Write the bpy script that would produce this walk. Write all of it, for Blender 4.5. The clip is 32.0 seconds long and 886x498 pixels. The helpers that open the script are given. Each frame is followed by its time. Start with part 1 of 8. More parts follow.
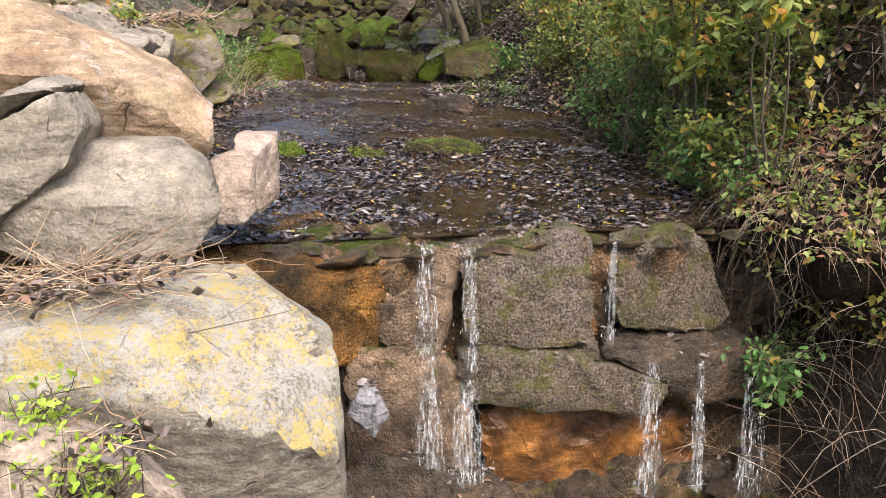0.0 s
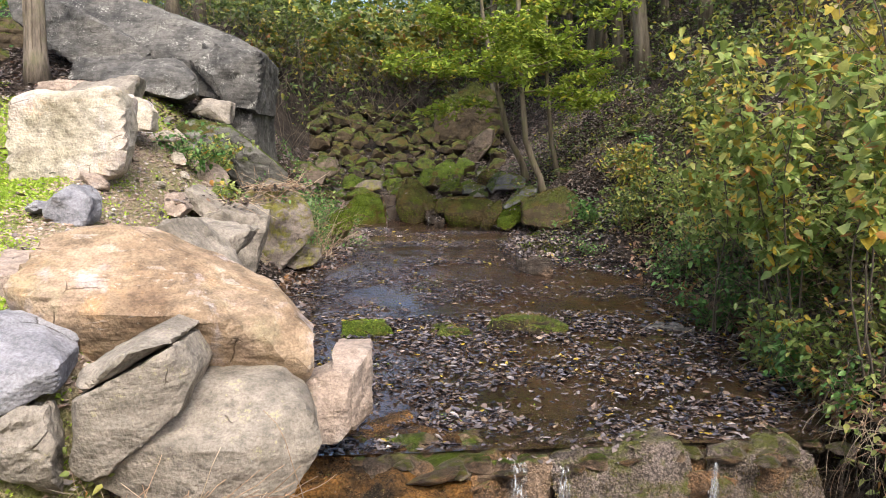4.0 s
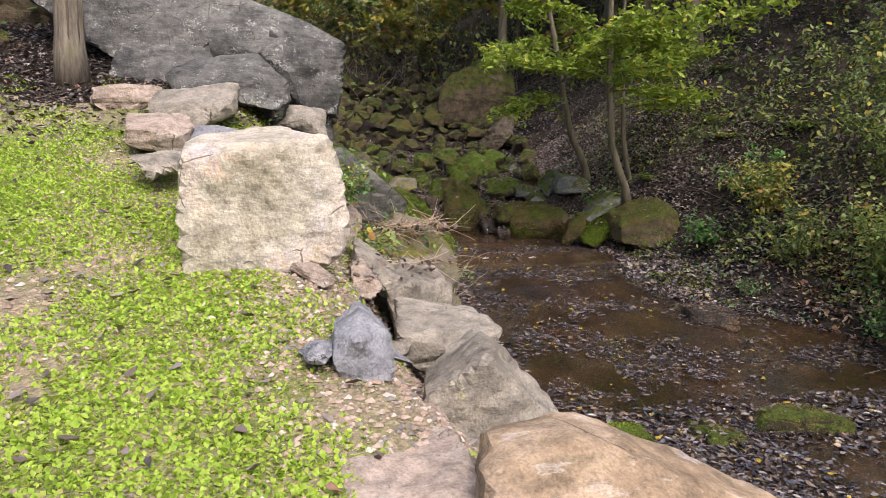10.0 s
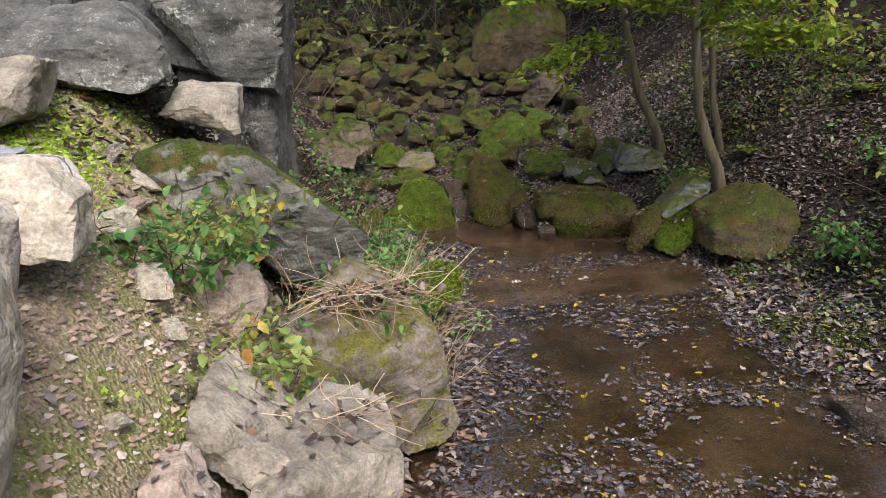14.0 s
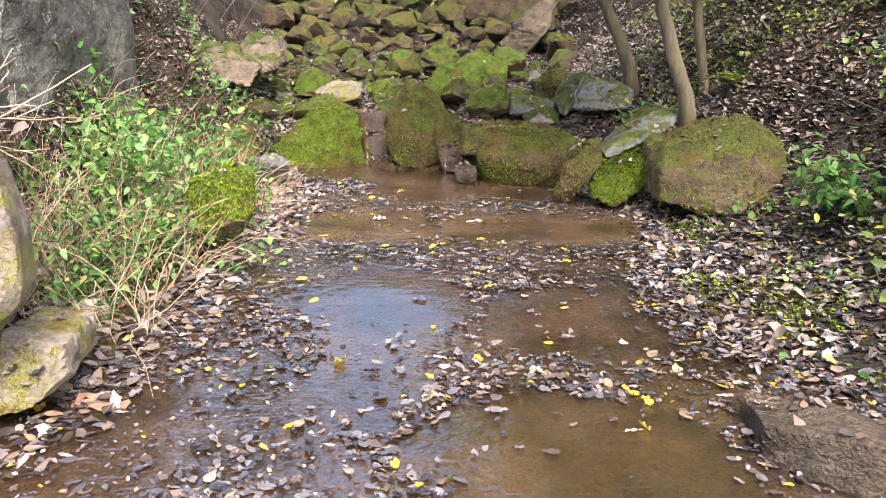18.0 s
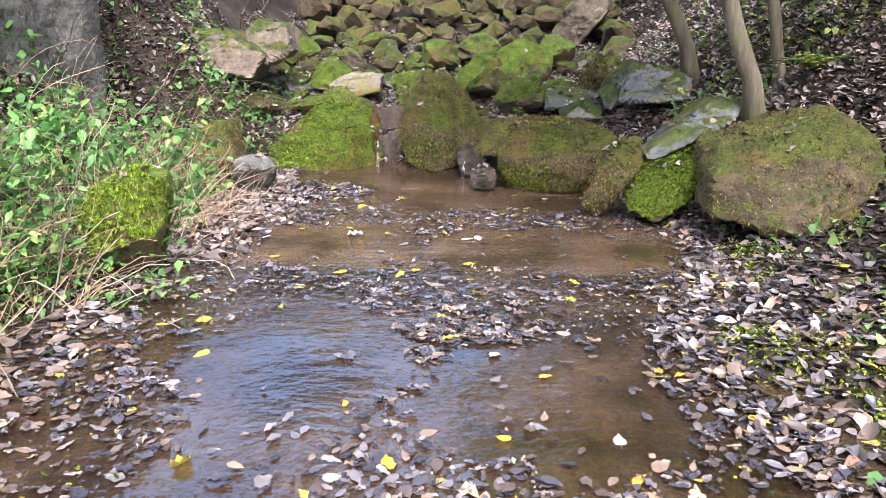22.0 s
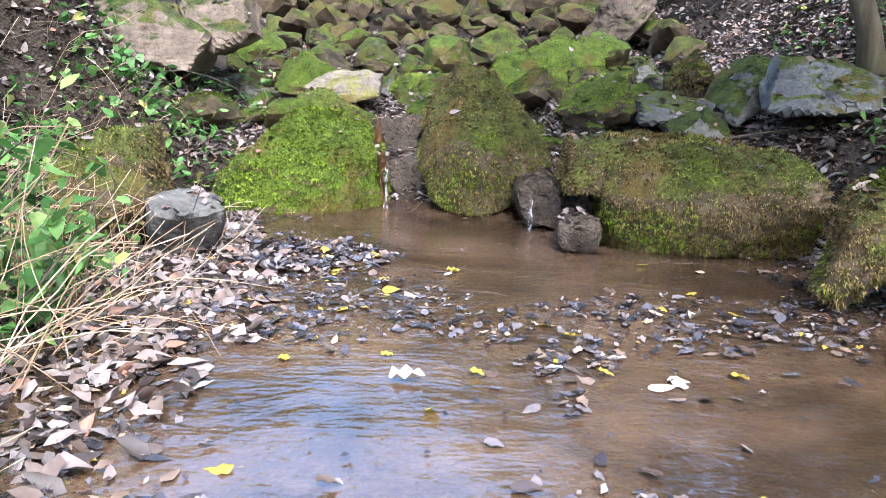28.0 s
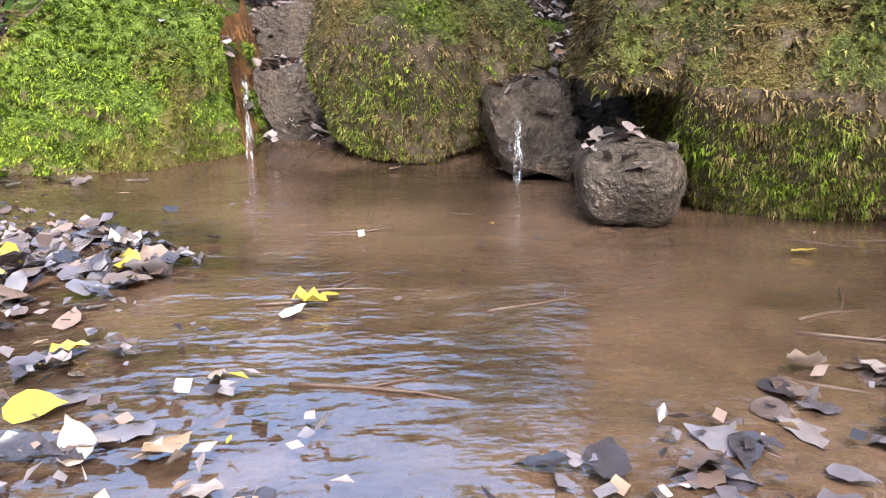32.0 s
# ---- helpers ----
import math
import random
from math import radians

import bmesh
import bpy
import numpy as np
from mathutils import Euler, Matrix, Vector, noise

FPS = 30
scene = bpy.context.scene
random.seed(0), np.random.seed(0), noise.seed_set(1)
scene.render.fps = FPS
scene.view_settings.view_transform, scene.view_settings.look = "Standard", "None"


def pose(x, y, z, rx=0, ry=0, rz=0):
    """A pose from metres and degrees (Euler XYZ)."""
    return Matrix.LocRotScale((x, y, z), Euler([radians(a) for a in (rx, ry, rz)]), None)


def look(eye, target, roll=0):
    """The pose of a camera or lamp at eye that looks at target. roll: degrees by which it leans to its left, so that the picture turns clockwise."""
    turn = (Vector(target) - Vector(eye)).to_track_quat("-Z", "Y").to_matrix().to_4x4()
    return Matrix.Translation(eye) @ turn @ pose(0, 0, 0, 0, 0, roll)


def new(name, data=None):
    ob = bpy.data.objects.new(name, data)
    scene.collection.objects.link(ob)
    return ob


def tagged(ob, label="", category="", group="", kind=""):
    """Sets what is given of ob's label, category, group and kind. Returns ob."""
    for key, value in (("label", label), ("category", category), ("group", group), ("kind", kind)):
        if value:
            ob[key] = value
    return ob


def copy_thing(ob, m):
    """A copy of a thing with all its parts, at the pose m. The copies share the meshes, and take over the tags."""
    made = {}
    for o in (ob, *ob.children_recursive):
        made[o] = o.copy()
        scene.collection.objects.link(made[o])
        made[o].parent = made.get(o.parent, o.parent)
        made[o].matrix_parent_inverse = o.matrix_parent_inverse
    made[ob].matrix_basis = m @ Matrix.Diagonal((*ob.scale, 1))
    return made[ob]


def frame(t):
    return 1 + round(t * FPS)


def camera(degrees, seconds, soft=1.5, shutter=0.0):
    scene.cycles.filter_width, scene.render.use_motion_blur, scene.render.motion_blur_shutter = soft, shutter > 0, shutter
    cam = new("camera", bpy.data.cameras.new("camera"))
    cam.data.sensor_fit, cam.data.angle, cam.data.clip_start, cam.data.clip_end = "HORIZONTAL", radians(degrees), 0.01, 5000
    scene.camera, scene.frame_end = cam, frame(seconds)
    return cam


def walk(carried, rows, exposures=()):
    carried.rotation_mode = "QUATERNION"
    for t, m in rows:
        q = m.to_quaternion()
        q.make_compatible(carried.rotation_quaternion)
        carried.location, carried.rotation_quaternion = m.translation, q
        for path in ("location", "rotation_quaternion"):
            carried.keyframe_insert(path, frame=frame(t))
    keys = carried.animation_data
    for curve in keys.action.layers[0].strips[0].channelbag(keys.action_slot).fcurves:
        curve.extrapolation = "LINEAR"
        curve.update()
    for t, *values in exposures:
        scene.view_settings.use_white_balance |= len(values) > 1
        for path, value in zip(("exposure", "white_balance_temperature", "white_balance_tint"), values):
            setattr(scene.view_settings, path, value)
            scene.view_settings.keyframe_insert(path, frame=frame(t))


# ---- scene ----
cam = camera(61.6, 32.0, soft=0.7)
PATH = [
    (0, (-0.142, -5.127, 0.762), (0.141, -3.218, 0.236), 0.1),
    (0.5, (-0.153, -5.13, 0.777), (0.111, -3.207, 0.295), -0.1),
    (1, (-0.16, -5.131, 0.804), (0.086, -3.195, 0.369), -0.5),
    (1.5, (-0.18, -5.134, 0.825), (0.041, -3.183, 0.445), -0.7),
    (2, (-0.189, -5.15, 0.873), (0.01, -3.186, 0.554), -1.0),
    (2.5, (-0.204, -5.149, 0.89), (-0.025, -3.175, 0.625), -1.1),
    (3, (-0.22, -5.092, 0.947), (-0.075, -3.111, 0.711), -0.8),
    (3.5, (-0.249, -5.024, 1.235), (-0.128, -3.042, 1.001), -0.7),
    (4, (-0.293, -5.006, 1.573), (-0.189, -3.024, 1.332), -0.7),
    (4.5, (-0.348, -5.005, 1.782), (-0.254, -3.023, 1.535), -0.5),
    (6.5, (-0.746, -5.258, 2.048), (-0.665, -3.27, 1.838), 1.4),
    (7, (-1.173, -5.355, 2.013), (-1.073, -3.37, 1.789), 1.4),
    (7.5, (-1.665, -5.201, 2.023), (-1.53, -3.22, 1.787), 0.9),
    (8, (-2.3, -4.893, 2.139), (-2.126, -2.915, 1.902), 0.3),
    (8.5, (-2.777, -4.39, 2.181), (-2.564, -2.416, 1.939), -0.7),
    (9, (-3.156, -3.792, 2.35), (-2.892, -1.831, 2.06), -0.5),
    (9.5, (-3.488, -3.144, 2.477), (-3.142, -1.206, 2.124), 1.0),
    (10, (-3.599, -2.442, 2.561), (-3.219, -0.512, 2.197), 0.2),
    (10.5, (-3.823, -1.729, 2.694), (-3.447, 0.195, 2.3), -0.1),
    (11, (-3.845, -1.04, 2.782), (-3.523, 0.893, 2.379), -0.3),
    (11.5, (-3.712, -0.381, 2.856), (-3.435, 1.554, 2.431), -0.7),
    (12, (-3.588, 0.267, 2.929), (-3.32, 2.198, 2.482), -1.3),
    (12.5, (-3.276, 0.666, 2.967), (-3.053, 2.593, 2.483), -2.2),
    (13, (-2.959, 1.022, 3.06), (-2.73, 2.941, 2.546), -2.2),
    (13.5, (-2.577, 1.207, 2.965), (-2.351, 3.126, 2.449), -2.2),
    (15.5, (-1.27, 2.229, 2.012), (-1.16, 4.158, 1.495), -1.0),
    (16, (-0.964, 2.52, 1.673), (-0.873, 4.453, 1.167), -0.3),
    (16.5, (-0.538, 2.86, 1.639), (-0.486, 4.792, 1.123), 0.2),
    (17, (-0.397, 3.142, 1.572), (-0.32, 5.074, 1.06), 1.4),
    (17.5, (-0.22, 3.307, 1.554), (-0.137, 5.239, 1.046), 1.6),
    (18, (-0.055, 3.427, 1.496), (0.019, 5.358, 0.981), 1.3),
    (18.5, (0.05, 3.484, 1.481), (0.088, 5.421, 0.985), 0.3),
    (19, (0.233, 3.576, 1.454), (0.211, 5.516, 0.967), -0.7),
    (19.5, (0.325, 3.756, 1.442), (0.29, 5.698, 0.964), -0.4),
    (20, (0.436, 4.062, 1.399), (0.387, 6.003, 0.92), 0.1),
    (20.5, (0.557, 4.309, 1.316), (0.491, 6.248, 0.831), 0.3),
    (21, (0.581, 4.382, 1.311), (0.508, 6.319, 0.817), 0.3),
    (21.5, (0.649, 4.593, 1.316), (0.545, 6.524, 0.808), 0.4),
    (22, (0.616, 4.76, 1.331), (0.487, 6.688, 0.814), 0.7),
    (22.5, (0.526, 4.874, 1.342), (0.394, 6.801, 0.823), 0.7),
    (23, (0.488, 4.896, 1.388), (0.346, 6.823, 0.874), 0.5),
    (23.5, (0.384, 5.004, 1.451), (0.245, 6.933, 0.939), 0.6),
    (24, (0.33, 5.291, 1.426), (0.183, 7.228, 0.949), 1.0),
    (24.5, (0.228, 5.542, 1.302), (0.076, 7.488, 0.866), 1.2),
    (25, (0.09, 5.743, 1.183), (-0.032, 7.696, 0.766), 1.2),
    (25.5, (0.014, 6.006, 1.081), (-0.103, 7.968, 0.714), 1.4),
    (27.5, (-0.193, 7.611, 0.792), (-0.246, 9.575, 0.416), 2.5),
    (28, (-0.283, 7.742, 0.946), (-0.278, 9.694, 0.511), 1.9),
    (28.5, (-0.182, 8.299, 0.836), (-0.13, 10.258, 0.438), 2.1),
    (29, (-0.209, 8.663, 0.898), (-0.125, 10.617, 0.48), 1.5),
    (29.5, (-0.15, 9.053, 0.932), (-0.079, 11.0, 0.483), 1.0),
    (30, (-0.135, 9.434, 0.976), (-0.069, 11.378, 0.509), 0.6),
    (30.5, (-0.125, 9.754, 0.909), (-0.049, 11.689, 0.408), 0.1),
    (31, (-0.038, 9.976, 0.678), (0.025, 11.903, 0.144), -0.3),
    (31.5, (-0.017, 10.084, 0.478), (0.03, 12.013, -0.048), -0.6),
    (32, (-0.015, 10.151, 0.445), (0.037, 12.082, -0.074), -0.6),
]
walk(cam, [(t, look(eye, target, roll)) for t, eye, target, roll in PATH],
     exposures=[(0, 1.57, 6600, 11), (4, 1.4, 6600, 10), (8, 1.3, 6450, 12), (10, 1.05, 6450, 13), (12, 0.9, 6450, 12), (13.5, 0.95, 6400, 9), (15.5, 1.9, 6500, 9), (18, 2.45, 6700, 11), (19, 2.5, 6700, 13), (21, 2.4, 6200, 12), (25, 2.55, 5800, 15), (28, 2.55, 5600, 10), (30, 2.78, 5800, 12), (32, 2.7, 6100, 12)])
# ---- world and light: an overcast autumn day in a wooded gully ----
world = bpy.data.worlds.new("overcast_sky")
scene.world = world
world.use_nodes = True
wn = world.node_tree.nodes
wl = world.node_tree.links
sky = wn.new("ShaderNodeTexSky")
sky.sky_type = "NISHITA"
sky.sun_disc = False
sky.sun_elevation = radians(52)
sky.sun_rotation = radians(167)
sky.air_density, sky.dust_density, sky.ozone_density = 1.0, 6.0, 1.8
wl.new(sky.outputs[0], wn["Background"].inputs[0])
wn["Background"].inputs[1].default_value = 0.15

sun = new("sun", bpy.data.lights.new("sun", "SUN"))
sun.data.energy = 0.8
sun.data.angle = radians(28)
sun.data.color = (1.0, 0.98, 0.95)
sun.matrix_world = look((3, -13, 20), (0, 0, 0))


# ---- materials ----
class Nodes:
    """A small node-material writer."""

    def __init__(self, name, rough=0.85, spec=0.3):
        self.mat = bpy.data.materials.new(name)
        self.mat.use_nodes = True
        self.t = self.mat.node_tree
        self.b = self.t.nodes["Principled BSDF"]
        self.b.inputs["Roughness"].default_value = rough
        self.b.inputs["Specular IOR Level"].default_value = spec
        self.co = self.t.nodes.new("ShaderNodeTexCoord").outputs["Object"]

    def add(self, kind, **ins):
        n = self.t.nodes.new(kind)
        for k, v in ins.items():
            s = n.inputs[k.replace("_", " ")]
            if isinstance(v, bpy.types.NodeSocket):
                self.t.links.new(v, s)
            else:
                s.default_value = v
        return n

    def noise(self, scale, detail=4, rough=0.6, stretch=None):
        v = self.co
        if stretch:
            m = self.add("ShaderNodeMapping", Vector=self.co)
            m.inputs["Scale"].default_value = stretch
            v = m.outputs[0]
        return self.add("ShaderNodeTexNoise", Vector=v, Scale=scale, Detail=detail, Roughness=rough).outputs["Fac"]

    def cells(self, scale, feature="F1"):
        n = self.add("ShaderNodeTexVoronoi", Vector=self.co, Scale=scale)
        n.feature = feature
        return n

    def ramp(self, fac, stops, constant=False):
        r = self.add("ShaderNodeValToRGB", Fac=fac)
        e = r.color_ramp.elements
        r.color_ramp.interpolation = "CONSTANT" if constant else "LINEAR"
        while len(e) < len(stops):
            e.new(0.5)
        for i, (p, c) in enumerate(stops):
            e[i].position = p
            e[i].color = (*c, 1) if not isinstance(c, (int, float)) else (c, c, c, 1)
        return r.outputs[0]

    def mix(self, a, b, fac, mode="MIX"):
        n = self.t.nodes.new("ShaderNodeMix")
        n.data_type, n.blend_type = "RGBA", mode
        for s, v in ((n.inputs[6], a), (n.inputs[7], b), (n.inputs[0], fac)):
            if isinstance(v, bpy.types.NodeSocket):
                self.t.links.new(v, s)
            else:
                s.default_value = (*v, 1) if isinstance(v, tuple) else v
        return n.outputs[2]

    def math(self, op, a, b=0.0):
        n = self.t.nodes.new("ShaderNodeMath")
        n.operation = op
        for s, v in zip(n.inputs, (a, b)):
            if isinstance(v, bpy.types.NodeSocket):
                self.t.links.new(v, s)
            else:
                s.default_value = v
        return n.outputs[0]

    def colour(self, c):
        if isinstance(c, tuple):
            self.b.inputs["Base Color"].default_value = (*c, 1)
        else:
            self.t.links.new(c, self.b.inputs["Base Color"])
        return self

    def rough(self, r):
        self.t.links.new(r, self.b.inputs["Roughness"])
        return self

    def bump(self, h, strength=0.5, distance=0.02):
        n = self.add("ShaderNodeBump", Height=h, Strength=strength, Distance=distance)
        self.t.links.new(n.outputs[0], self.b.inputs["Normal"])
        return self

    def up(self):
        g = self.t.nodes.new("ShaderNodeNewGeometry")
        s = self.add("ShaderNodeSeparateXYZ", Vector=g.outputs["Normal"])
        return s.outputs["Z"]


def rock_material(name, tones, lichen=0.0, lichen_tone=(0.5, 0.5, 0.42), moss=0.0, rough=0.85, veins=0.3, upper=0.55, seams=0, grit=0.0, moss_tone=((0.022, 0.034, 0.006), (0.1, 0.135, 0.018))):
    """Weathered stone: tones in blotches, bedding, grain, straight cracks, lichen spots and moss on the upper sides."""
    m = Nodes(name, rough)
    big = m.noise(1.5, 9, 0.66)
    col = m.ramp(big, [(0.36, tones[0]), (0.5, tones[1]), (0.64, tones[2])])
    bed = m.noise(2.4, 8, 0.72, (1, 1, 4.5))
    col = m.mix(col, m.ramp(bed, [(0.38, 0.5), (0.52, 1.0), (0.66, 1.12)]), veins, "MULTIPLY")
    blot = m.noise(9, 6, 0.7)
    col = m.mix(col, m.ramp(blot, [(0.34, 0.5), (0.48, 0.95), (0.62, 1.25)]), 0.75, "MULTIPLY")
    if seams:
        col = m.mix(col, (0.52, 0.3, 0.14), m.ramp(m.noise(2.1, 7, 0.7), [(0.55, 0.0), (0.68, 0.55)]))
        col = m.mix(col, (0.5, 0.46, 0.49), m.ramp(m.noise(1.7, 7, 0.7, (1.3, 1, 0.7)), [(0.55, 0.0), (0.64, 0.5)]))
        col = m.mix(col, (0.3, 0.28, 0.17), m.ramp(m.noise(1.2, 8, 0.75), [(0.54, 0.0), (0.66, 0.5)]))
        streak = m.add("ShaderNodeMapping", Vector=m.co)
        streak.inputs["Rotation"].default_value = (0.0, 0.5, 0.3)
        streak.inputs["Scale"].default_value = (1.6, 3.0, 6.0)
        vein = m.add("ShaderNodeTexNoise", Vector=streak.outputs[0], Scale=1.6, Detail=8, Roughness=0.68).outputs["Fac"]
        col = m.mix(col, (0.62, 0.6, 0.56), m.ramp(vein, [(0.59, 0.0), (0.63, 0.3), (0.67, 0.05)]))
    grain = m.noise(55, 3, 0.7)
    col = m.mix(col, m.ramp(grain, [(0.36, 0.55), (0.5, 1.0), (0.64, 1.3)]), 0.5, "MULTIPLY")
    # long straight cracks, only here and there
    bent = m.add("ShaderNodeVectorMath", **{})
    bent.operation = "MULTIPLY_ADD"
    m.t.links.new(m.add("ShaderNodeTexNoise", Vector=m.co, Scale=5.0, Detail=5, Roughness=0.6).outputs["Color"], bent.inputs[0])
    bent.inputs[1].default_value = (0.07, 0.07, 0.07)
    m.t.links.new(m.co, bent.inputs[2])
    crack = m.add("ShaderNodeTexVoronoi", Vector=bent.outputs[0], Scale=1.9)
    crack.feature = "DISTANCE_TO_EDGE"
    gate = m.ramp(m.noise(1.6, 2), [(0.5, 0.06), (0.58, 0.0)])
    line = m.ramp(m.math("ADD", crack.outputs["Distance"], gate), [(0.002, 0.0), (0.012, 1.0)])
    col = m.mix(col, m.mix(col, (0.4, 0.37, 0.34), 1.0, "MULTIPLY"), m.math("SUBTRACT", 1.0, line))
    height = m.math("ADD", m.math("MULTIPLY", m.noise(11, 4, 0.55), 1.1), m.math("MULTIPLY", m.noise(45, 2, 0.5), 0.3))
    height = m.math("ADD", height, m.math("MULTIPLY", m.noise(3.2, 4, 0.55, (1, 1, 2.2)), 2.0))
    height = m.math("ADD", height, m.math("MULTIPLY", line, 0.35))
    if grit:
        twist = m.add("ShaderNodeVectorMath", **{})
        twist.operation = "MULTIPLY_ADD"
        m.t.links.new(m.add("ShaderNodeTexNoise", Vector=m.co, Scale=38.0, Detail=3, Roughness=0.7).outputs["Color"], twist.inputs[0])
        twist.inputs[1].default_value = (0.05, 0.05, 0.05)
        m.t.links.new(m.co, twist.inputs[2])
        nod = m.add("ShaderNodeTexVoronoi", Vector=twist.outputs[0], Scale=46.0)
        col = m.mix(col, m.ramp(nod.outputs["Distance"], [(0.2, 1.25), (0.5, 0.8), (0.75, 0.28)]), 0.85 * grit, "MULTIPLY")
        height = m.math("SUBTRACT", height, m.math("MULTIPLY", nod.outputs["Distance"], 1.9 * grit))
    if lichen:
        spots = m.math("ADD", m.math("MULTIPLY", m.noise(30, 8, 0.8), 0.6), m.math("MULTIPLY", m.noise(4.2, 4, 0.7), 0.4))
        if lichen > 0.4:
            top = m.ramp(m.up(), [(0.02, 0.0), (0.22, 0.13)])
            spots = m.math("ADD", m.math("SUBTRACT", spots, 0.1), top)
            white = m.math("ADD", m.math("ADD", m.math("MULTIPLY", m.noise(48, 6, 0.8), 0.6), m.math("MULTIPLY", m.noise(3.3, 4, 0.7), 0.4)), m.math("SUBTRACT", top, 0.1))
            col = m.mix(col, (0.3, 0.295, 0.27), m.ramp(white, [(0.48, 0.0), (0.54, 0.8)]))
        f = m.ramp(spots, [(0.61 - 0.16 * lichen, 0.0), (0.66 - 0.16 * lichen, 0.85)])
        col = m.mix(col, lichen_tone, f)
        f = m.ramp(m.math("ADD", m.math("MULTIPLY", m.noise(19, 7, 0.75), 0.6), m.math("MULTIPLY", m.noise(2.3, 3), 0.4)), [(0.66 - 0.16 * lichen, 0.0), (0.7 - 0.16 * lichen, 0.7)])
        col = m.mix(col, (0.36, 0.36, 0.34), f)
        dots = m.cells(75)
        col = m.mix(col, (0.1, 0.095, 0.085), m.ramp(m.math("ADD", dots.outputs["Distance"], m.math("MULTIPLY", m.noise(8, 3), 0.5)), [(0.34, 0.45 * min(lichen * 3, 1.0)), (0.4, 0.0)]))
    if moss:
        n1 = m.noise(4.2, 7, 0.72)
        f = m.math("ADD", m.math("MULTIPLY", m.up(), upper), m.math("ADD", n1, 0.5 * (0.55 - upper)))
        edge = 1.12 - 0.85 * moss
        f = m.ramp(f, [(max(edge - 0.07, 0.0), 0.0), (min(edge + 0.05, 1.0), 1.0)])
        tuft = m.noise(120, 2, 0.6)
        green = m.mix(moss_tone[0], moss_tone[1], m.ramp(m.math("ADD", m.math("MULTIPLY", m.noise(50, 6, 0.8), 0.6), m.math("MULTIPLY", m.noise(6, 4), 0.4)), [(0.42, 0.0), (0.6, 1.0)]))
        green = m.mix(green, (0.13, 0.085, 0.025), m.ramp(m.noise(2.6, 5, 0.65), [(0.52, 0.0), (0.6, 0.75)]))
        col = m.mix(col, green, f)
        soft = m.math("ADD", m.math("MULTIPLY", tuft, 1.6), m.math("MULTIPLY", m.noise(38, 4), 2.2))
        height = m.mix(height, soft, f)
    m.colour(col).bump(height, 0.9, 0.026)
    return m.mat


def island_material(name, stops, rough=0.7, spec=0.3, grain=30, translucent=0.0):
    """Leaves and pebbles: every piece takes its own tone."""
    m = Nodes(name, rough, spec)
    g = m.t.nodes.new("ShaderNodeNewGeometry")
    col = m.ramp(g.outputs["Random Per Island"], stops, True)
    col = m.mix(col, m.ramp(m.noise(grain, 4), [(0.3, 0.6), (0.7, 1.15)]), 0.7, "MULTIPLY")
    m.colour(col).bump(m.noise(grain * 3, 3), 0.3, 0.004)
    if translucent:
        tr = m.add("ShaderNodeBsdfTranslucent", Color=col)
        mx = m.add("ShaderNodeMixShader", Fac=translucent)
        m.t.links.new(m.b.outputs[0], mx.inputs[1])
        m.t.links.new(tr.outputs[0], mx.inputs[2])
        m.t.links.new(mx.outputs[0], m.t.nodes["Material Output"].inputs["Surface"])
    return m.mat


def ground_material(name, tones, rough=0.95, scale=1.0):
    m = Nodes(name, rough, 0.2)
    col = m.ramp(m.noise(1.1 * scale, 6, 0.7), [(0.38, tones[0]), (0.5, tones[1]), (0.62, tones[2])])
    col = m.mix(col, m.ramp(m.noise(18 * scale, 5, 0.75), [(0.3, 0.5), (0.7, 1.25)]), 0.8, "MULTIPLY")
    c = m.cells(42 * scale)
    col = m.mix(col, m.ramp(c.outputs["Color"], [(0.1, 0.6), (0.9, 1.3)]), 0.6, "MULTIPLY")
    h = m.math("ADD", m.noise(18 * scale, 5, 0.75), m.math("MULTIPLY", c.outputs["Distance"], 0.8))
    m.colour(col).bump(h, 0.9, 0.03)
    return m.mat


STONE_TAN = rock_material("tan_sandstone", ((0.2, 0.135, 0.085), (0.31, 0.228, 0.15), (0.38, 0.28, 0.205)), 0.15, (0.44, 0.4, 0.32), veins=0.65, seams=1)
STONE_GREY = rock_material("grey_sandstone", ((0.15, 0.132, 0.108), (0.25, 0.222, 0.185), (0.32, 0.28, 0.235)), 0.26, (0.38, 0.35, 0.2))
STONE_LICHEN = rock_material("lichened_sandstone", ((0.13, 0.113, 0.092), (0.2, 0.178, 0.146), (0.26, 0.222, 0.18)), 0.46, (0.36, 0.28, 0.09))
STONE_BUFF = rock_material("buff_limestone", ((0.29, 0.255, 0.19), (0.42, 0.38, 0.31), (0.46, 0.39, 0.33)), 0.1, (0.55, 0.52, 0.46), veins=0.3, seams=1)
STONE_BLUE = rock_material("blue_grey_slate", ((0.16, 0.16, 0.175), (0.23, 0.23, 0.25), (0.29, 0.29, 0.305)))
# Blue-grey slate again in darker tones: shade on the slope put into the colour.
STONE_SLATE_SHADE = rock_material("slate_toned_for_shade", ((0.07, 0.073, 0.078), (0.115, 0.118, 0.122), (0.16, 0.16, 0.155)), 0.15, (0.2, 0.2, 0.17), moss=0.3, moss_tone=((0.05, 0.06, 0.012), (0.13, 0.16, 0.025)))
STONE_DARK = rock_material("dark_slate", ((0.04, 0.04, 0.04), (0.1, 0.097, 0.09), (0.16, 0.153, 0.14)), 0.36, (0.34, 0.34, 0.31), veins=0.75)
STONE_PINK = rock_material("pink_sandstone", ((0.24, 0.185, 0.145), (0.33, 0.262, 0.215), (0.34, 0.285, 0.245)), 0.2)
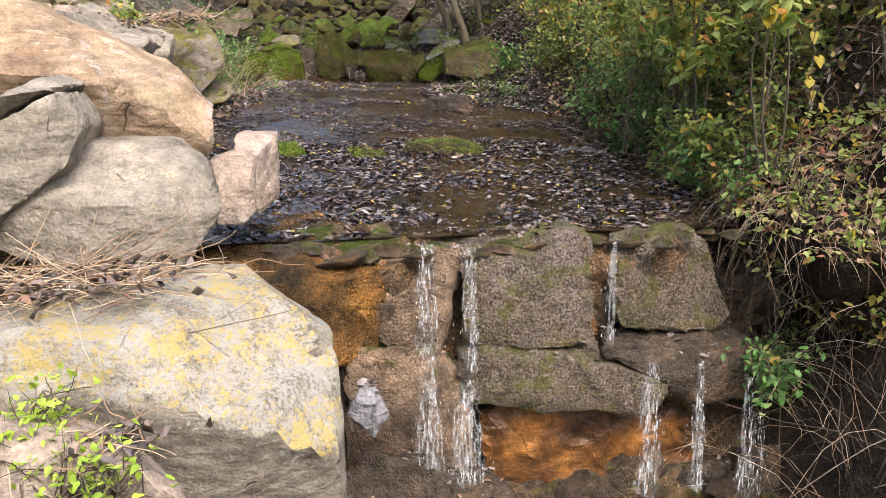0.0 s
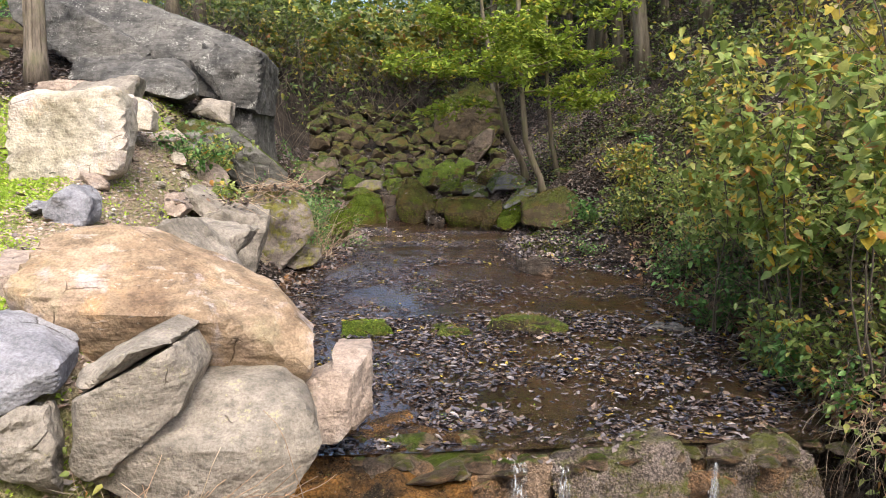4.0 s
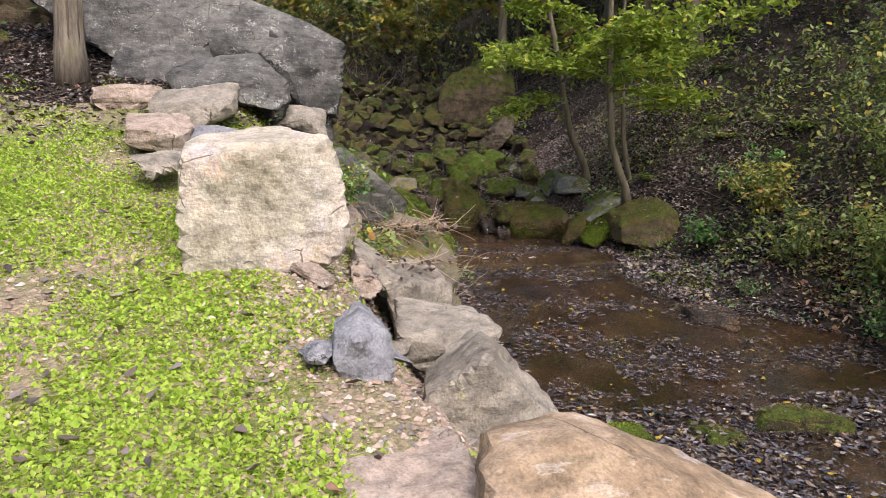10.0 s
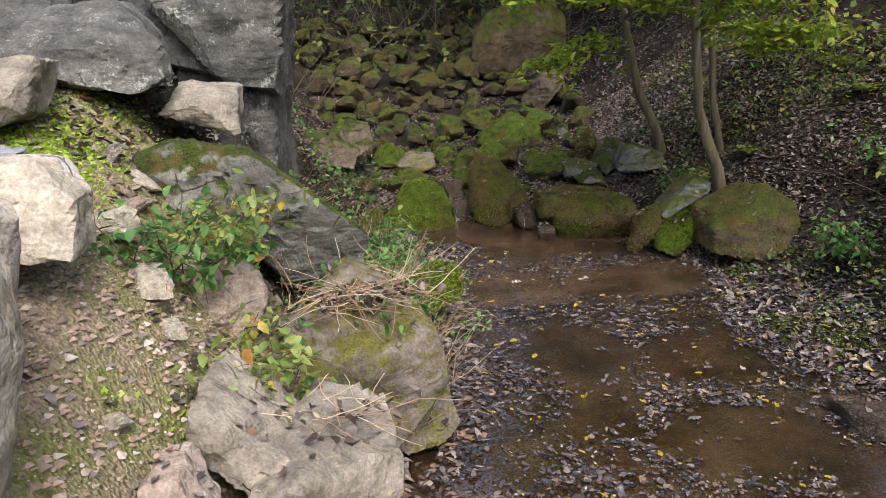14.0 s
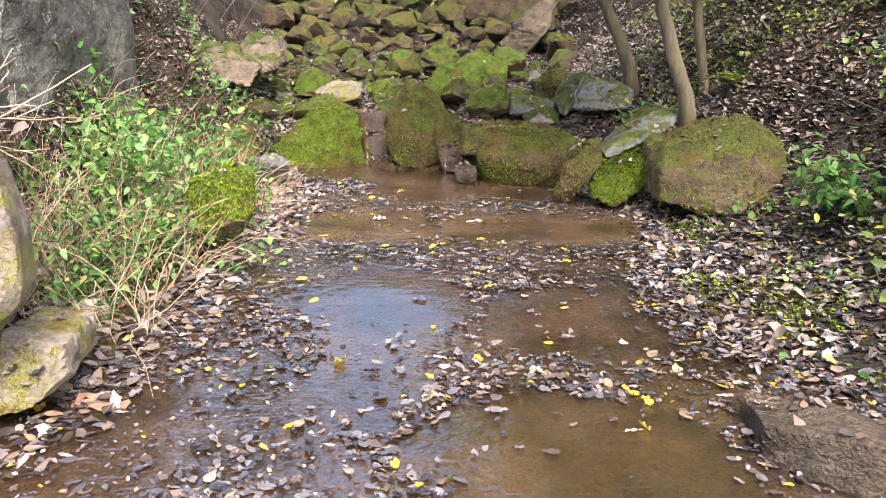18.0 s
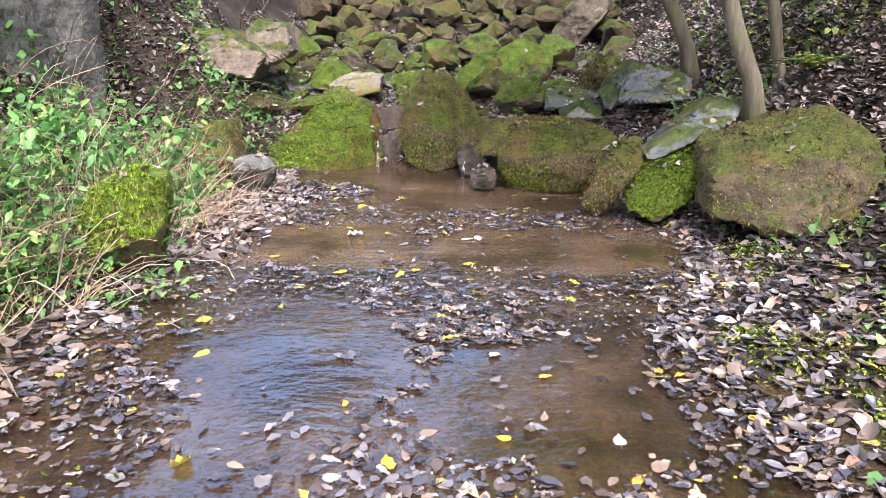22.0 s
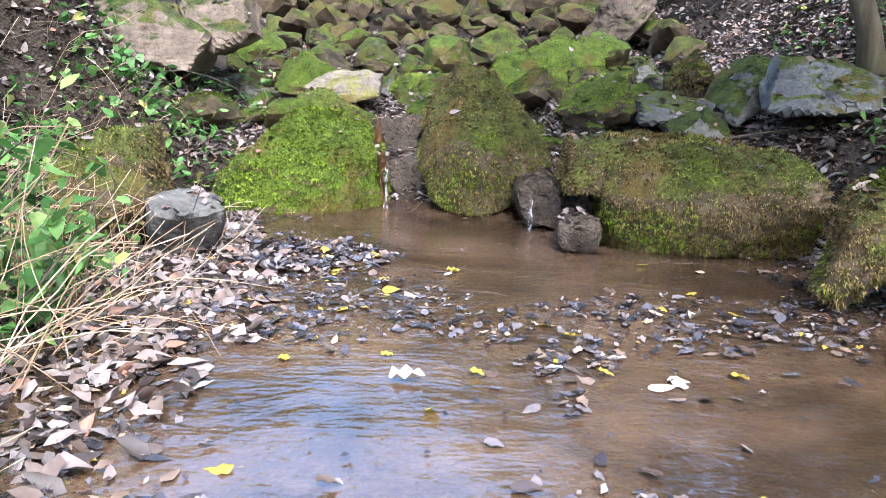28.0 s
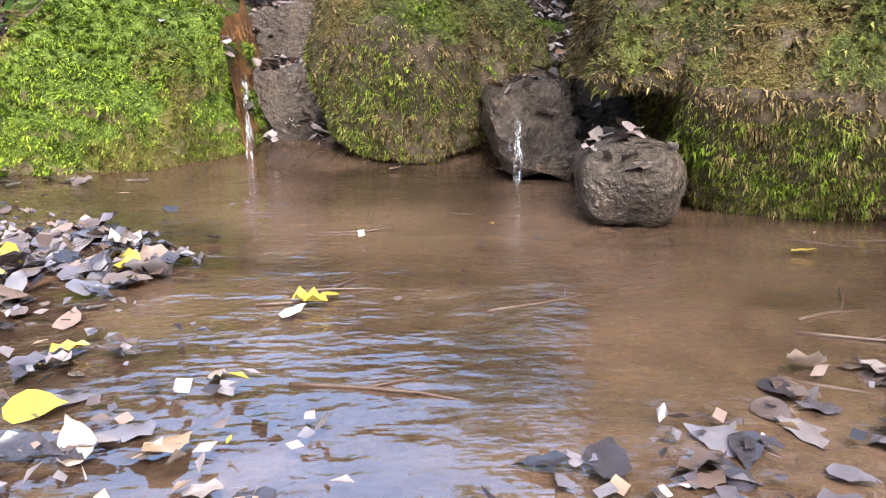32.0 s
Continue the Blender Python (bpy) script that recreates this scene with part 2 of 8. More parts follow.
STONE_MOSSY = rock_material("mossy_stone", ((0.03, 0.025, 0.018), (0.07, 0.056, 0.038), (0.12, 0.096, 0.066)), 0.1, moss=0.6, moss_tone=((0.03, 0.045, 0.008), (0.15, 0.2, 0.025)))
STONE_GREEN = rock_material("green_mossed_stone", ((0.09, 0.07, 0.04), (0.15, 0.12, 0.06), (0.2, 0.16, 0.09)), 0.0, moss=0.8, moss_tone=((0.035, 0.06, 0.007), (0.16, 0.23, 0.025)))
STONE_BROWN = rock_material("brown_mossy_stone", ((0.045, 0.034, 0.022), (0.09, 0.068, 0.042), (0.14, 0.108, 0.07)), 0.0, moss=0.54, moss_tone=((0.035, 0.04, 0.01), (0.13, 0.15, 0.025)))
STONE_HALF = rock_material("half_mossed_sandstone", ((0.085, 0.083, 0.076), (0.15, 0.146, 0.132), (0.205, 0.198, 0.18)), 0.2, (0.3, 0.28, 0.22), moss=0.5)
STONE_WET = rock_material("wet_stone", ((0.035, 0.027, 0.02), (0.085, 0.066, 0.05), (0.16, 0.1, 0.06)), 0.05, rough=0.25, grit=0.4)
STONE_RUST = rock_material("rust_stained_stone", ((0.025, 0.016, 0.012), (0.13, 0.06, 0.022), (0.36, 0.16, 0.042)), 0.0, rough=0.3, veins=0.6)
STONE_SHELF = rock_material("orange_stained_ledge", ((0.03, 0.022, 0.015), (0.16, 0.085, 0.03), (0.42, 0.2, 0.05)), 0.1, (0.24, 0.17, 0.12), moss=0.1, upper=0.2, rough=0.22, grit=0.6, moss_tone=((0.06, 0.055, 0.015), (0.15, 0.16, 0.03)))
STONE_IRON = rock_material("iron_stained_stone", ((0.05, 0.036, 0.026), (0.2, 0.14, 0.095), (0.38, 0.27, 0.19)), 0.2, (0.3, 0.24, 0.2), moss=0.2, rough=0.3, grit=0.5)
STONE_GRIT = rock_material("gritty_stone", ((0.13, 0.1, 0.083), (0.25, 0.203, 0.175), (0.36, 0.3, 0.27)), 0.1, (0.36, 0.32, 0.3), moss=0.34, upper=0.12, rough=0.35, grit=1.0, moss_tone=((0.07, 0.075, 0.02), (0.16, 0.17, 0.04)))
STONE_PATCH = rock_material("moss_patched_sandstone", ((0.12, 0.1, 0.083), (0.19, 0.162, 0.14), (0.25, 0.207, 0.178)), 0.2, moss=0.38, upper=0.05, moss_tone=((0.13, 0.125, 0.03), (0.25, 0.24, 0.055)))
STONE_CRAG = rock_material("wet_crag", ((0.035, 0.026, 0.02), (0.14, 0.105, 0.08), (0.32, 0.19, 0.1)), 0.1, (0.26, 0.2, 0.16), moss=0.22, upper=0.25, rough=0.3, grit=0.9, moss_tone=((0.06, 0.06, 0.015), (0.15, 0.16, 0.03)))
STONE_BARE = rock_material("bare_brown_stone", ((0.06, 0.047, 0.036), (0.115, 0.09, 0.069), (0.17, 0.133, 0.105)), 0.12, (0.24, 0.21, 0.17), moss=0.3)

LITTER = island_material("fallen_leaves", [(0, (0.12, 0.088, 0.07)), (0.14, (0.2, 0.162, 0.15)), (0.28, (0.055, 0.043, 0.038)), (0.38, (0.2, 0.165, 0.155)), (0.52, (0.12, 0.087, 0.072)), (0.6, (0.24, 0.21, 0.2)), (0.72, (0.045, 0.036, 0.034)), (0.82, (0.15, 0.113, 0.1)), (0.9, (0.23, 0.13, 0.09)), (0.96, (0.3, 0.24, 0.185))], 0.5, 0.4)
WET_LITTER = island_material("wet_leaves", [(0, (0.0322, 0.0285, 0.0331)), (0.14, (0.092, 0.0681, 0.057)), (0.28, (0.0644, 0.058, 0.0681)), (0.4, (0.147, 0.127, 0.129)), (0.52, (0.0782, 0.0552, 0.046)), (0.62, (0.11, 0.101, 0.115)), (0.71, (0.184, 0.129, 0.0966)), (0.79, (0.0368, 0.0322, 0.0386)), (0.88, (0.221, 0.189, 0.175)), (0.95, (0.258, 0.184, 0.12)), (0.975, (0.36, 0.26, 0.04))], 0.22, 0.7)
TAN_LEAF = island_material("tan_leaves", [(0, (0.3, 0.2, 0.13)), (0.4, (0.4, 0.29, 0.2)), (0.7, (0.24, 0.14, 0.09)), (0.9, (0.36, 0.14, 0.09))], 0.6)
YELLOW_LEAF = island_material("yellow_leaf", [(0, (0.5, 0.33, 0.025)), (0.5, (0.42, 0.33, 0.05)), (0.8, (0.46, 0.36, 0.04))], 0.5, translucent=0.3)
VINE = island_material("vine_leaves", [(0, (0.12, 0.17, 0.045)), (0.3, (0.2, 0.26, 0.07)), (0.55, (0.3, 0.34, 0.1)), (0.75, (0.36, 0.31, 0.13)), (0.88, (0.3, 0.21, 0.12)), (0.95, (0.5, 0.38, 0.06))], 0.5, 0.4, translucent=0.4)
IVY = island_material("ivy_leaves", [(0, (0.07, 0.115, 0.03)), (0.28, (0.12, 0.18, 0.045)), (0.5, (0.18, 0.24, 0.06)), (0.72, (0.25, 0.29, 0.08)), (0.86, (0.34, 0.34, 0.07)), (0.95, (0.45, 0.36, 0.05))], 0.5, 0.4, translucent=0.35)
FRESH = island_material("fresh_green_leaves", [(0, (0.065, 0.165, 0.038)), (0.3, (0.11, 0.255, 0.062)), (0.62, (0.175, 0.34, 0.09)), (0.86, (0.28, 0.39, 0.12)), (0.95, (0.4, 0.38, 0.12))], 0.45, 0.45, translucent=0.45)
MEADOW = island_material("ground_cover", [(0, (0.34, 0.5, 0.06)), (0.35, (0.42, 0.57, 0.075)), (0.7, (0.48, 0.62, 0.11)), (0.96, (0.5, 0.48, 0.15))], 0.6, 0.3, translucent=0.42)
CANOPY = island_material("tree_leaves", [(0, (0.16, 0.24, 0.025)), (0.4, (0.24, 0.33, 0.035)), (0.75, (0.33, 0.4, 0.05)), (0.95, (0.42, 0.36, 0.04))], 0.5, 0.4, translucent=0.45)
SPRAY = island_material("spray_leaves", [(0, (0.2, 0.29, 0.07)), (0.3, (0.3, 0.4, 0.11)), (0.55, (0.4, 0.48, 0.16)), (0.75, (0.48, 0.5, 0.15)), (0.88, (0.6, 0.46, 0.07)), (0.95, (0.5, 0.26, 0.08))], 0.4, 0.5, translucent=0.5)
AUTUMN = island_material("autumn_leaves", [(0, (0.19, 0.24, 0.05)), (0.28, (0.27, 0.29, 0.06)), (0.5, (0.35, 0.33, 0.08)), (0.7, (0.47, 0.38, 0.05)), (0.84, (0.4, 0.35, 0.2)), (0.93, (0.42, 0.2, 0.07))], 0.55, 0.35, translucent=0.4)
def moss_material(name, green, brown, share):
    """Short moss: each tuft its own tone, green and brown in patches."""
    m = Nodes(name, 0.95, 0.1)
    g = m.t.nodes.new("ShaderNodeNewGeometry").outputs["Random Per Island"]
    a = m.ramp(g, [(i / len(green), c) for i, c in enumerate(green)], True)
    b = m.ramp(g, [(i / len(brown), c) for i, c in enumerate(brown)], True)
    f = m.ramp(m.noise(2.3, 5, 0.6), [(share - 0.06, 0.0), (share + 0.06, 1.0)])
    low = m.ramp(m.noise(38, 3, 0.6), [(0.4, (0.34, 0.32, 0.28)), (0.58, (1.25, 1.25, 1.2))])
    m.colour(m.mix(m.mix(a, b, f), low, 1.0, "MULTIPLY"))
    return m.mat


GREENS = [(0.05, 0.085, 0.01), (0.11, 0.17, 0.016), (0.17, 0.245, 0.024), (0.225, 0.29, 0.036), (0.14, 0.21, 0.02)]
BROWNS = [(0.05, 0.036, 0.014), (0.15, 0.11, 0.045), (0.23, 0.175, 0.09), (0.09, 0.075, 0.022), (0.18, 0.13, 0.06)]
MOSS = moss_material("moss_tufts", GREENS, [(0.05, 0.05, 0.012), (0.11, 0.12, 0.025), (0.16, 0.155, 0.035), (0.13, 0.09, 0.03)], 0.57)
MOSS_BROWN = moss_material("brown_moss_tufts", GREENS, BROWNS, 0.4)
GRAVEL = island_material("gravel", [(0, (0.36, 0.26, 0.2)), (0.25, (0.27, 0.2, 0.155)), (0.5, (0.42, 0.33, 0.27)), (0.75, (0.22, 0.19, 0.17)), (0.9, (0.5, 0.45, 0.4))], 0.9)
DRY = island_material("dry_stalks", [(0, (0.34, 0.23, 0.15)), (0.4, (0.52, 0.42, 0.3)), (0.75, (0.28, 0.19, 0.125))], 0.8)
TWIG = island_material("grey_twigs", [(0, (0.07, 0.055, 0.042)), (0.4, (0.12, 0.1, 0.078)), (0.75, (0.19, 0.158, 0.12))], 0.9)
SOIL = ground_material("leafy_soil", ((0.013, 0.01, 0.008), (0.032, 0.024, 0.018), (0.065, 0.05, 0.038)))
BANK_SOIL = ground_material("stony_bank_soil", ((0.19, 0.21, 0.06), (0.28, 0.245, 0.14), (0.38, 0.29, 0.22)))
BED = ground_material("stream_bed", ((0.07, 0.046, 0.03), (0.22, 0.125, 0.065), (0.46, 0.21, 0.065)), 0.45, 1.0)


def bark_material(name, a, b, scale=1.0):
    m = Nodes(name, 0.9, 0.2)
    n = m.noise(9 * scale, 6, 0.7, (1, 1, 0.14))
    col = m.ramp(n, [(0.35, a), (0.65, b)])
    col = m.mix(col, (0.14, 0.15, 0.06), m.ramp(m.noise(3, 4), [(0.5, 0.0), (0.7, 0.5)]))
    m.colour(col).bump(n, 0.9, 0.02)
    return m.mat


BARK = bark_material("grey_bark", (0.07, 0.058, 0.04), (0.19, 0.16, 0.12))
POST_WOOD = bark_material("weathered_post_wood", (0.09, 0.075, 0.06), (0.25, 0.21, 0.17), 2.0)


def water_material(name, tint, murk, ripple, scale):
    m = Nodes(name, 0.05)
    h = m.math("ADD", m.noise(scale, 2, 0.5, (0.7, 1.5, 1)), m.math("MULTIPLY", m.noise(scale * 2.9, 2, 0.5, (0.8, 1.6, 1)), 0.3))
    h = m.math("MULTIPLY", h, m.ramp(m.noise(1.1, 3), [(0.35, 0.35), (0.62, 1.0)]))
    bump = m.add("ShaderNodeBump", Height=h, Strength=ripple, Distance=0.03).outputs[0]
    clear = m.add("ShaderNodeBsdfTransparent", Color=(*tint, 1))
    silt = m.noise(1.7, 7, 0.75, (1, 1.8, 1))
    mud = m.add("ShaderNodeBsdfDiffuse", Color=m.mix((0.15, 0.092, 0.058), (0.25, 0.16, 0.1), m.ramp(silt, [(0.35, 0.0), (0.62, 1.0)])))
    body = m.add("ShaderNodeMixShader", Fac=m.ramp(m.noise(1.3, 5, 0.7), [(0.4, murk * 0.5), (0.62, min(murk * 1.6, 1.0))]))
    m.t.links.new(clear.outputs[0], body.inputs[1])
    m.t.links.new(mud.outputs[0], body.inputs[2])
    shine = m.add("ShaderNodeBsdfGlossy", Roughness=0.01, Normal=bump)
    fres = m.add("ShaderNodeFresnel", IOR=2.9, Normal=bump)
    top = m.add("ShaderNodeMixShader", Fac=fres.outputs[0])
    m.t.links.new(body.outputs[0], top.inputs[1])
    m.t.links.new(shine.outputs[0], top.inputs[2])
    m.t.links.new(top.outputs[0], m.t.nodes["Material Output"].inputs["Surface"])
    return m.mat


WATER = water_material("stream_water", (0.82, 0.68, 0.52), 0.14, 0.42, 11)
POOL = water_material("pool_water", (0.6, 0.45, 0.33), 0.32, 0.3, 9)


# ---- building helpers ----
def mesh_of(name, verts, faces, material, smooth=True):
    me = bpy.data.meshes.new(name)
    me.from_pydata(verts, [], faces)
    me.materials.append(material)
    if smooth:
        me.polygons.foreach_set("use_smooth", [True] * len(me.polygons))
    me.update()
    return me


def part(name, mesh, parent, label="", m=None):
    ob = new(name, mesh)
    ob.parent = parent
    if m is not None:
        ob.matrix_basis = m
    return tagged(ob, label)


def smooth_step(a, b, x):
    t = np.clip((np.asarray(x, float) - a) / (b - a), 0, 1)
    return t * t * (3 - 2 * t)


def wobble(x, y, s, amp, k=0.0):
    """Gentle unevenness from a few crossed waves; works on arrays."""
    return amp * (np.sin(x * s + 1.3 * np.sin(y * s * 0.7 + k) + k) + np.sin(y * s * 1.17 + 1.7 * np.sin(x * s * 0.83 + k) + 2 * k)) / 2


def rock_mesh(name, prof, depth, material, seed, facets=7, rough=0.02, taper=0.8, lean=0.0, cell=0.0, ridge=None, bedding=1.0, broken=1.0):
    """A boulder: an outline in x and z, drawn back along y, its edges worn round and chips broken off in flat faces."""
    rng = np.random.default_rng(seed)
    pts = np.array(prof, float)
    size = np.ptp(pts, axis=0).max()
    step = cell or max(size / 32, 0.018)
    ring = []
    for a, b in zip(pts, np.roll(pts, -1, 0)):
        k = max(1, int(round(np.linalg.norm(b - a) / step)))
        ring += [a + (b - a) * i / k for i in range(k)]
    ring = np.array(ring)
    ring = 0.84 * ring + 0.08 * (np.roll(ring, 1, 0) + np.roll(ring, -1, 0))
    mid = (pts.max(0) + pts.min(0)) / 2
    nr = max(3, int(depth / step))
    nf = max(4, int(0.42 * size / step))
    rows = [(0.012 - 0.01 * i / nf, 0.05 + 0.86 * i / nf) for i in range(nf + 1)] + [(0.015, 0.94), (0.03, 0.97), (0.06, 0.99)] + [(0.12 + 0.76 * i / nr, 1 - (1 - taper) * i / nr) for i in range(nr + 1)] + [(0.97, taper * 0.92), (1.0, taper * 0.7), (1.0, taper * 0.3)]
    verts = []
    for d, s in rows:
        q = mid + (ring - mid) * s
        verts.append(np.c_[q[:, 0], np.full(len(q), d * depth) + lean * (q[:, 1] - pts[:, 1].min()), q[:, 1]])
    v = np.concatenate(verts)
    # a broken ridge runs across the front: the face above it falls back, the one below tucks under
    share, fall, back, under = ridge or (rng.uniform(0.5, 0.72), rng.uniform(-0.25, 0.25), rng.uniform(0.35, 0.75), rng.uniform(0.0, 0.2))
    over = v[:, 2] - (share * np.ptp(pts[:, 1]) + pts[:, 1].min() + fall * v[:, 0])
    v[:, 1] += np.where(over > 0, back * over, -under * over) * np.clip(1.15 - v[:, 1] / depth, 0, 1)
    c = v.mean(0)
    for _ in range(facets):
        n = rng.normal(size=3) * (0.8, 1.1, 0.8)
        n[1] -= 0.7
        n /= np.linalg.norm(n)
        d = (v - c) @ n
        cut = d.max() * rng.uniform(0.78, 0.95)
        over = d > cut
        v[over] -= np.outer((d[over] - cut) * 0.97, n)
    # worn relief: broad undulation and finer breaks
    off = Vector((seed * 3.17 % 50, seed * 1.31 % 50, seed * 0.71 % 50))
    tip, ledge = rng.normal(0, 0.25, 2), rng.uniform(0.1, 0.22) * max(min(size, 1.3), 0.4)
    half = np.ptp(v, axis=0) / 2 + 1e-6
    r = ((v - (v.max(0) + v.min(0)) / 2) / half) ** 5 / half
    r /= np.linalg.norm(r, axis=1)[:, None] + 1e-9
    for i, p in enumerate(v):
        q = Vector(p) + off
        a = noise.fractal(q * (2.2 / max(size, 0.3)), 1.0, 2.0, 3) * rough * size
        b = noise.ridged_multi_fractal(q * 3.4, 0.9, 2.2, 4, 0.8, 2.0) * 0.011
        k = Vector(noise.voronoi(q * 5.0)[0][:2] + [0.0])
        chip = min(k[1] - k[0], 0.25) * 0.06
        bed = (p[2] * 0.93 + p[0] * tip[0] + p[1] * tip[1] + 0.25 * a) / ledge
        step_out = bedding * (bed - math.floor(bed)) ** 3 * 0.16 * ledge * (0.4 + 0.6 * abs(noise.noise(q * 1.7)))
        # broken faces: every patch of the surface is tilted its own way
        tilt = 0.0
        for freq, amp in ((2.4 / max(size, 0.3), 0.24), (6.5 / max(size, 0.3), 0.2)):
            w = q * freq + Vector((0.3 * a, 0.2 * a, 0.1))
            k = noise.voronoi(w)[1][0]
            h = noise.cell_vector(k * 31.7)
            tilt += amp / freq * ((w - k) @ (h - Vector((0.5, 0.5, 0.5)))) * broken
        v[i] += r[i] * (a * 0.7 + b + chip + tilt - step_out - 0.016)
    n = len(ring)
    faces = [(a * n + i, a * n + (i + 1) % n, (a + 1) * n + (i + 1) % n, (a + 1) * n + i) for a in range(len(rows) - 1) for i in range(n)]
    faces.append(tuple(range(n - 1, -1, -1)))
    faces.append(tuple((len(rows) - 1) * n + i for i in range(n)))
    me = mesh_of(name, v.tolist(), faces, material)
    bm = bmesh.new()
    bm.from_mesh(me)
    bmesh.ops.recalc_face_normals(bm, faces=bm.faces)
    for e in bm.edges:
        if len(e.link_faces) == 2 and e.calc_face_angle(0) > radians(32):
            e.smooth = False
    bm.to_mesh(me)
    bm.free()
    return me


def rock(name, x, y, z, yaw, prof, depth, material, seed, label, category="boulder", group="", facets=8, rough=0.02, taper=0.8, lean=0.0, ridge=None, bedding=1.0, broken=1.0):
    ob = new(name, rock_mesh(name, prof, depth, material, seed, facets, rough, taper, lean, 0.0, ridge, bedding, broken))
    ob.matrix_basis = pose(x, y, z, 0, 0, yaw)
    return tagged(ob, label, category, group)

_SPHERES = {}


def sphere(level):
    if level not in _SPHERES:
        bm = bmesh.new()
        bmesh.ops.create_icosphere(bm, subdivisions=level, radius=1.0)
        bm.verts.ensure_lookup_table()
        _SPHERES[level] = (np.array([v.co for v in bm.verts]), [[v.index for v in f.verts] for f in bm.faces])
        bm.free()
    return _SPHERES[level]


def lump(corners, depth, crisp, wear, seed, level):
    """One broken block: the flat faces between its corners, their edges worn, with ledges, chips and grain in the surface."""
    front = np.array(corners, float)
    mid = (front.max(0) + front.min(0)) / 2
    back = front.copy()
    back[:, [0, 2]] = mid[[0, 2]] + (front[:, [0, 2]] - mid[[0, 2]]) * (0.86, 0.96)
    back[:, 1] += depth
    bm = bmesh.new()
    for p in np.concatenate([front, back]):
        bm.verts.new(p)
    bmesh.ops.convex_hull(bm, input=list(bm.verts))
    c = np.mean([f.calc_center_median()[:] for f in bm.faces], axis=0) * 0.3 + 0.7 * np.concatenate([front, back]).mean(0)
    planes = []
    for f in bm.faces:
        n, d = np.array(f.normal), float(f.normal.dot(f.verts[0].co - Vector(c)))
        if d < 0:
            n, d = -n, -d
        if d > 0.01 and f.calc_area() > 1e-5 and not any(n @ k > 0.985 and abs(d - e) < 0.05 * d + 0.01 for k, e in planes):
            planes.append((n, d))
    bm.free()
    u, faces = sphere(level)
    half = np.ptp(np.concatenate([front, back]), axis=0) / 2
    u = u * half
    u = u / np.linalg.norm(u, axis=1)[:, None]
    n = np.array([k for k, _ in planes])
    s = np.clip(u @ n.T, 0, None) / np.array([d for _, d in planes])
    big = s.max(1)
    w = (s / big[:, None]) ** crisp
    v = u / (big * w.sum(1) ** (1 / crisp))[:, None]
    nrm = w @ n
    nrm /= np.linalg.norm(nrm, axis=1)[:, None]
    size = float(half.max() * 2)
    rng = np.random.default_rng(seed)
    off = Vector(rng.uniform(0, 40, 3))
    dip = rng.normal(0, 0.3, 2)
    ledge = rng.uniform(0.12, 0.2) * min(max(size, 0.5), 1.4)
    k = min(size, 1.5)
    for i, p in enumerate(v):
        q = Vector(p) + off
        a = noise.fractal(q * (2.6 / k), 1.0, 2.0, 3) * 0.014 * k
        b = noise.ridged_multi_fractal(q * (7.0 / k), 0.9, 2.2, 4, 0.8, 2.0) * 0.005 * k
        fine = noise.fractal(q * 26, 0.9, 2.1, 3) * 0.0028
        bed = (p[2] + p[0] * dip[0] + p[1] * dip[1] + 1.5 * a) / ledge
        step_out = math.exp(-(((bed - math.floor(bed)) - 0.5) / 0.1) ** 2) * 0.045 * ledge * min(max(3 * noise.noise(q * (2.4 / k)), 0), 1)
        tilt = 0.0
        for freq, amp in ((2.6 / k, 0.3), (7.0 / k, 0.26)):
            g = q * freq
            near, at = noise.voronoi(g)
            fade = min((near[1] - near[0]) * 4.0, 1.0)
            tilt += amp / freq * fade * (((g - at[0]) @ (noise.cell_vector(at[0] * 31.7) - Vector((0.5, 0.5, 0.5)))) + 0.04)
        v[i] = p + nrm[i] * (wear * (a + b + tilt - 1.6 * step_out) + fine)
    return v + c, faces


def sharpened(me, degrees):
    """Keep the edges between faces that turn by more than this."""
    bm = bmesh.new()
    bm.from_mesh(me)
    for e in bm.edges:
        if len(e.link_faces) == 2 and e.calc_face_angle(0) > radians(degrees):
            e.smooth = False
    bm.to_mesh(me)
    bm.free()
    return me


def block(name, material, seed, level=3, wear=1.0, flat=0.75):
    """A loose broken stone about a metre across, resting at z = 0."""
    rng = np.random.default_rng(seed)
    d = rng.normal(size=(8, 3))
    d = d / np.linalg.norm(d, axis=1)[:, None] * rng.uniform(0.42, 0.6, 8)[:, None] * (1, 0.85, flat)
    v, f = lump(d - (0, 0.15, 0), 0.3, 300, wear, seed, level)
    return sharpened(mesh_of(name, (v + (0, 0, 0.5 * flat)).tolist(), f, material), 22)


def hewn(name, at, lumps, depth, material, seed, label, category="boulder", group="", crisp=80, wear=1.0):
    """A boulder of one or more broken blocks grown together."""
    verts, faces = [], []
    size = max(np.ptp(np.array(c), axis=0).max() for c in lumps)
    for i, corners in enumerate(lumps):
        v, f = lump(corners, depth, crisp, wear, seed + 100 * i, 5 if size > 0.5 else 4)
        faces += [[k + len(verts) for k in t] for t in f]
        verts += v.tolist()
    ob = new(name, sharpened(mesh_of(name, verts, faces, material), 26))
    ob.location = at
    return tagged(ob, label, category, group)


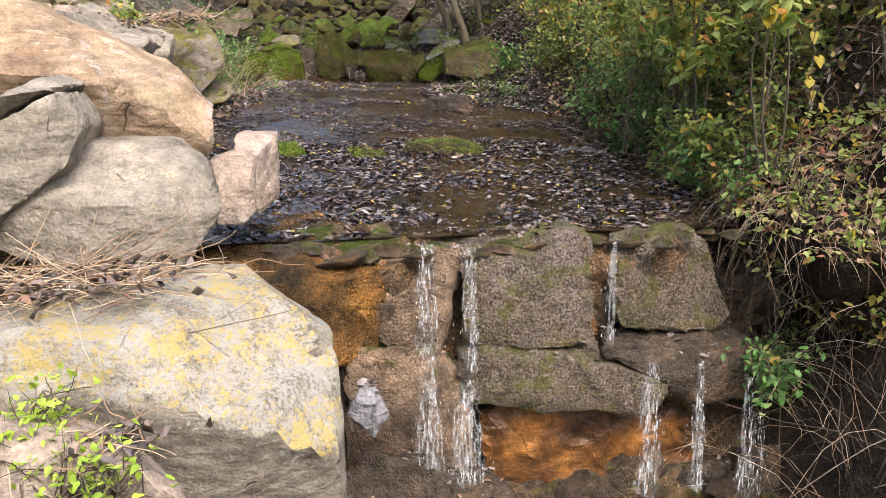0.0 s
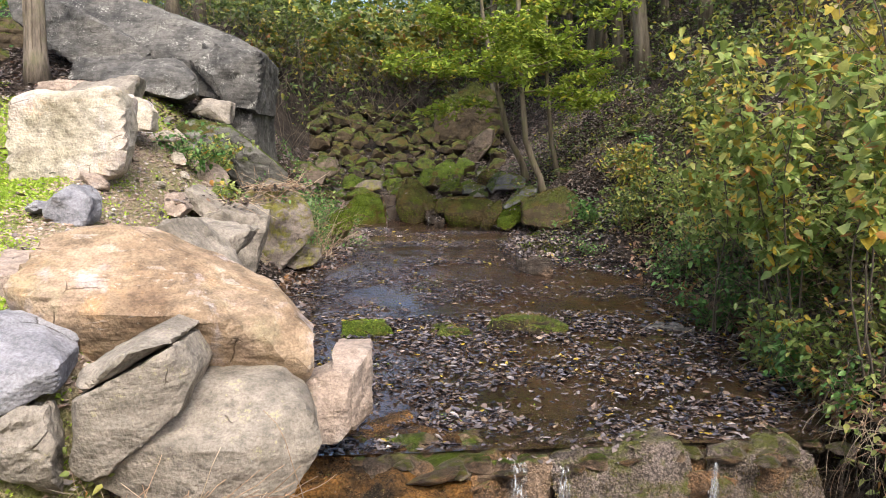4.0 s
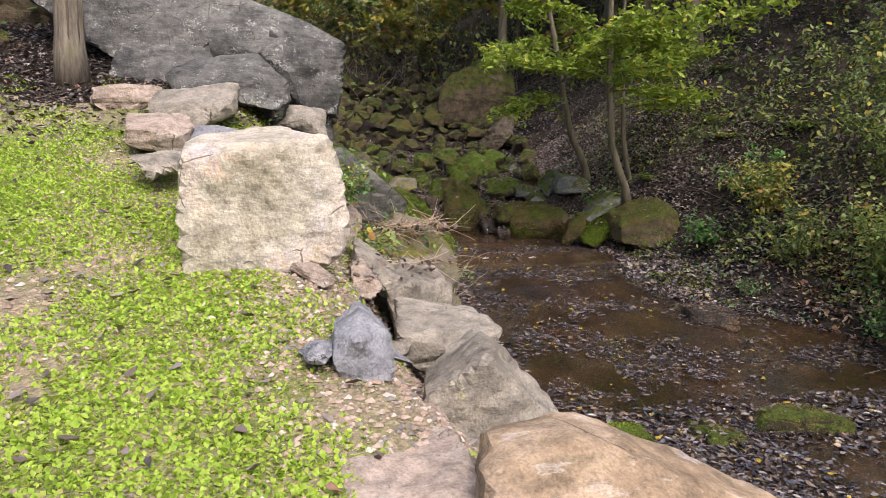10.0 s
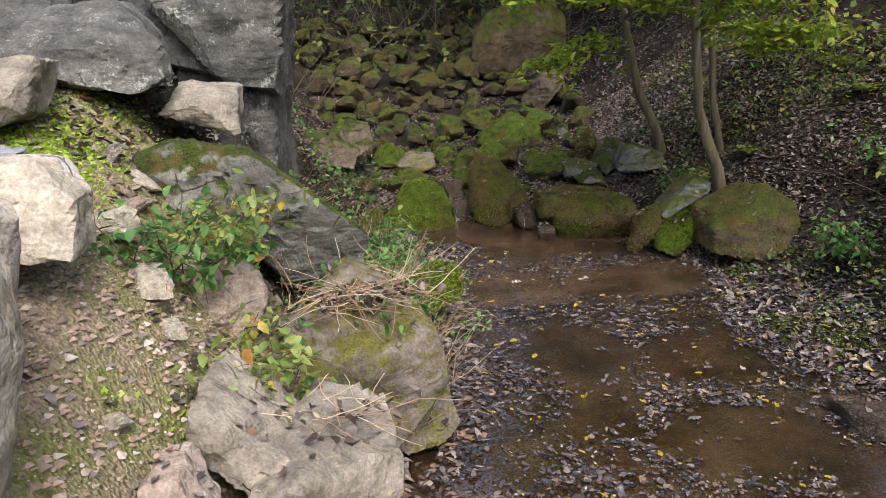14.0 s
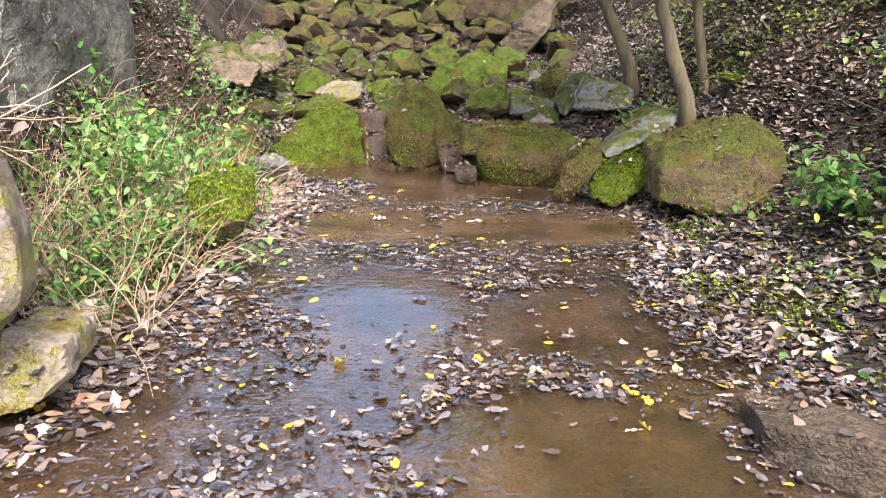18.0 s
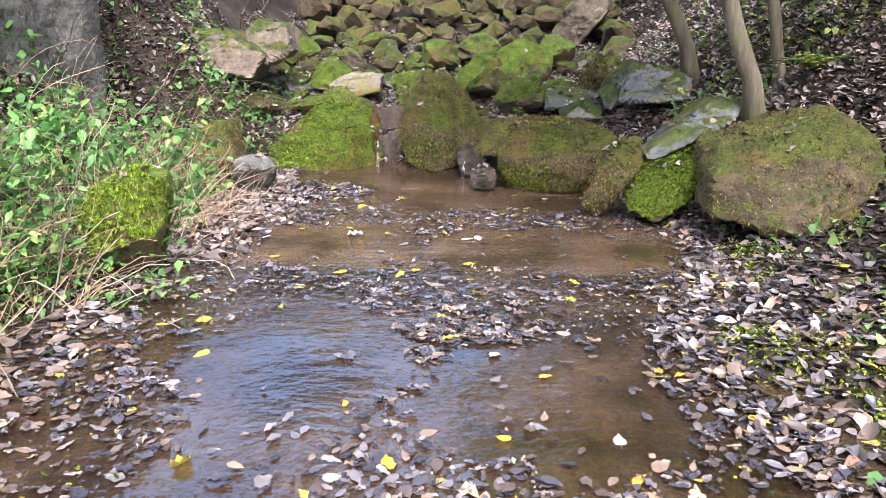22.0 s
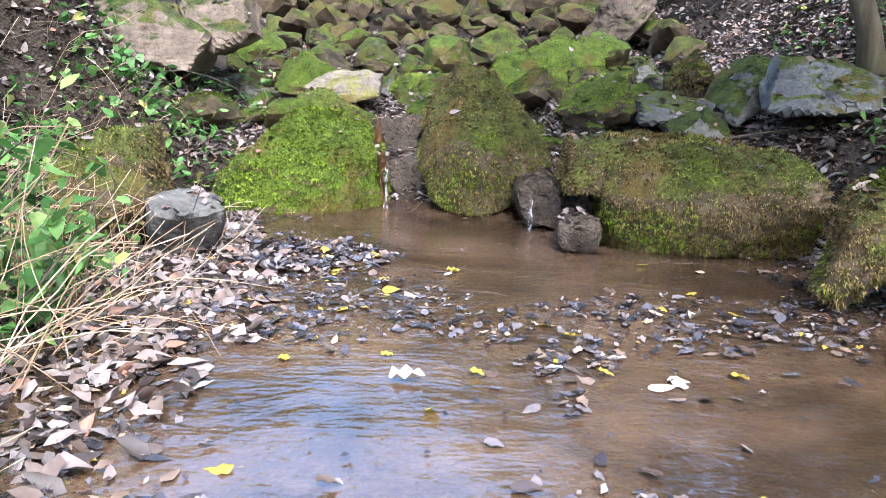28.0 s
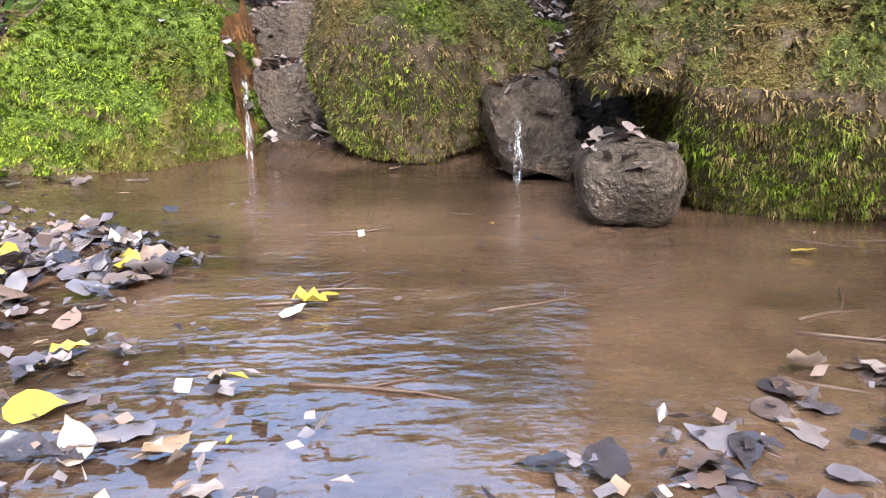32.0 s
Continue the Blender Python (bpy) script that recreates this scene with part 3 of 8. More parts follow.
LEAF = np.array([(-0.05, 0, 0.05), (0.45, 0.02, 0), (1.05, -0.03, 0.12), (0.16, 0.27, 0.16), (0.62, 0.17, 0.1), (0.24, -0.25, 0.09), (0.7, -0.17, 0.2)], float)
DIAMOND = np.array([(0, 0, 0), (0.5, 0.36, 0.1), (1, 0, 0), (0.5, -0.36, 0.1)], float)
SPIKE = np.array([(0, 0.3, 0), (0, -0.3, 0), (1, 0, 0)], float)
SPIKE_FACES = np.array([(0, 1, 2)])
DIAMOND_FACES = np.array([(0, 2, 1), (0, 3, 2)])
LEAF_FACES = np.array([(0, 1, 3), (3, 1, 4), (4, 1, 2), (0, 5, 1), (5, 6, 1), (6, 2, 1)])


def fine_leaf():
    """A broad leaf with a drawn-out tip, a midrib and wavy edges."""
    t = np.array([0.0, 0.12, 0.3, 0.5, 0.7, 0.87, 1.0])
    w = np.array([0.0, 0.17, 0.27, 0.24, 0.17, 0.06, 0.0])
    wave = np.array([0.0, 0.03, -0.02, 0.03, -0.015, 0.02, 0.0])
    mid = np.c_[t, 0 * t, 0.1 * (t - 0.5) ** 2]
    left = np.c_[t[1:-1] - 0.03, w[1:-1], 0.1 + wave[1:-1] * 2]
    right = np.c_[t[1:-1] - 0.03, -w[1:-1], 0.08 - wave[1:-1] * 2]
    v = np.concatenate([mid, left, right, [(-0.3, 0.012, 0.03), (-0.3, -0.012, 0.03)]])
    f = []
    for a, o in ((7, 0), (12, 1)):
        side = [0] + [a + i for i in range(5)] + [6]
        for i in range(6):
            tri = [(i, i + 1, side[i + 1]), (i, side[i + 1], side[i])]
            f += [x if not o else x[::-1] for x in tri if len(set(x)) == 3]
    f += [(0, 17, 18)]
    return v, np.array(f)


LEAF_FINE, LEAF_FINE_FACES = fine_leaf()


def leaf_mesh(name, at, size, material, rng, tilt=0.3, wide=1.0, heading=None, lift=None, shape=LEAF, faces=LEAF_FACES, curl=1.0):
    """Many leaves in one mesh. tilt: how far they lean from lying flat, in radians; lift: a fixed pitch instead."""
    at = np.asarray(at, float).reshape(-1, 3)
    k = len(at)
    size = np.broadcast_to(size, (k,))
    h = rng.uniform(0, 2 * np.pi, k) if heading is None else heading
    p = rng.normal(0, tilt, k) if lift is None else lift + rng.normal(0, tilt, k)
    r = rng.normal(0, tilt, k)
    base = shape[None] * np.ones((k, 1, 1))
    base[:, :, 1] *= wide * rng.uniform(0.75, 1.25, k)[:, None]
    base[:, :, 2] *= curl * rng.uniform(-1.2, 2.0, k)[:, None]
    base[:, :, 0] -= 0.0 if lift is not None else 0.5
    base *= size[:, None, None]
    x, y, z = base[..., 0], base[..., 1], base[..., 2]
    y, z = y * np.cos(r)[:, None] - z * np.sin(r)[:, None], y * np.sin(r)[:, None] + z * np.cos(r)[:, None]
    x, z = x * np.cos(p)[:, None] - z * np.sin(p)[:, None], x * np.sin(p)[:, None] + z * np.cos(p)[:, None]
    x, y = x * np.cos(h)[:, None] - y * np.sin(h)[:, None], x * np.sin(h)[:, None] + y * np.cos(h)[:, None]
    v = np.stack([x, y, z], -1) + at[:, None]
    f = faces[None] + (np.arange(k) * len(shape))[:, None, None]
    me = bpy.data.meshes.new(name)
    v, f = v.reshape(-1, 3), f.reshape(-1, 3)
    me.vertices.add(len(v))
    me.vertices.foreach_set("co", v.ravel())
    me.loops.add(f.size)
    me.loops.foreach_set("vertex_index", f.ravel().astype(np.int32))
    me.polygons.add(len(f))
    me.polygons.foreach_set("loop_start", np.arange(0, f.size, 3, dtype=np.int32))
    me.update(calc_edges=True)
    me.materials.append(material)
    return me


def tube_mesh(name, lines, material, sides=5):
    """Stems: each line is a list of (x, y, z, radius)."""
    verts, faces = [], []
    ang = [2 * math.pi * i / sides for i in range(sides)]
    for line in lines:
        start = len(verts)
        for i, (x, y, z, r) in enumerate(line):
            a, b = line[max(i - 1, 0)], line[min(i + 1, len(line) - 1)]
            d = Vector((b[0] - a[0], b[1] - a[1], b[2] - a[2]))
            d = d.normalized() if d.length > 1e-9 else Vector((0, 0, 1))
            u = d.cross(Vector((0.3, 0.9, 0.2))).normalized()
            w = d.cross(u)
            for t in ang:
                q = Vector((x, y, z)) + (u * math.cos(t) + w * math.sin(t)) * r
                verts.append(tuple(q))
        for i in range(len(line) - 1):
            for k in range(sides):
                p, q = start + i * sides, start + (i + 1) * sides
                faces.append((p + k, p + (k + 1) % sides, q + (k + 1) % sides, q + k))
        faces.append(tuple(start + k for k in range(sides - 1, -1, -1)))
        faces.append(tuple(start + (len(line) - 1) * sides + k for k in range(sides)))
    return mesh_of(name, verts, faces, material)


def stem(rng, p, d, length, r0, r1, bend=0.25, n=6, droop=0.0):
    """One wandering stem from p along d."""
    p, d = np.array(p, float), np.array(d, float)
    d = d / np.linalg.norm(d)
    line = [(*p, r0)]
    for i in range(n):
        d = d + rng.normal(0, bend, 3) / n ** 0.5 + (0, 0, -droop / n)
        d = d / np.linalg.norm(d)
        p = p + d * length / n
        line.append((*p, r0 + (r1 - r0) * (i + 1) / n))
    return line


# ---- the lie of the land ----
def water_level(y):
    return np.interp(y, [-8, -1.6, -0.5, 0.3, 0.52, 0.62, 3.5, 6.5, 8.0, 13.0, 13.4, 16], [-3.1, -2.95, -2.85, -2.6, -2.2, -0.7, -0.45, -0.12, 0.0, 0.0, 0.12, 0.5])


def lip(x, y):
    """The uneven brink of the fall: how far y is carried forward there."""
    return y + 0.11 * (np.sin(3.1 * x + 0.6) + 0.6 * np.sin(7.7 * x)) * smooth_step(0.9, 0.2, np.abs(np.asarray(y, float) - 0.6))


def left_edge(y):
    return np.interp(y, [-9, -4.7, -4.0, -3.4, -2.6, -1.2, -0.5, 0.2, 2, 4.5, 6.4, 8.7, 10.5, 12.6, 13.2, 15, 24, 60], [1.2, 1.2, 0.0, -1.2, -1.7, -1.6, -0.9, -0.75, -1.5, -1.9, -1.7, -1.4, -1.25, -1.7, -1.75, -1.9, -3.2, -5])


def right_edge(y):
    return np.interp(y, [-9, 0.4, 2.2, 5, 6.2, 7.0, 8.0, 9.2, 10.2, 10.8, 12.4, 14, 24, 60], [3.7, 3.3, 3.5, 3.6, 2.6, 1.75, 1.45, 1.8, 2.2, 1.95, 1.85, 1.8, 3.2, 5])


def land(x, y):
    """Height of the ground; works on arrays."""
    x, y = np.asarray(x, float), np.asarray(y, float)
    back = y + 0.75 * smooth_step(0.25, 0.75, x) + 0.3 * smooth_step(-0.9, -1.7, x)
    rise = np.interp(back, [13.15, 13.5, 14.5, 16, 18, 20, 24, 30, 40, 60, 120], [0, 0.36, 0.66, 0.88, 1.28, 1.72, 2.7, 4.6, 7.5, 12, 25])
    floor = water_level(np.minimum(lip(x, y), 13.0)) - 0.07 - 0.03 * wobble(x, y, 2.6, 1.0) - 0.13 * smooth_step(10.6, 11.2, y) * smooth_step(13.2, 12.8, y) + rise
    bank = np.interp(y, [-9, -4, -1.4, 0.5, 2.7, 4.8, 9.25, 14, 25, 60, 400], [0.25, 0.32, 0.36, 0.84, 1.32, 1.82, 3.25, 4.4, 7.0, 14, 40])
    wide = np.interp(y, [-9, -4.6, -3.5, -1, 0.4, 2, 5, 7, 9.5, 13, 20], [2.2, 2.2, 1.6, 1.75, 2.0, 2.0, 2.1, 3.0, 3.2, 3.8, 5.0])
    far_left = np.maximum(left_edge(y) - x - wide, 0)
    bank = bank - 0.16 * smooth_step(1.0, 0.0, far_left) * smooth_step(2.0, -0.5, y)
    left = floor + (bank - floor) * smooth_step(0.0, 1.0, (left_edge(y) - x) / wide) ** np.interp(y, [7.0, 9.0, 12.0, 13.3], [1.0, 1.9, 1.9, 1.0]) + 0.05 * far_left + 0.06 * wobble(x, y, 0.9, 1.0, 0.4) * smooth_step(0, 1, far_left)
    d = np.maximum(x - right_edge(y), 0)
    steep = np.interp(y, [-9, 4.5, 6.2, 9.6, 10.5, 11.2, 13, 20], [2.2, 2.0, 0.22, 0.14, 0.75, 1.1, 0.8, 0.45])
    first = np.interp(y, [-9, 4.5, 6.5, 9, 10.5, 13], [0.9, 0.9, 1.3, 1.4, 0.9, 0.9])
    slope = steep * np.minimum(d, first) + 0.72 * np.clip(d - first, 0, 9) + 0.35 * np.maximum(d - first - 9, 0)
    right = slope + 0.1 * wobble(x, y, 1.7, 1.0, 1.1) * smooth_step(0.5, 2, d)
    z = np.where(x < left_edge(y), left, floor + right)
    return z + 0.02 * wobble(x, y, 5.3, 1.0, 2.2) - 0.35 * smooth_step(0.95, 0.75, y) * smooth_step(-0.9, -0.4, y) * smooth_step(-1.0, -0.7, x) * smooth_step(3.6, 3.3, x)


def build_ground():
    xs = np.concatenate([[-600, -250, -120, -60, -35, -24, -18, -14, -11.5], np.arange(-10, 9.01, 0.11), [10, 12, 15, 19, 25, 35, 60, 120, 250, 600]])
    ys = np.concatenate([[-600, -250, -120, -60, -35, -22, -15, -11, -9, -8], np.arange(-7, 0.2, 0.14), np.arange(0.2, 0.8, 0.05), np.arange(0.8, 24.01, 0.12), [25, 26.5, 28.5, 31, 34, 38, 44, 52, 65, 85, 120, 180, 300, 600]])
    gx, gy = np.meshgrid(xs, ys)
    gz = np.minimum(land(gx, gy), 60)
    n, k = len(xs), len(ys)
    verts = np.stack([gx, gy, gz], -1).reshape(-1, 3)
    idx = np.arange(n * k).reshape(k, n)
    quads = np.stack([idx[:-1, :-1], idx[:-1, 1:], idx[1:, 1:], idx[1:, :-1]], -1).reshape(-1, 4)
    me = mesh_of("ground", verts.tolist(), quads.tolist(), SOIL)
    me.materials.append(BANK_SOIL)
    me.materials.append(BED)
    c = verts[quads].mean(1)
    bank = (c[:, 0] < left_edge(c[:, 1]) - 0.6) & (c[:, 1] < 7.6 + 0.5 * wobble(c[:, 0], c[:, 1], 1.2, 1)) & (c[:, 1] > -30)
    bed = (c[:, 0] > left_edge(c[:, 1]) - 0.3) & (c[:, 0] < right_edge(c[:, 1]) + 0.1) & (c[:, 1] < 12.7)
    me.polygons.foreach_set("material_index", np.where(bank, 1, np.where(bed, 2, 0)).astype(np.int32))
    return tagged(new("ground", me), "leaf-strewn soil of a wooded gully and stony bank", "ground", kind="structure")


build_ground()


def build_water(name, y0, y1, step, label, material):
    ys = np.arange(y0, y1 + step / 2, step)
    verts, faces = [], []
    n = 26
    for y in ys:
        a, b = left_edge(y) - 0.5, right_edge(y) + 0.5
        for i in range(n):
            x = a + (b - a) * i / (n - 1)
            z = float(water_level(max(lip(x, y), 0.63)) if y > 0 else water_level(y)) + float(wobble(x, y, 7.0, 0.004))
            verts.append((x, y, z))
    for r in range(len(ys) - 1):
        for i in range(n - 1):
            faces.append((r * n + i, r * n + i + 1, (r + 1) * n + i + 1, (r + 1) * n + i))
    return tagged(new(name, mesh_of(name, verts, faces, material)), label, "water", kind="structure")


build_water("water", 0.56, 9.2, 0.12, "shallow clear stream water running over leaves", WATER)
build_water("water", 9.2, 13.28, 0.12, "brown pool water below the mossy boulders", POOL)
build_water("water", -8.0, -0.35, 0.25, "shaded pool below the little fall", WATER)
# ---- boulders ----
hewn("boulder", (-1.90, -0.73, -0.27), [[(-0.31, 0.01, 0.54), (-0.28, 0.08, 0.65), (0.12, 0.18, 0.85), (0.25, 0.16, 0.80), (0.23, 0.01, 0.80), (-0.24, -0.09, 0.55), (0.05, -0.12, 0.78)], [(-0.23, -0.12, 0.53), (0.24, -0.03, 0.78), (0.28, 0.16, 0.78), (0.35, 0.13, 0.58), (0.28, 0.03, 0.38), (0.07, -0.07, 0.22), (-0.13, -0.12, 0.06), (-0.35, -0.07, 0.07), (-0.34, 0.01, 0.44), (-0.24, -0.07, 0.00)]], 0.60, STONE_GREY, 3, "grey sandstone boulder split by a long crack, on the bank", crisp=360, wear=0.6)
hewn("boulder", (-1.58, -0.57, -0.59), [[(-0.08, 0.27, 0.80), (0.47, 0.27, 0.77), (0.65, 0.12, 0.63), (0.74, 0.07, 0.40), (0.63, 0.02, 0.21), (0.44, -0.08, 0.00), (0.19, -0.13, 0.01), (-0.51, -0.18, 0.24), (-0.30, -0.18, 0.52), (0.28, -0.19, 0.47), (-0.74, -0.03, 0.40)]], 0.60, STONE_GREY, 4, "rounded grey boulder with lichen spots above the fall", crisp=104, wear=0.6)
hewn("boulder", (-1.95, 0.14, -0.25), [[(-0.90, 0.26, 1.32), (-0.45, 0.31, 1.36), (-0.05, 0.31, 1.21), (0.26, 0.26, 1.02), (0.45, 0.16, 0.82), (0.83, 0.11, 0.80), (1.00, 0.01, 0.65), (-0.95, -0.26, 1.04), (-0.39, -0.34, 0.86), (-0.00, -0.34, 0.84), (0.47, -0.29, 0.79), (0.68, -0.24, 0.64), (1.02, -0.14, 0.38), (-1.02, -0.04, 0.56), (-0.36, 0.06, 0.04), (0.29, 0.06, 0.00), (0.92, 0.06, 0.19), (-1.00, 0.06, 0.04)]], 0.50, STONE_TAN, 5, "large tan sandstone boulder with a worn crest, on the bank", crisp=414, wear=0.8)
hewn("boulder", (-0.81, 0.33, -0.47), [[(-0.06, 0.29, 0.59), (0.25, 0.33, 0.58), (0.24, 0.17, 0.14), (0.11, -0.01, 0.06), (0.12, -0.03, 0.47), (-0.03, 0.03, 0.50), (0.02, -0.01, 0.24)], [(-0.25, -0.03, 0.42), (-0.03, 0.01, 0.51), (0.11, -0.03, 0.48), (0.10, -0.07, 0.09), (0.01, -0.13, 0.00), (-0.21, -0.17, 0.01), (-0.16, -0.19, 0.20), (0.07, -0.11, 0.30)]], 0.40, STONE_PINK, 6, "squared brown sandstone block at the water's edge", crisp=540, wear=0.6)
hewn("boulder", (-1.16, -1.37, -2.04), [[(-0.73, 0.47, 1.44), (0.02, 0.42, 1.49), (0.59, 0.37, 1.45), (0.72, 0.32, 1.30), (0.96, 0.25, 1.17), (-0.94, -0.08, 1.42), (-0.26, -0.18, 1.42), (0.15, -0.33, 1.17), (0.56, -0.33, 0.98), (0.99, -0.23, 0.71), (1.03, -0.03, 0.75), (-0.09, -0.25, 0.25), (0.56, -0.21, 0.15), (1.02, -0.08, 0.00), (-1.03, -0.13, 0.65)]], 0.50, STONE_LICHEN, 7, "broad flat boulder covered in yellow and grey lichen", crisp=450, wear=0.7)
hewn("boulder", (-2.80, -0.64, 0.17), [[(-0.41, 0.29, 0.43), (-0.07, 0.34, 0.46), (0.29, 0.24, 0.34), (-0.49, -0.11, 0.22), (-0.11, -0.21, 0.23), (0.25, -0.21, 0.12), (0.49, -0.06, 0.25), (-0.43, -0.08, 0.10), (0.25, -0.16, 0.00), (0.45, -0.04, 0.09)]], 0.45, STONE_BLUE, 8, "smooth blue-grey boulder lying on the grassy bank", crisp=360, wear=0.6)
rock("boulder", -2.43, -0.97, -0.35, 12, [(-0.18, 0.23), (-0.15, 0.48), (-0.02, 0.56), (0.13, 0.55), (0.18, 0.35), (0.16, 0.00)], 0.5, STONE_GREY, 9, "low grey boulder half sunk in the bank", ridge=(0.69, -0.11, 0.59, 0.16))
hewn("stone", (-3.39, -0.28, 0.55), [[(-0.17, -0.02, 0.02), (-0.07, 0.13, 0.31), (0.17, 0.03, 0.18), (0.14, -0.04, 0.04), (-0.08, -0.07, 0.00), (-0.01, -0.05, 0.21)]], 0.35, STONE_BLUE, 10, "pale grey angular stone on the grass", category='stone', crisp=450, wear=0.7)
hewn("stone", (-3.16, 0.44, 0.31), [[(-0.36, 0.46, 0.57), (0.36, 0.46, 0.60), (-0.13, -0.24, 0.53), (0.26, -0.24, 0.47), (0.36, 0.06, 0.53), (-0.12, -0.29, 0.09), (0.20, -0.29, 0.11), (-0.04, -0.32, 0.00), (-0.34, 0.36, 0.48)]], 0.40, STONE_PINK, 12, "flat pink sandstone slab set in the bank", category='stone', crisp=495, wear=0.7)
hewn("boulder", (-2.31, 1.97, 0.07), [[(-0.54, -0.03, 0.72), (-0.06, 0.22, 0.95), (0.22, 0.38, 0.69), (0.54, 0.03, 0.28), (-0.14, -0.12, 0.93), (-0.54, -0.12, 0.43), (0.39, -0.18, 0.00), (-0.45, -0.18, 0.11)]], 0.50, STONE_GREY, 13, "pointed grey sandstone boulder beside the stream", crisp=405)
hewn("stone", (-3.25, 1.69, 0.97), [[(-0.17, 0.06, 0.30), (-0.00, 0.16, 0.42), (0.17, 0.11, 0.29), (0.18, -0.04, 0.08), (0.04, -0.09, 0.00), (-0.18, -0.09, 0.16), (-0.06, -0.09, 0.33)]], 0.35, STONE_BLUE, 14, "split blue-grey slate wedge on the gravel", category='stone', crisp=405)
hewn("boulder", (-2.43, 3.18, 0.41), [[(-0.37, 0.42, 0.50), (0.44, 0.42, 0.37), (0.45, 0.02, 0.41), (-0.45, -0.18, 0.47), (0.10, -0.23, 0.30), (0.35, -0.06, 0.22), (-0.04, -0.18, 0.00), (-0.41, -0.20, 0.27)]], 0.50, STONE_GREY, 15, "grey sandstone shelf stone topped with gravel", crisp=405)
hewn("boulder", (-2.81, 4.70, 0.82), [[(-0.24, 0.25, 0.44), (0.11, 0.25, 0.23), (0.29, -0.10, 0.04), (0.09, -0.20, 0.00), (-0.23, -0.10, 0.39), (-0.29, -0.10, 0.24)]], 0.50, STONE_GREY, 16, "long grey ledge stone running to the stream", crisp=450)
hewn("stone", (-3.01, 4.03, 0.92), [[(-0.14, 0.07, 0.28), (-0.01, 0.12, 0.28), (0.14, -0.03, 0.10), (0.05, -0.08, 0.00), (-0.14, -0.08, 0.04)]], 0.35, STONE_PINK, 17, "tan broken stone beside the gravel", category='stone', crisp=405)
hewn("boulder", (-3.84, 3.34, 1.24), [[(-0.58, -0.14, 0.99), (-0.55, -0.09, 1.06), (0.26, -0.14, 1.10), (0.48, -0.04, 1.13), (0.55, -0.09, 0.93), (0.62, -0.19, 0.51), (0.54, -0.24, 0.26), (0.28, -0.29, 0.13), (0.13, -0.29, 0.00), (-0.58, -0.29, 0.14), (-0.62, -0.24, 0.52), (-0.54, 0.51, 1.12), (-0.22, 0.66, 1.15), (0.35, 0.56, 1.09), (0.47, 0.26, 1.10)]], 0.50, STONE_BUFF, 18, "huge squared buff boulder with quartz seams", crisp=414, wear=0.7)
hewn("boulder", (-3.81, 4.79, 1.97), [[(-0.33, -0.04, 0.39), (-0.17, 0.11, 0.43), (0.16, 0.11, 0.42), (0.34, 0.01, 0.25), (0.34, -0.09, 0.00), (-0.34, -0.09, 0.04)]], 0.40, STONE_BUFF, 19, "buff sandstone boulder behind the squared one", crisp=360)
hewn("boulder", (-4.96, 5.52, 2.13), [[(-0.36, 0.38, 0.41), (0.20, 0.28, 0.39), (0.36, -0.02, 0.28), (-0.27, -0.17, 0.26), (0.28, -0.22, 0.19), (0.29, -0.14, 0.00), (-0.28, -0.14, 0.10)]], 0.40, STONE_PINK, 20, "squarish pinkish boulder at the edge of the grass", crisp=540)
hewn("stone", (-4.84, 4.63, 1.99), [[(-0.22, -0.03, 0.17), (-0.10, 0.17, 0.18), (0.20, 0.12, 0.15), (0.22, -0.08, 0.07), (-0.02, -0.18, 0.00)]], 0.35, STONE_GREY, 21, "flat pale stone lying on the grass", category='stone', crisp=450)
hewn("boulder", (-4.37, 5.51, 2.15), [[(-0.29, -0.01, 0.18), (-0.23, 0.19, 0.26), (0.29, 0.09, 0.19), (0.17, -0.11, 0.04), (-0.23, -0.16, 0.00)]], 0.40, STONE_BLUE, 22, "blue-grey boulder between its buff neighbours", crisp=405)
hewn("boulder", (-4.71, 6.44, 2.37), [[(-0.49, -0.04, 0.27), (-0.43, 0.26, 0.40), (0.24, 0.26, 0.47), (0.49, 0.16, 0.49), (0.46, -0.09, 0.16), (0.02, -0.24, 0.00), (-0.45, -0.14, 0.16), (0.37, -0.19, 0.27)]], 0.60, STONE_GREY, 23, "long tan-grey sandstone ledge boulder", crisp=495)
rock("stone", -5.51, 6.96, 2.49, 18, [(-0.41, 0.05), (-0.37, 0.33), (0.00, 0.39), (0.41, 0.35), (0.36, 0.18), (0.15, 0.00)], 0.6, STONE_PINK, 24, "low tan stone at the edge of leaf litter", category='stone', ridge=(0.57, -0.05, 0.58, 0.1))
hewn("boulder", (-4.41, 7.57, 2.56), [[(-0.77, 0.03, 0.42), (-0.45, 0.33, 0.66), (0.35, 0.33, 0.73), (0.68, 0.13, 0.44), (0.77, -0.07, 0.12), (0.54, -0.22, 0.00), (0.00, -0.27, 0.15), (-0.65, -0.17, 0.24), (0.36, -0.12, 0.45)]], 0.70, STONE_DARK, 25, "domed dark grey boulder under the rock wall", crisp=104)
hewn("boulder", (-5.33, 8.31, 2.87), [[(-0.69, -0.01, 0.11), (-0.56, 0.19, 0.54), (0.50, 0.19, 0.55), (0.69, -0.01, 0.38), (0.09, -0.16, 0.16), (0.02, -0.21, 0.00)]], 0.60, STONE_DARK, 26, "low dark boulder at the foot of the wall", crisp=405)
hewn("boulder", (-3.49, 7.85, 2.21), [[(-0.18, 0.15, 0.42), (0.30, 0.15, 0.37), (0.30, -0.05, 0.00), (-0.30, -0.10, 0.18), (-0.01, -0.15, 0.25)]], 0.50, STONE_GREY, 27, "grey stone under the end of the wall", crisp=405)
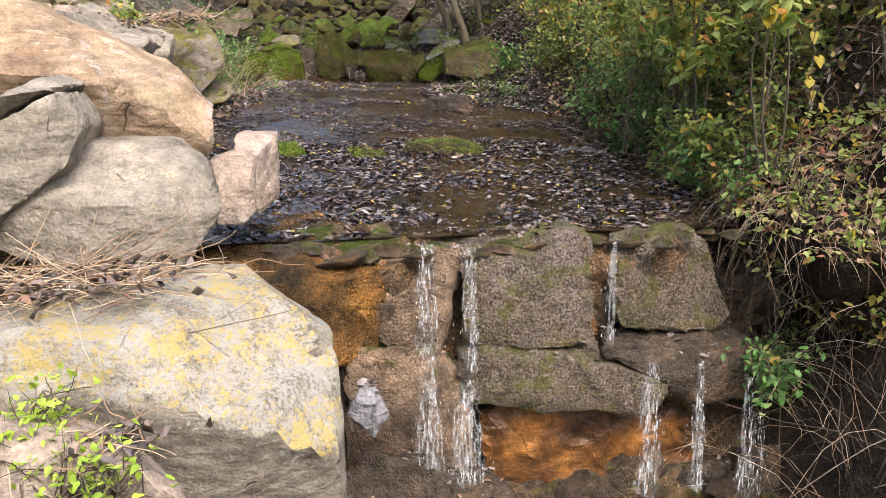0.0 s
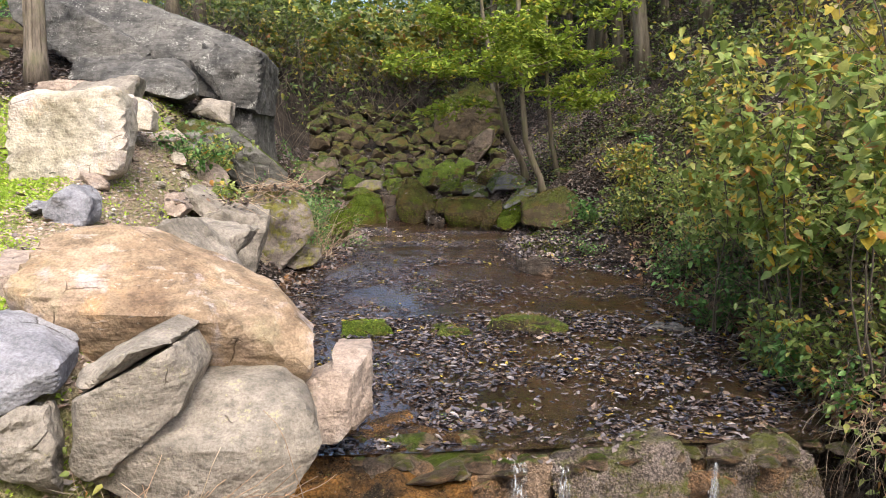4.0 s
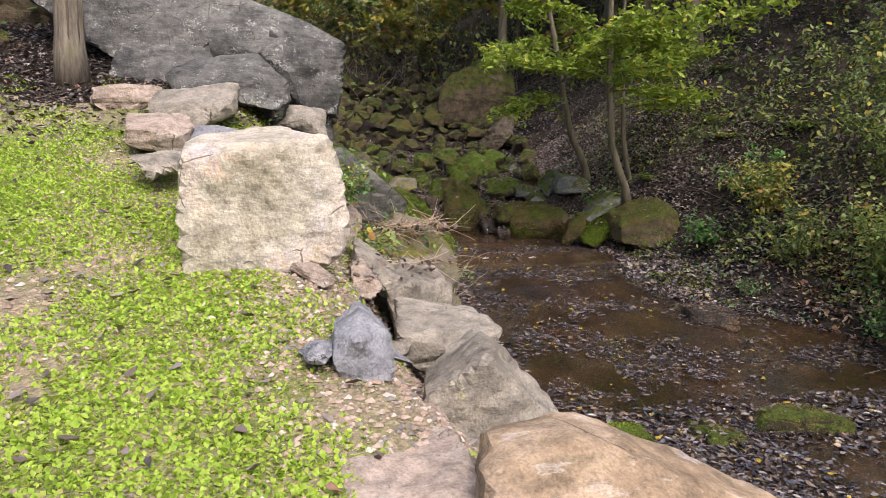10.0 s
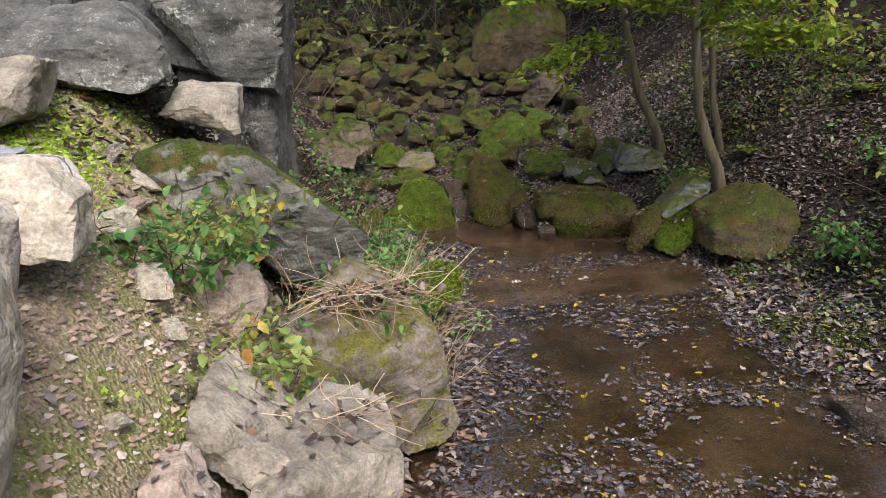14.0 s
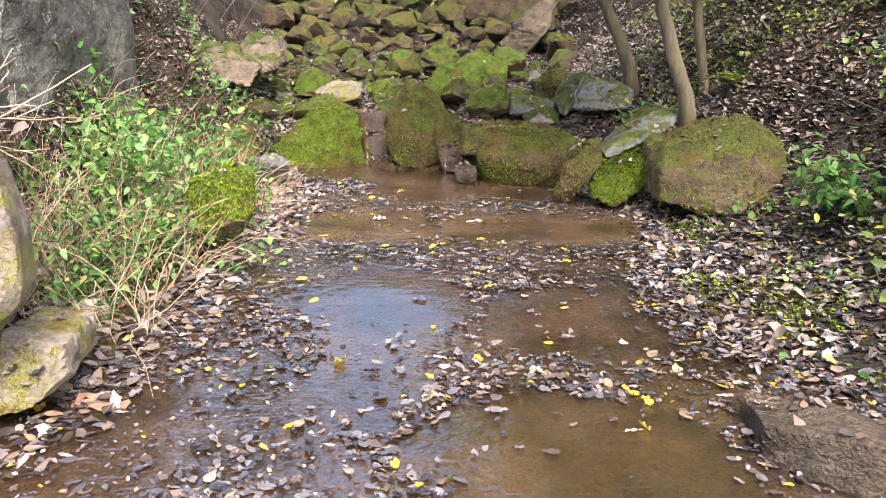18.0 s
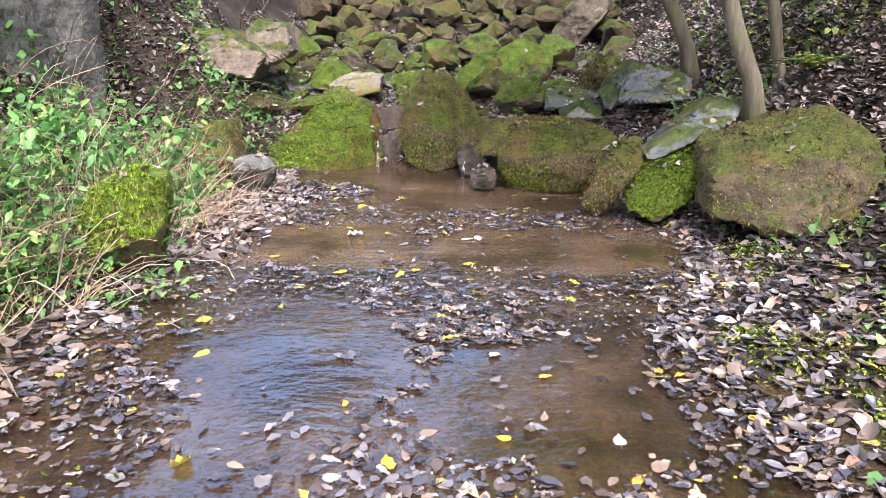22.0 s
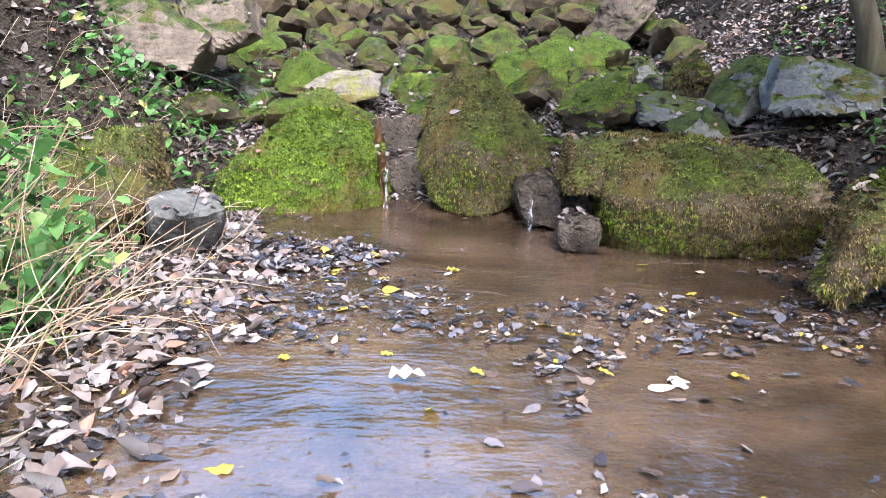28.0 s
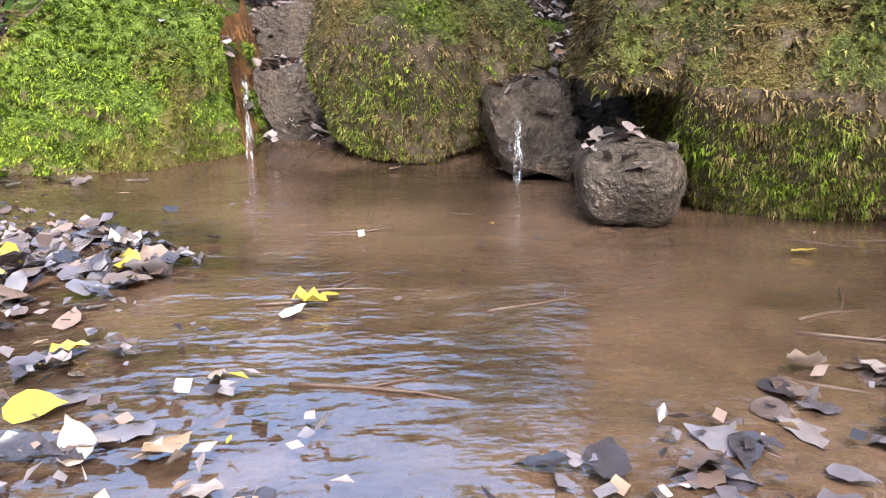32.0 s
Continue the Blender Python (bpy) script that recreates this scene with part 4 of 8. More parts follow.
hewn("rock_slab", (-5.25, 9.47, 2.45), [[(-2.39, 0.72, 2.63), (-1.12, 0.63, 2.62), (1.17, 0.12, 1.72), (2.40, -0.22, 1.18), (-2.40, 0.23, 2.08), (-1.02, -0.12, 1.17), (1.07, -0.42, 0.99), (2.28, -0.32, 0.00), (1.70, -0.42, 0.22), (-0.48, -0.17, 0.76)]], 1.60, STONE_DARK, 28, "great slanting slab of dark weathered rock", category='rock slab', crisp=540, wear=0.7)
hewn("rock_slab", (-6.12, 9.07, 3.27), [[(-1.41, 0.38, 1.39), (-0.39, 0.18, 1.26), (1.27, -0.22, 0.35), (1.41, -0.27, 0.00), (0.02, -0.22, 0.04), (-1.13, 0.13, 0.87)]], 0.80, STONE_DARK, 29, "lower dark rock slab against the wall", category='rock slab', crisp=450)
rock("boulder", -8.12, 11.13, 3.79, 18, [(-0.68, 0.02), (-0.55, 0.75), (0.66, 0.96), (0.68, 0.12), (0.09, 0.00)], 0.9, STONE_BROWN, 30, "brown boulder behind the dead trunk", facets=3, broken=0.35, ridge=(0.55, -0.04, 0.39, 0.12))
rock("stone", -7.92, 9.46, 3.19, 18, [(-0.37, 0.00), (-0.15, 0.67), (0.37, 0.51), (0.37, 0.02)], 0.5, STONE_BROWN, 31, "small brown stone on leaf litter", category='stone', broken=0.35, ridge=(0.7, -0.22, 0.62, 0.09))
rock("rock_slab", -2.99, 7.20, 0.99, 15, [(-0.85, 1.16), (-0.57, 1.26), (-0.04, 1.16), (0.36, 0.83), (0.87, 0.37), (0.90, 0.02), (0.48, 0.00), (0.18, 0.03), (-0.20, 0.46), (-0.55, 0.66), (-0.90, 0.77)], 1.3, STONE_HALF, 32, "overhanging grey slate slab above the stream", category='rock slab', facets=2, rough=0.02, lean=-0.3, broken=0.5, ridge=(0.54, 0.04, 0.5, 0.06))
hewn("boulder", (-2.26, 6.38, -0.28), [[(-0.61, -0.03, 1.02), (-0.54, 0.12, 1.29), (-0.15, 0.37, 1.58), (0.14, 0.32, 1.53), (0.44, 0.12, 1.25), (0.60, 0.02, 1.02), (0.61, -0.03, 0.78), (0.46, -0.08, 0.57), (0.19, -0.13, 0.34), (-0.06, -0.18, 0.08), (-0.31, -0.18, 0.00), (-0.49, -0.13, 0.40), (0.11, -0.23, 1.09)]], 0.30, STONE_PATCH, 33, "rounded boulder with yellow-green moss at the water", crisp=72, wear=0.7)
hewn("boulder", (-1.85, 6.46, -0.08), [[(-0.27, -0.06, 0.05), (-0.25, 0.04, 0.15), (-0.01, 0.14, 0.32), (0.25, 0.09, 0.29), (0.27, -0.01, 0.15), (0.14, -0.08, 0.04), (-0.13, -0.11, 0.00)]], 0.40, STONE_PATCH, 34, "small rounded stone at the stream edge", crisp=96)
hewn("boulder", (-2.45, 4.59, 0.10), [[(-0.14, 0.36, 0.90), (0.36, 0.26, 0.73), (0.36, 0.19, 0.63), (0.18, 0.01, 0.44), (-0.30, -0.24, 0.57), (-0.36, -0.19, 0.80), (-0.09, -0.17, 0.84), (-0.19, -0.19, 0.05), (0.19, 0.01, 0.00)]], 0.50, STONE_GREY, 35, "pale grey boulder sloping towards the stream", crisp=405)
rock("boulder", -3.12, 6.01, 0.86, 23, [(-0.25, 0.78), (0.05, 0.75), (0.25, 0.61), (0.33, 0.43), (0.11, 0.03), (-0.33, 0.00)], 0.7, STONE_PINK, 36, "brown-pink boulder below the overhang", ridge=(0.54, -0.05, 0.71, 0.08))
hewn("boulder", (-1.48, 8.80, -0.04), [[(-0.23, 0.05, 0.57), (-0.03, 0.10, 0.68), (0.25, 0.00, 0.67), (0.26, -0.10, 0.41), (-0.04, 0.30, 0.00), (-0.16, 0.21, 0.00), (-0.12, -0.18, 0.24), (-0.26, -0.05, 0.46), (0.04, -0.20, 0.65), (0.21, -0.15, 0.68)]], 0.15, STONE_GREEN, 37, "upright boulder thick with bright green moss", crisp=72)
hewn("boulder", (-2.07, 11.60, -0.05), [[(-0.24, -0.10, 0.43), (-0.20, 0.00, 0.61), (0.11, 0.15, 0.71), (0.24, -0.05, 0.36), (0.13, 0.16, 0.00), (-0.20, -0.02, 0.00), (-0.21, -0.15, 0.19)]], 0.50, STONE_BROWN, 38, "brown moss-covered boulder beside the pool", crisp=80)
hewn("stone", (-1.64, 11.66, -0.06), [[(-0.19, -0.11, 0.38), (-0.16, 0.14, 0.38), (0.08, 0.09, 0.36), (0.19, -0.06, 0.30), (0.08, 0.19, 0.00), (-0.18, -0.03, 0.00), (-0.09, -0.24, 0.31)]], 0.15, STONE_DARK, 39, "small squared grey stone beside the pool", category='stone', crisp=405)
hewn("boulder", (-1.28, 13.19, -0.06), [[(-0.63, -0.28, 0.00), (0.00, -0.19, 0.00), (0.58, -0.01, 0.00), (-0.60, -0.21, 0.31), (-0.36, -0.14, 0.50), (0.01, -0.11, 0.49), (0.50, -0.09, 0.46), (0.51, 0.01, 0.54), (0.63, 0.11, 0.06)], [(-0.38, -0.04, 0.54), (-0.17, 0.26, 0.76), (0.17, 0.31, 0.76), (0.41, 0.23, 0.65), (0.49, 0.01, 0.45), (-0.41, -0.03, 0.46), (0.60, 0.11, 0.11)]], 0.70, STONE_GREEN, 40, "boulder cushioned in bright green moss at the pool", crisp=88)
hewn("stone", (-0.75, 13.28, -0.06), [[(-0.06, 0.04, 0.64), (-0.04, 0.22, 0.59), (0.10, 0.12, 0.05), (0.05, -0.14, 0.00), (-0.01, -0.14, 0.44), (-0.04, -0.08, 0.55)]], 0.30, STONE_RUST, 141, "rust-brown wet edge stone beside the trickle", category="stone", crisp=200, wear=0.6)
hewn("boulder", (0.03, 13.17, -0.00), [[(-0.42, 0.18, 0.79), (-0.19, 0.33, 1.08), (0.06, 0.28, 1.02), (-0.48, 0.03, 0.43), (-0.44, -0.05, 0.29), (-0.28, -0.09, 0.05), (-0.03, -0.15, 0.00), (0.17, -0.05, 0.10), (0.13, -0.22, 0.44), (-0.09, -0.29, 0.53), (-0.31, -0.17, 0.54), (-0.03, 0.03, 0.80)], [(0.01, 0.28, 1.00), (0.24, 0.18, 0.77), (0.44, 0.03, 0.52), (0.48, -0.02, 0.37), (0.20, -0.12, 0.24), (-0.01, -0.17, 0.55), (-0.06, 0.03, 0.78)]], 0.80, STONE_BROWN, 41, "peaked mossy boulder between two trickles", crisp=80)
hewn("boulder", (1.18, 12.06, -0.06), [[(-0.52, 0.12, 0.66), (0.07, 0.06, 0.72), (0.49, -0.11, 0.67), (0.62, -0.31, 0.57), (0.66, -0.36, 0.42), (-0.42, 0.32, 0.00), (-0.30, 0.09, 0.00), (0.30, 0.05, 0.00), (0.72, 0.04, 0.00), (-0.13, -0.20, 0.38), (-0.52, -0.04, 0.40)], [(-0.66, 0.19, 0.68), (-0.72, 0.04, 0.41), (-0.53, -0.03, 0.39), (-0.32, -0.06, 0.52), (-0.28, 0.14, 0.70)]], 0.70, STONE_BROWN, 42, "long flat-topped boulder bearded with moss", crisp=104)
hewn("stone", (0.52, 12.00, -0.05), [[(-0.13, 0.00, 0.20), (-0.06, 0.05, 0.25), (0.06, 0.08, 0.27), (0.12, 0.02, 0.24), (0.13, -0.04, 0.17), (0.11, -0.02, 0.06), (0.01, 0.11, 0.00), (-0.11, -0.02, 0.07), (-0.03, -0.10, 0.20), (0.06, -0.10, 0.18)]], 0.25, STONE_WET, 43, "small dark stone with leaves at the pool", category='stone', crisp=20)
hewn("stone", (0.37, 12.72, 0.01), [[(-0.16, -0.02, 0.27), (0.06, 0.08, 0.34), (0.16, 0.08, 0.31), (0.16, -0.02, 0.00), (-0.08, -0.04, 0.02), (-0.12, -0.06, 0.16)]], 0.50, STONE_WET, 44, "wet dark stone with water trickling over it", category='stone')
hewn("stone", (-0.55, 13.36, 0.02), [[(-0.19, 0.04, 0.32), (0.11, 0.09, 0.40), (0.19, -0.01, 0.02), (-0.06, -0.06, 0.00), (-0.13, -0.04, 0.21)]], 0.50, STONE_WET, 45, "wet slate block beside the trickle", category='stone')
hewn("stone", (-0.68, 13.79, 0.34), [[(-0.22, 0.06, 0.29), (0.22, 0.11, 0.36), (0.19, -0.04, 0.09), (-0.05, -0.09, 0.00), (-0.18, -0.04, 0.04)]], 0.60, STONE_WET, 46, "wet brown stone under the upper trickle", category='stone')
hewn("boulder", (1.60, 10.89, 0.03), [[(-0.08, 0.06, 0.53), (0.22, 0.11, 0.63), (0.23, -0.04, 0.44), (0.05, -0.14, 0.23), (-0.10, 0.06, 0.00), (-0.23, 0.01, 0.07), (-0.16, -0.09, 0.40)]], 0.12, STONE_BROWN, 47, "leaning stone with a mossy back", crisp=96)
hewn("boulder", (2.27, 11.09, 0.46), [[(-0.42, -0.09, 0.06), (-0.29, 0.06, 0.14), (0.21, 0.21, 0.50), (0.42, 0.16, 0.48), (0.32, -0.04, 0.34), (-0.07, -0.14, 0.15), (-0.40, -0.17, 0.00)]], 0.45, STONE_SLATE_SHADE, 48, "long slanting slab resting on a mossy boulder", crisp=405)
hewn("boulder", (2.09, 10.71, 0.07), [[(-0.38, 0.04, 0.17), (-0.28, 0.09, 0.30), (0.38, 0.24, 0.64), (0.36, 0.09, 0.49), (0.04, -0.11, 0.13), (-0.19, -0.16, 0.00), (-0.38, -0.06, 0.06), (-0.09, -0.11, 0.30)]], 0.50, STONE_GREEN, 49, "green mossed boulder under the slanting slab", crisp=72)
hewn("boulder", (2.75, 10.02, 0.17), [[(-0.54, 0.13, 0.50), (-0.18, 0.23, 0.60), (0.33, 0.28, 0.77), (0.54, 0.13, 0.60), (0.62, -0.07, 0.16), (0.28, -0.17, 0.00), (-0.30, -0.17, 0.01), (-0.61, -0.07, 0.05), (-0.62, -0.02, 0.35), (0.02, -0.14, 0.54), (-0.48, -0.10, 0.41)]], 0.80, STONE_BROWN, 50, "big brown boulder with a mossy crown", crisp=80)
rock("boulder", 3.79, 9.52, 0.01, -28, [(-0.26, 0.09), (-0.22, 0.59), (-0.03, 0.64), (0.22, 0.48), (0.26, 0.04), (-0.17, 0.00)], 0.7, STONE_MOSSY, 51, "mossy boulder among leaves at the slope's foot", ridge=(0.71, -0.1, 0.45, 0.04))
hewn("stone", (-1.21, 14.51, 0.74), [[(-0.36, -0.01, 0.12), (-0.10, 0.19, 0.29), (0.36, 0.09, 0.27), (0.33, -0.06, 0.07), (0.04, -0.11, 0.00), (-0.23, -0.09, 0.08)]], 0.50, STONE_PATCH, 52, "pale flat stone lying on mossy rubble", category='stone', crisp=360)
rock("boulder", -1.19, 14.00, 0.24, 13, [(-0.37, 0.41), (-0.30, 0.59), (-0.09, 0.64), (0.17, 0.51), (0.37, 0.30), (0.22, 0.00), (-0.25, 0.01)], 0.7, STONE_MOSSY, 53, "dark mossy boulder under the pale stone", ridge=(0.5, 0.11, 0.48, 0.19))
hewn("stone", (1.50, 13.50, 0.69), [[(-0.31, -0.00, 0.17), (-0.12, 0.15, 0.25), (0.31, 0.10, 0.17), (0.16, -0.08, 0.06), (-0.31, -0.15, 0.00)]], 0.45, STONE_SLATE_SHADE, 54, "tilted grey slab among leaves", category='stone', crisp=405)
hewn("stone", (1.56, 13.20, 0.61), [[(-0.25, -0.00, 0.08), (0.08, 0.20, 0.23), (0.25, 0.10, 0.12), (0.24, -0.05, 0.00), (-0.21, -0.15, 0.02), (-0.03, -0.10, 0.14)]], 0.45, STONE_HALF, 55, "pyramid-shaped stone with a mossy flank", category='stone', crisp=360)
hewn("boulder", (2.31, 12.94, 0.82), [[(-0.36, 0.06, 0.12), (-0.19, 0.21, 0.39), (0.15, 0.16, 0.37), (0.37, -0.04, 0.26), (0.31, -0.19, 0.05), (0.00, -0.14, 0.00), (-0.37, -0.04, 0.01)]], 0.30, STONE_SLATE_SHADE, 56, "blue-grey boulder on the leafy slope", crisp=360)
rock("boulder", 2.10, 13.78, 0.53, -13, [(-0.26, 0.05), (-0.14, 0.44), (0.13, 0.68), (0.26, 0.60), (0.20, 0.10), (-0.05, 0.00)], 0.6, STONE_MOSSY, 57, "mossy boulder leaning on its neighbour", ridge=(0.65, -0.02, 0.69, 0.07))
hewn("boulder", (1.00, 16.01, 0.77), [[(-0.45, 0.09, 0.50), (-0.02, 0.29, 0.76), (0.45, 0.09, 0.48), (0.37, -0.11, 0.07), (-0.09, -0.16, 0.00), (-0.44, -0.06, 0.22), (0.05, -0.16, 0.46)]], 0.80, STONE_GREEN, 58, "large mossy boulder in the rubble slope")
hewn("boulder", (-2.78, 13.82, 0.96), [[(-0.58, 0.08, 0.37), (-0.39, 0.18, 0.59), (0.09, 0.18, 0.58), (0.58, 0.08, 0.30), (0.48, -0.12, 0.00), (-0.02, -0.17, 0.12), (-0.48, -0.07, 0.21), (0.11, -0.12, 0.39)]], 0.80, STONE_BARE, 59, "bare brown boulder on the bank", crisp=120)
rock("boulder", 2.00, 18.07, 1.12, -11, [(-0.55, 0.27), (-0.29, 0.92), (0.21, 1.37), (0.55, 1.46), (0.50, 0.92), (-0.24, 0.00)], 1.0, STONE_BARE, 60, "tall brown boulder leaning up the slope", ridge=(0.57, -0.24, 0.37, 0.2))
rock("boulder", 1.98, 20.43, 1.80, -11, [(-1.26, 0.39), (-0.98, 1.81), (0.15, 2.36), (1.08, 1.96), (1.26, 0.76), (0.34, 0.00)], 1.5, STONE_BROWN, 61, "large brown boulder at the head of the rubble", ridge=(0.58, 0.14, 0.62, 0.14))
rock("boulder", 2.41, 20.05, 1.44, -14, [(-0.55, 0.67), (0.37, 1.40), (0.55, 1.21), (0.37, 0.48), (-0.27, 0.00)], 1.2, STONE_MOSSY, 62, "mossy wedge boulder in the rubble", ridge=(0.63, 0.12, 0.66, 0.06))
rock("boulder", 2.68, 7.02, -0.67, -14, [(-0.46, 0.04), (-0.42, 0.58), (0.04, 0.68), (0.41, 0.63), (0.46, 0.06), (-0.04, 0.00)], 0.6, STONE_GREEN, 63, "mossy block at the stream's edge", facets=3, broken=0.35, ridge=(0.62, 0.25, 0.43, 0.1))
hewn("stone", (1.68, 6.04, -0.25), [[(-0.23, 0.15, 0.10), (-0.01, 0.15, 0.09), (0.05, -0.14, 0.09), (0.24, -0.25, 0.00), (-0.24, 0.19, 0.24), (-0.02, 0.19, 0.21), (0.05, -0.08, 0.31), (0.23, -0.18, 0.29)]], 0.35, STONE_WET, 64, "dark wet rock standing in the stream", category='stone', crisp=450, wear=0.8)
rock("stone", 2.70, 3.30, -0.78, -18, [(-0.40, 0.27), (-0.29, 0.37), (0.35, 0.34), (0.40, 0.22), (-0.15, 0.00)], 0.45, STONE_DARK, 65, "dark flat slab lying in the stream", category='stone', facets=3, ridge=(0.51, 0.01, 0.5, 0.05))
rock("boulder", 3.60, 2.15, -0.87, -28, [(-0.17, 0.02), (-0.14, 0.62), (0.04, 0.74), (0.16, 0.60), (0.17, 0.00)], 0.5, STONE_GREEN, 66, "mossy rock at the foot of the overgrown bank", broken=0.35, ridge=(0.7, 0.1, 0.38, 0.12))
hewn("fall_rock", (-0.46, 0.48, -1.39), [[(-0.86, 0.12, 0.53), (-0.27, 0.32, 0.66), (0.81, 0.17, 0.66), (0.86, -0.06, 0.61), (0.78, -0.13, 0.08), (0.42, -0.15, 0.00), (-0.09, -0.13, 0.30), (-0.26, -0.12, 0.45), (-0.78, -0.06, 0.41)]], 0.40, STONE_IRON, 67, "wet rust-stained rock at the lip of the fall", category='rock', crisp=360, wear=1.5)
hewn("fall_rock", (0.48, 0.34, -1.60), [[(-0.35, 0.02, 0.75), (-0.09, 0.08, 0.85), (0.35, 0.11, 0.84), (0.20, -0.06, 0.20), (0.14, -0.08, 0.00), (-0.31, -0.07, 0.11)]], 0.35, STONE_IRON, 68, "narrow wet rock rib behind falling water", category='rock', crisp=450, wear=1.4)
hewn("fall_rock", (1.36, 0.33, -1.59), [[(-0.52, 0.09, 0.83), (-0.35, 0.17, 0.89), (0.49, 0.17, 0.93), (0.55, 0.09, 0.80), (0.49, -0.11, 0.04), (0.15, -0.13, 0.00), (-0.13, -0.13, 0.09), (-0.53, -0.09, 0.10), (-0.55, -0.03, 0.55)]], 0.40, STONE_GRIT, 69, "gritty wet rock face with green algae", category='rock', crisp=450, wear=1.3)
hewn("fall_rock", (2.60, 0.41, -1.53), [[(-0.52, 0.09, 0.81), (0.12, 0.14, 0.87), (0.24, 0.09, 0.77), (0.53, -0.06, 0.10), (0.40, -0.11, 0.00), (-0.45, -0.11, 0.08), (-0.53, -0.05, 0.41)]], 0.40, STONE_GRIT, 70, "gritty brown rock face of the fall", category='rock', crisp=405, wear=1.3)
hewn("fall_rock", (2.67, 0.20, -2.09), [[(-0.65, 0.25, 0.58), (0.46, 0.25, 0.54), (0.70, 0.00, 0.43), (-0.77, -0.08, 0.48), (0.69, -0.12, 0.27), (0.77, -0.08, 0.00), (-0.30, -0.14, 0.28), (-0.01, -0.08, 0.02)]], 0.40, STONE_WET, 71, "wet dark ledge jutting from the fall", category='rock', crisp=450, wear=1.2)
hewn("fall_rock", (1.63, 0.12, -2.12), [[(-0.85, 0.13, 0.56), (0.25, 0.18, 0.55), (0.37, -0.04, 0.44), (0.85, -0.07, 0.21), (0.62, -0.04, 0.00), (-0.28, -0.07, 0.18), (-0.55, -0.04, 0.29), (-0.79, -0.02, 0.14)]], 0.50, STONE_GRIT, 72, "mid ledge of gritty rock under the fall", category='rock', crisp=405, wear=1.4)
hewn("fall_rock", (1.94, 0.29, -3.30), [[(-0.95, 0.01, 1.17), (-0.51, 0.06, 1.25), (0.68, 0.06, 1.17), (0.95, -0.01, 0.84), (0.92, -0.07, 0.00), (-0.91, -0.07, 0.18)]], 0.40, STONE_RUST, 73, "orange iron-stained rock face behind the fall", category='rock', crisp=360, wear=1.3)
hewn("fall_rock", (0.38, 0.20, -3.02), [[(-0.47, 0.10, 1.50), (-0.16, 0.12, 1.53), (0.28, 0.08, 1.43), (0.51, -0.00, 1.16), (0.50, -0.10, 0.00), (-0.51, -0.05, 0.06), (-0.01, -0.12, 1.06)]], 0.40, STONE_IRON, 74, "wet brown rock in the falling water", category='rock', crisp=360, wear=1.6)
rock("fall_rock", 2.76, -0.34, -3.69, -29, [(-1.27, 0.60), (-0.69, 0.83), (-0.10, 1.05), (0.55, 1.24), (1.15, 1.16), (1.27, 0.64), (-1.21, 0.00)], 0.7, STONE_WET, 75, "dark wet rocks at the foot of the fall", category='rock', facets=4, lean=0.4, ridge=(0.55, -0.17, 0.62, 0.14))
rock("fall_rock", 0.58, -0.33, -3.14, -3, [(-0.78, 0.53), (-0.61, 0.91), (-0.09, 0.84), (0.15, 0.66), (0.50, 0.69), (0.80, 0.00), (-0.80, 0.03)], 0.5, STONE_WET, 76, "low wet stone under the splash", category='rock', facets=4, ridge=(0.68, 0.24, 0.62, 0.14))
rock("stone", 0.04, -0.30, -2.01, 0, [(-0.15, 0.23), (-0.04, 0.48), (0.06, 0.40), (0.15, 0.20), (0.03, 0.00)], 0.2, STONE_BLUE, 77, "small blue-grey slate beside the fall", category='stone', ridge=(0.67, 0.03, 0.45, 0.07))
rock("stone", -0.74, 3.41, -0.70, -1, [(-0.33, 0.05), (-0.30, 0.40), (0.20, 0.41), (0.33, 0.24), (0.26, 0.00)], 0.35, STONE_GREEN, 78, "mossy stone lying across the stream", category='stone', facets=2, broken=0.35, ridge=(0.59, 0.21, 0.56, 0.17))
rock("stone", 0.13, 3.51, -0.67, -4, [(-0.22, 0.00), (-0.11, 0.30), (0.12, 0.32), (0.22, 0.00)], 0.3, STONE_MOSSY, 79, "mossy stone in the shallow stream", category='stone', facets=2, broken=0.35, ridge=(0.7, -0.21, 0.72, 0.01))
rock("stone", 1.08, 3.41, -0.58, -10, [(-0.51, 0.00), (-0.38, 0.28), (0.22, 0.31), (0.51, 0.21), (0.48, 0.01)], 0.4, STONE_MOSSY, 80, "long low mossy stone in the stream", category='stone', facets=2, broken=0.35, ridge=(0.66, -0.24, 0.36, 0.12))
rock("stone", 0.25, 3.33, -0.61, -6, [(-0.31, 0.00), (-0.15, 0.24), (0.18, 0.23), (0.31, 0.00)], 0.3, STONE_MOSSY, 81, "low algae-coated stone in the stream", category='stone', facets=2, ridge=(0.6, -0.14, 0.71, 0.12))
rock("boulder", -1.15, -2.38, -1.50, 21, [(-0.46, 0.46), (-0.40, 0.88), (-0.15, 0.78), (0.00, 0.73), (0.18, 0.62), (0.36, 0.43), (0.46, 0.00)], 0.5, STONE_PINK, 82, "pinkish stone with dry leaves in front of the lichened boulder", facets=3, ridge=(0.7, 0.0, 0.9, 0.05), broken=0.35)
hewn("boulder", (-2.22, 14.17, 1.14), [[(-0.31, 0.03, 0.37), (-0.20, 0.23, 0.57), (0.19, 0.13, 0.48), (0.31, -0.07, 0.17), (0.04, -0.17, 0.00), (-0.21, -0.12, 0.10)]], 0.60, STONE_BARE, 83, "bare brown boulder leaning on another", crisp=324)
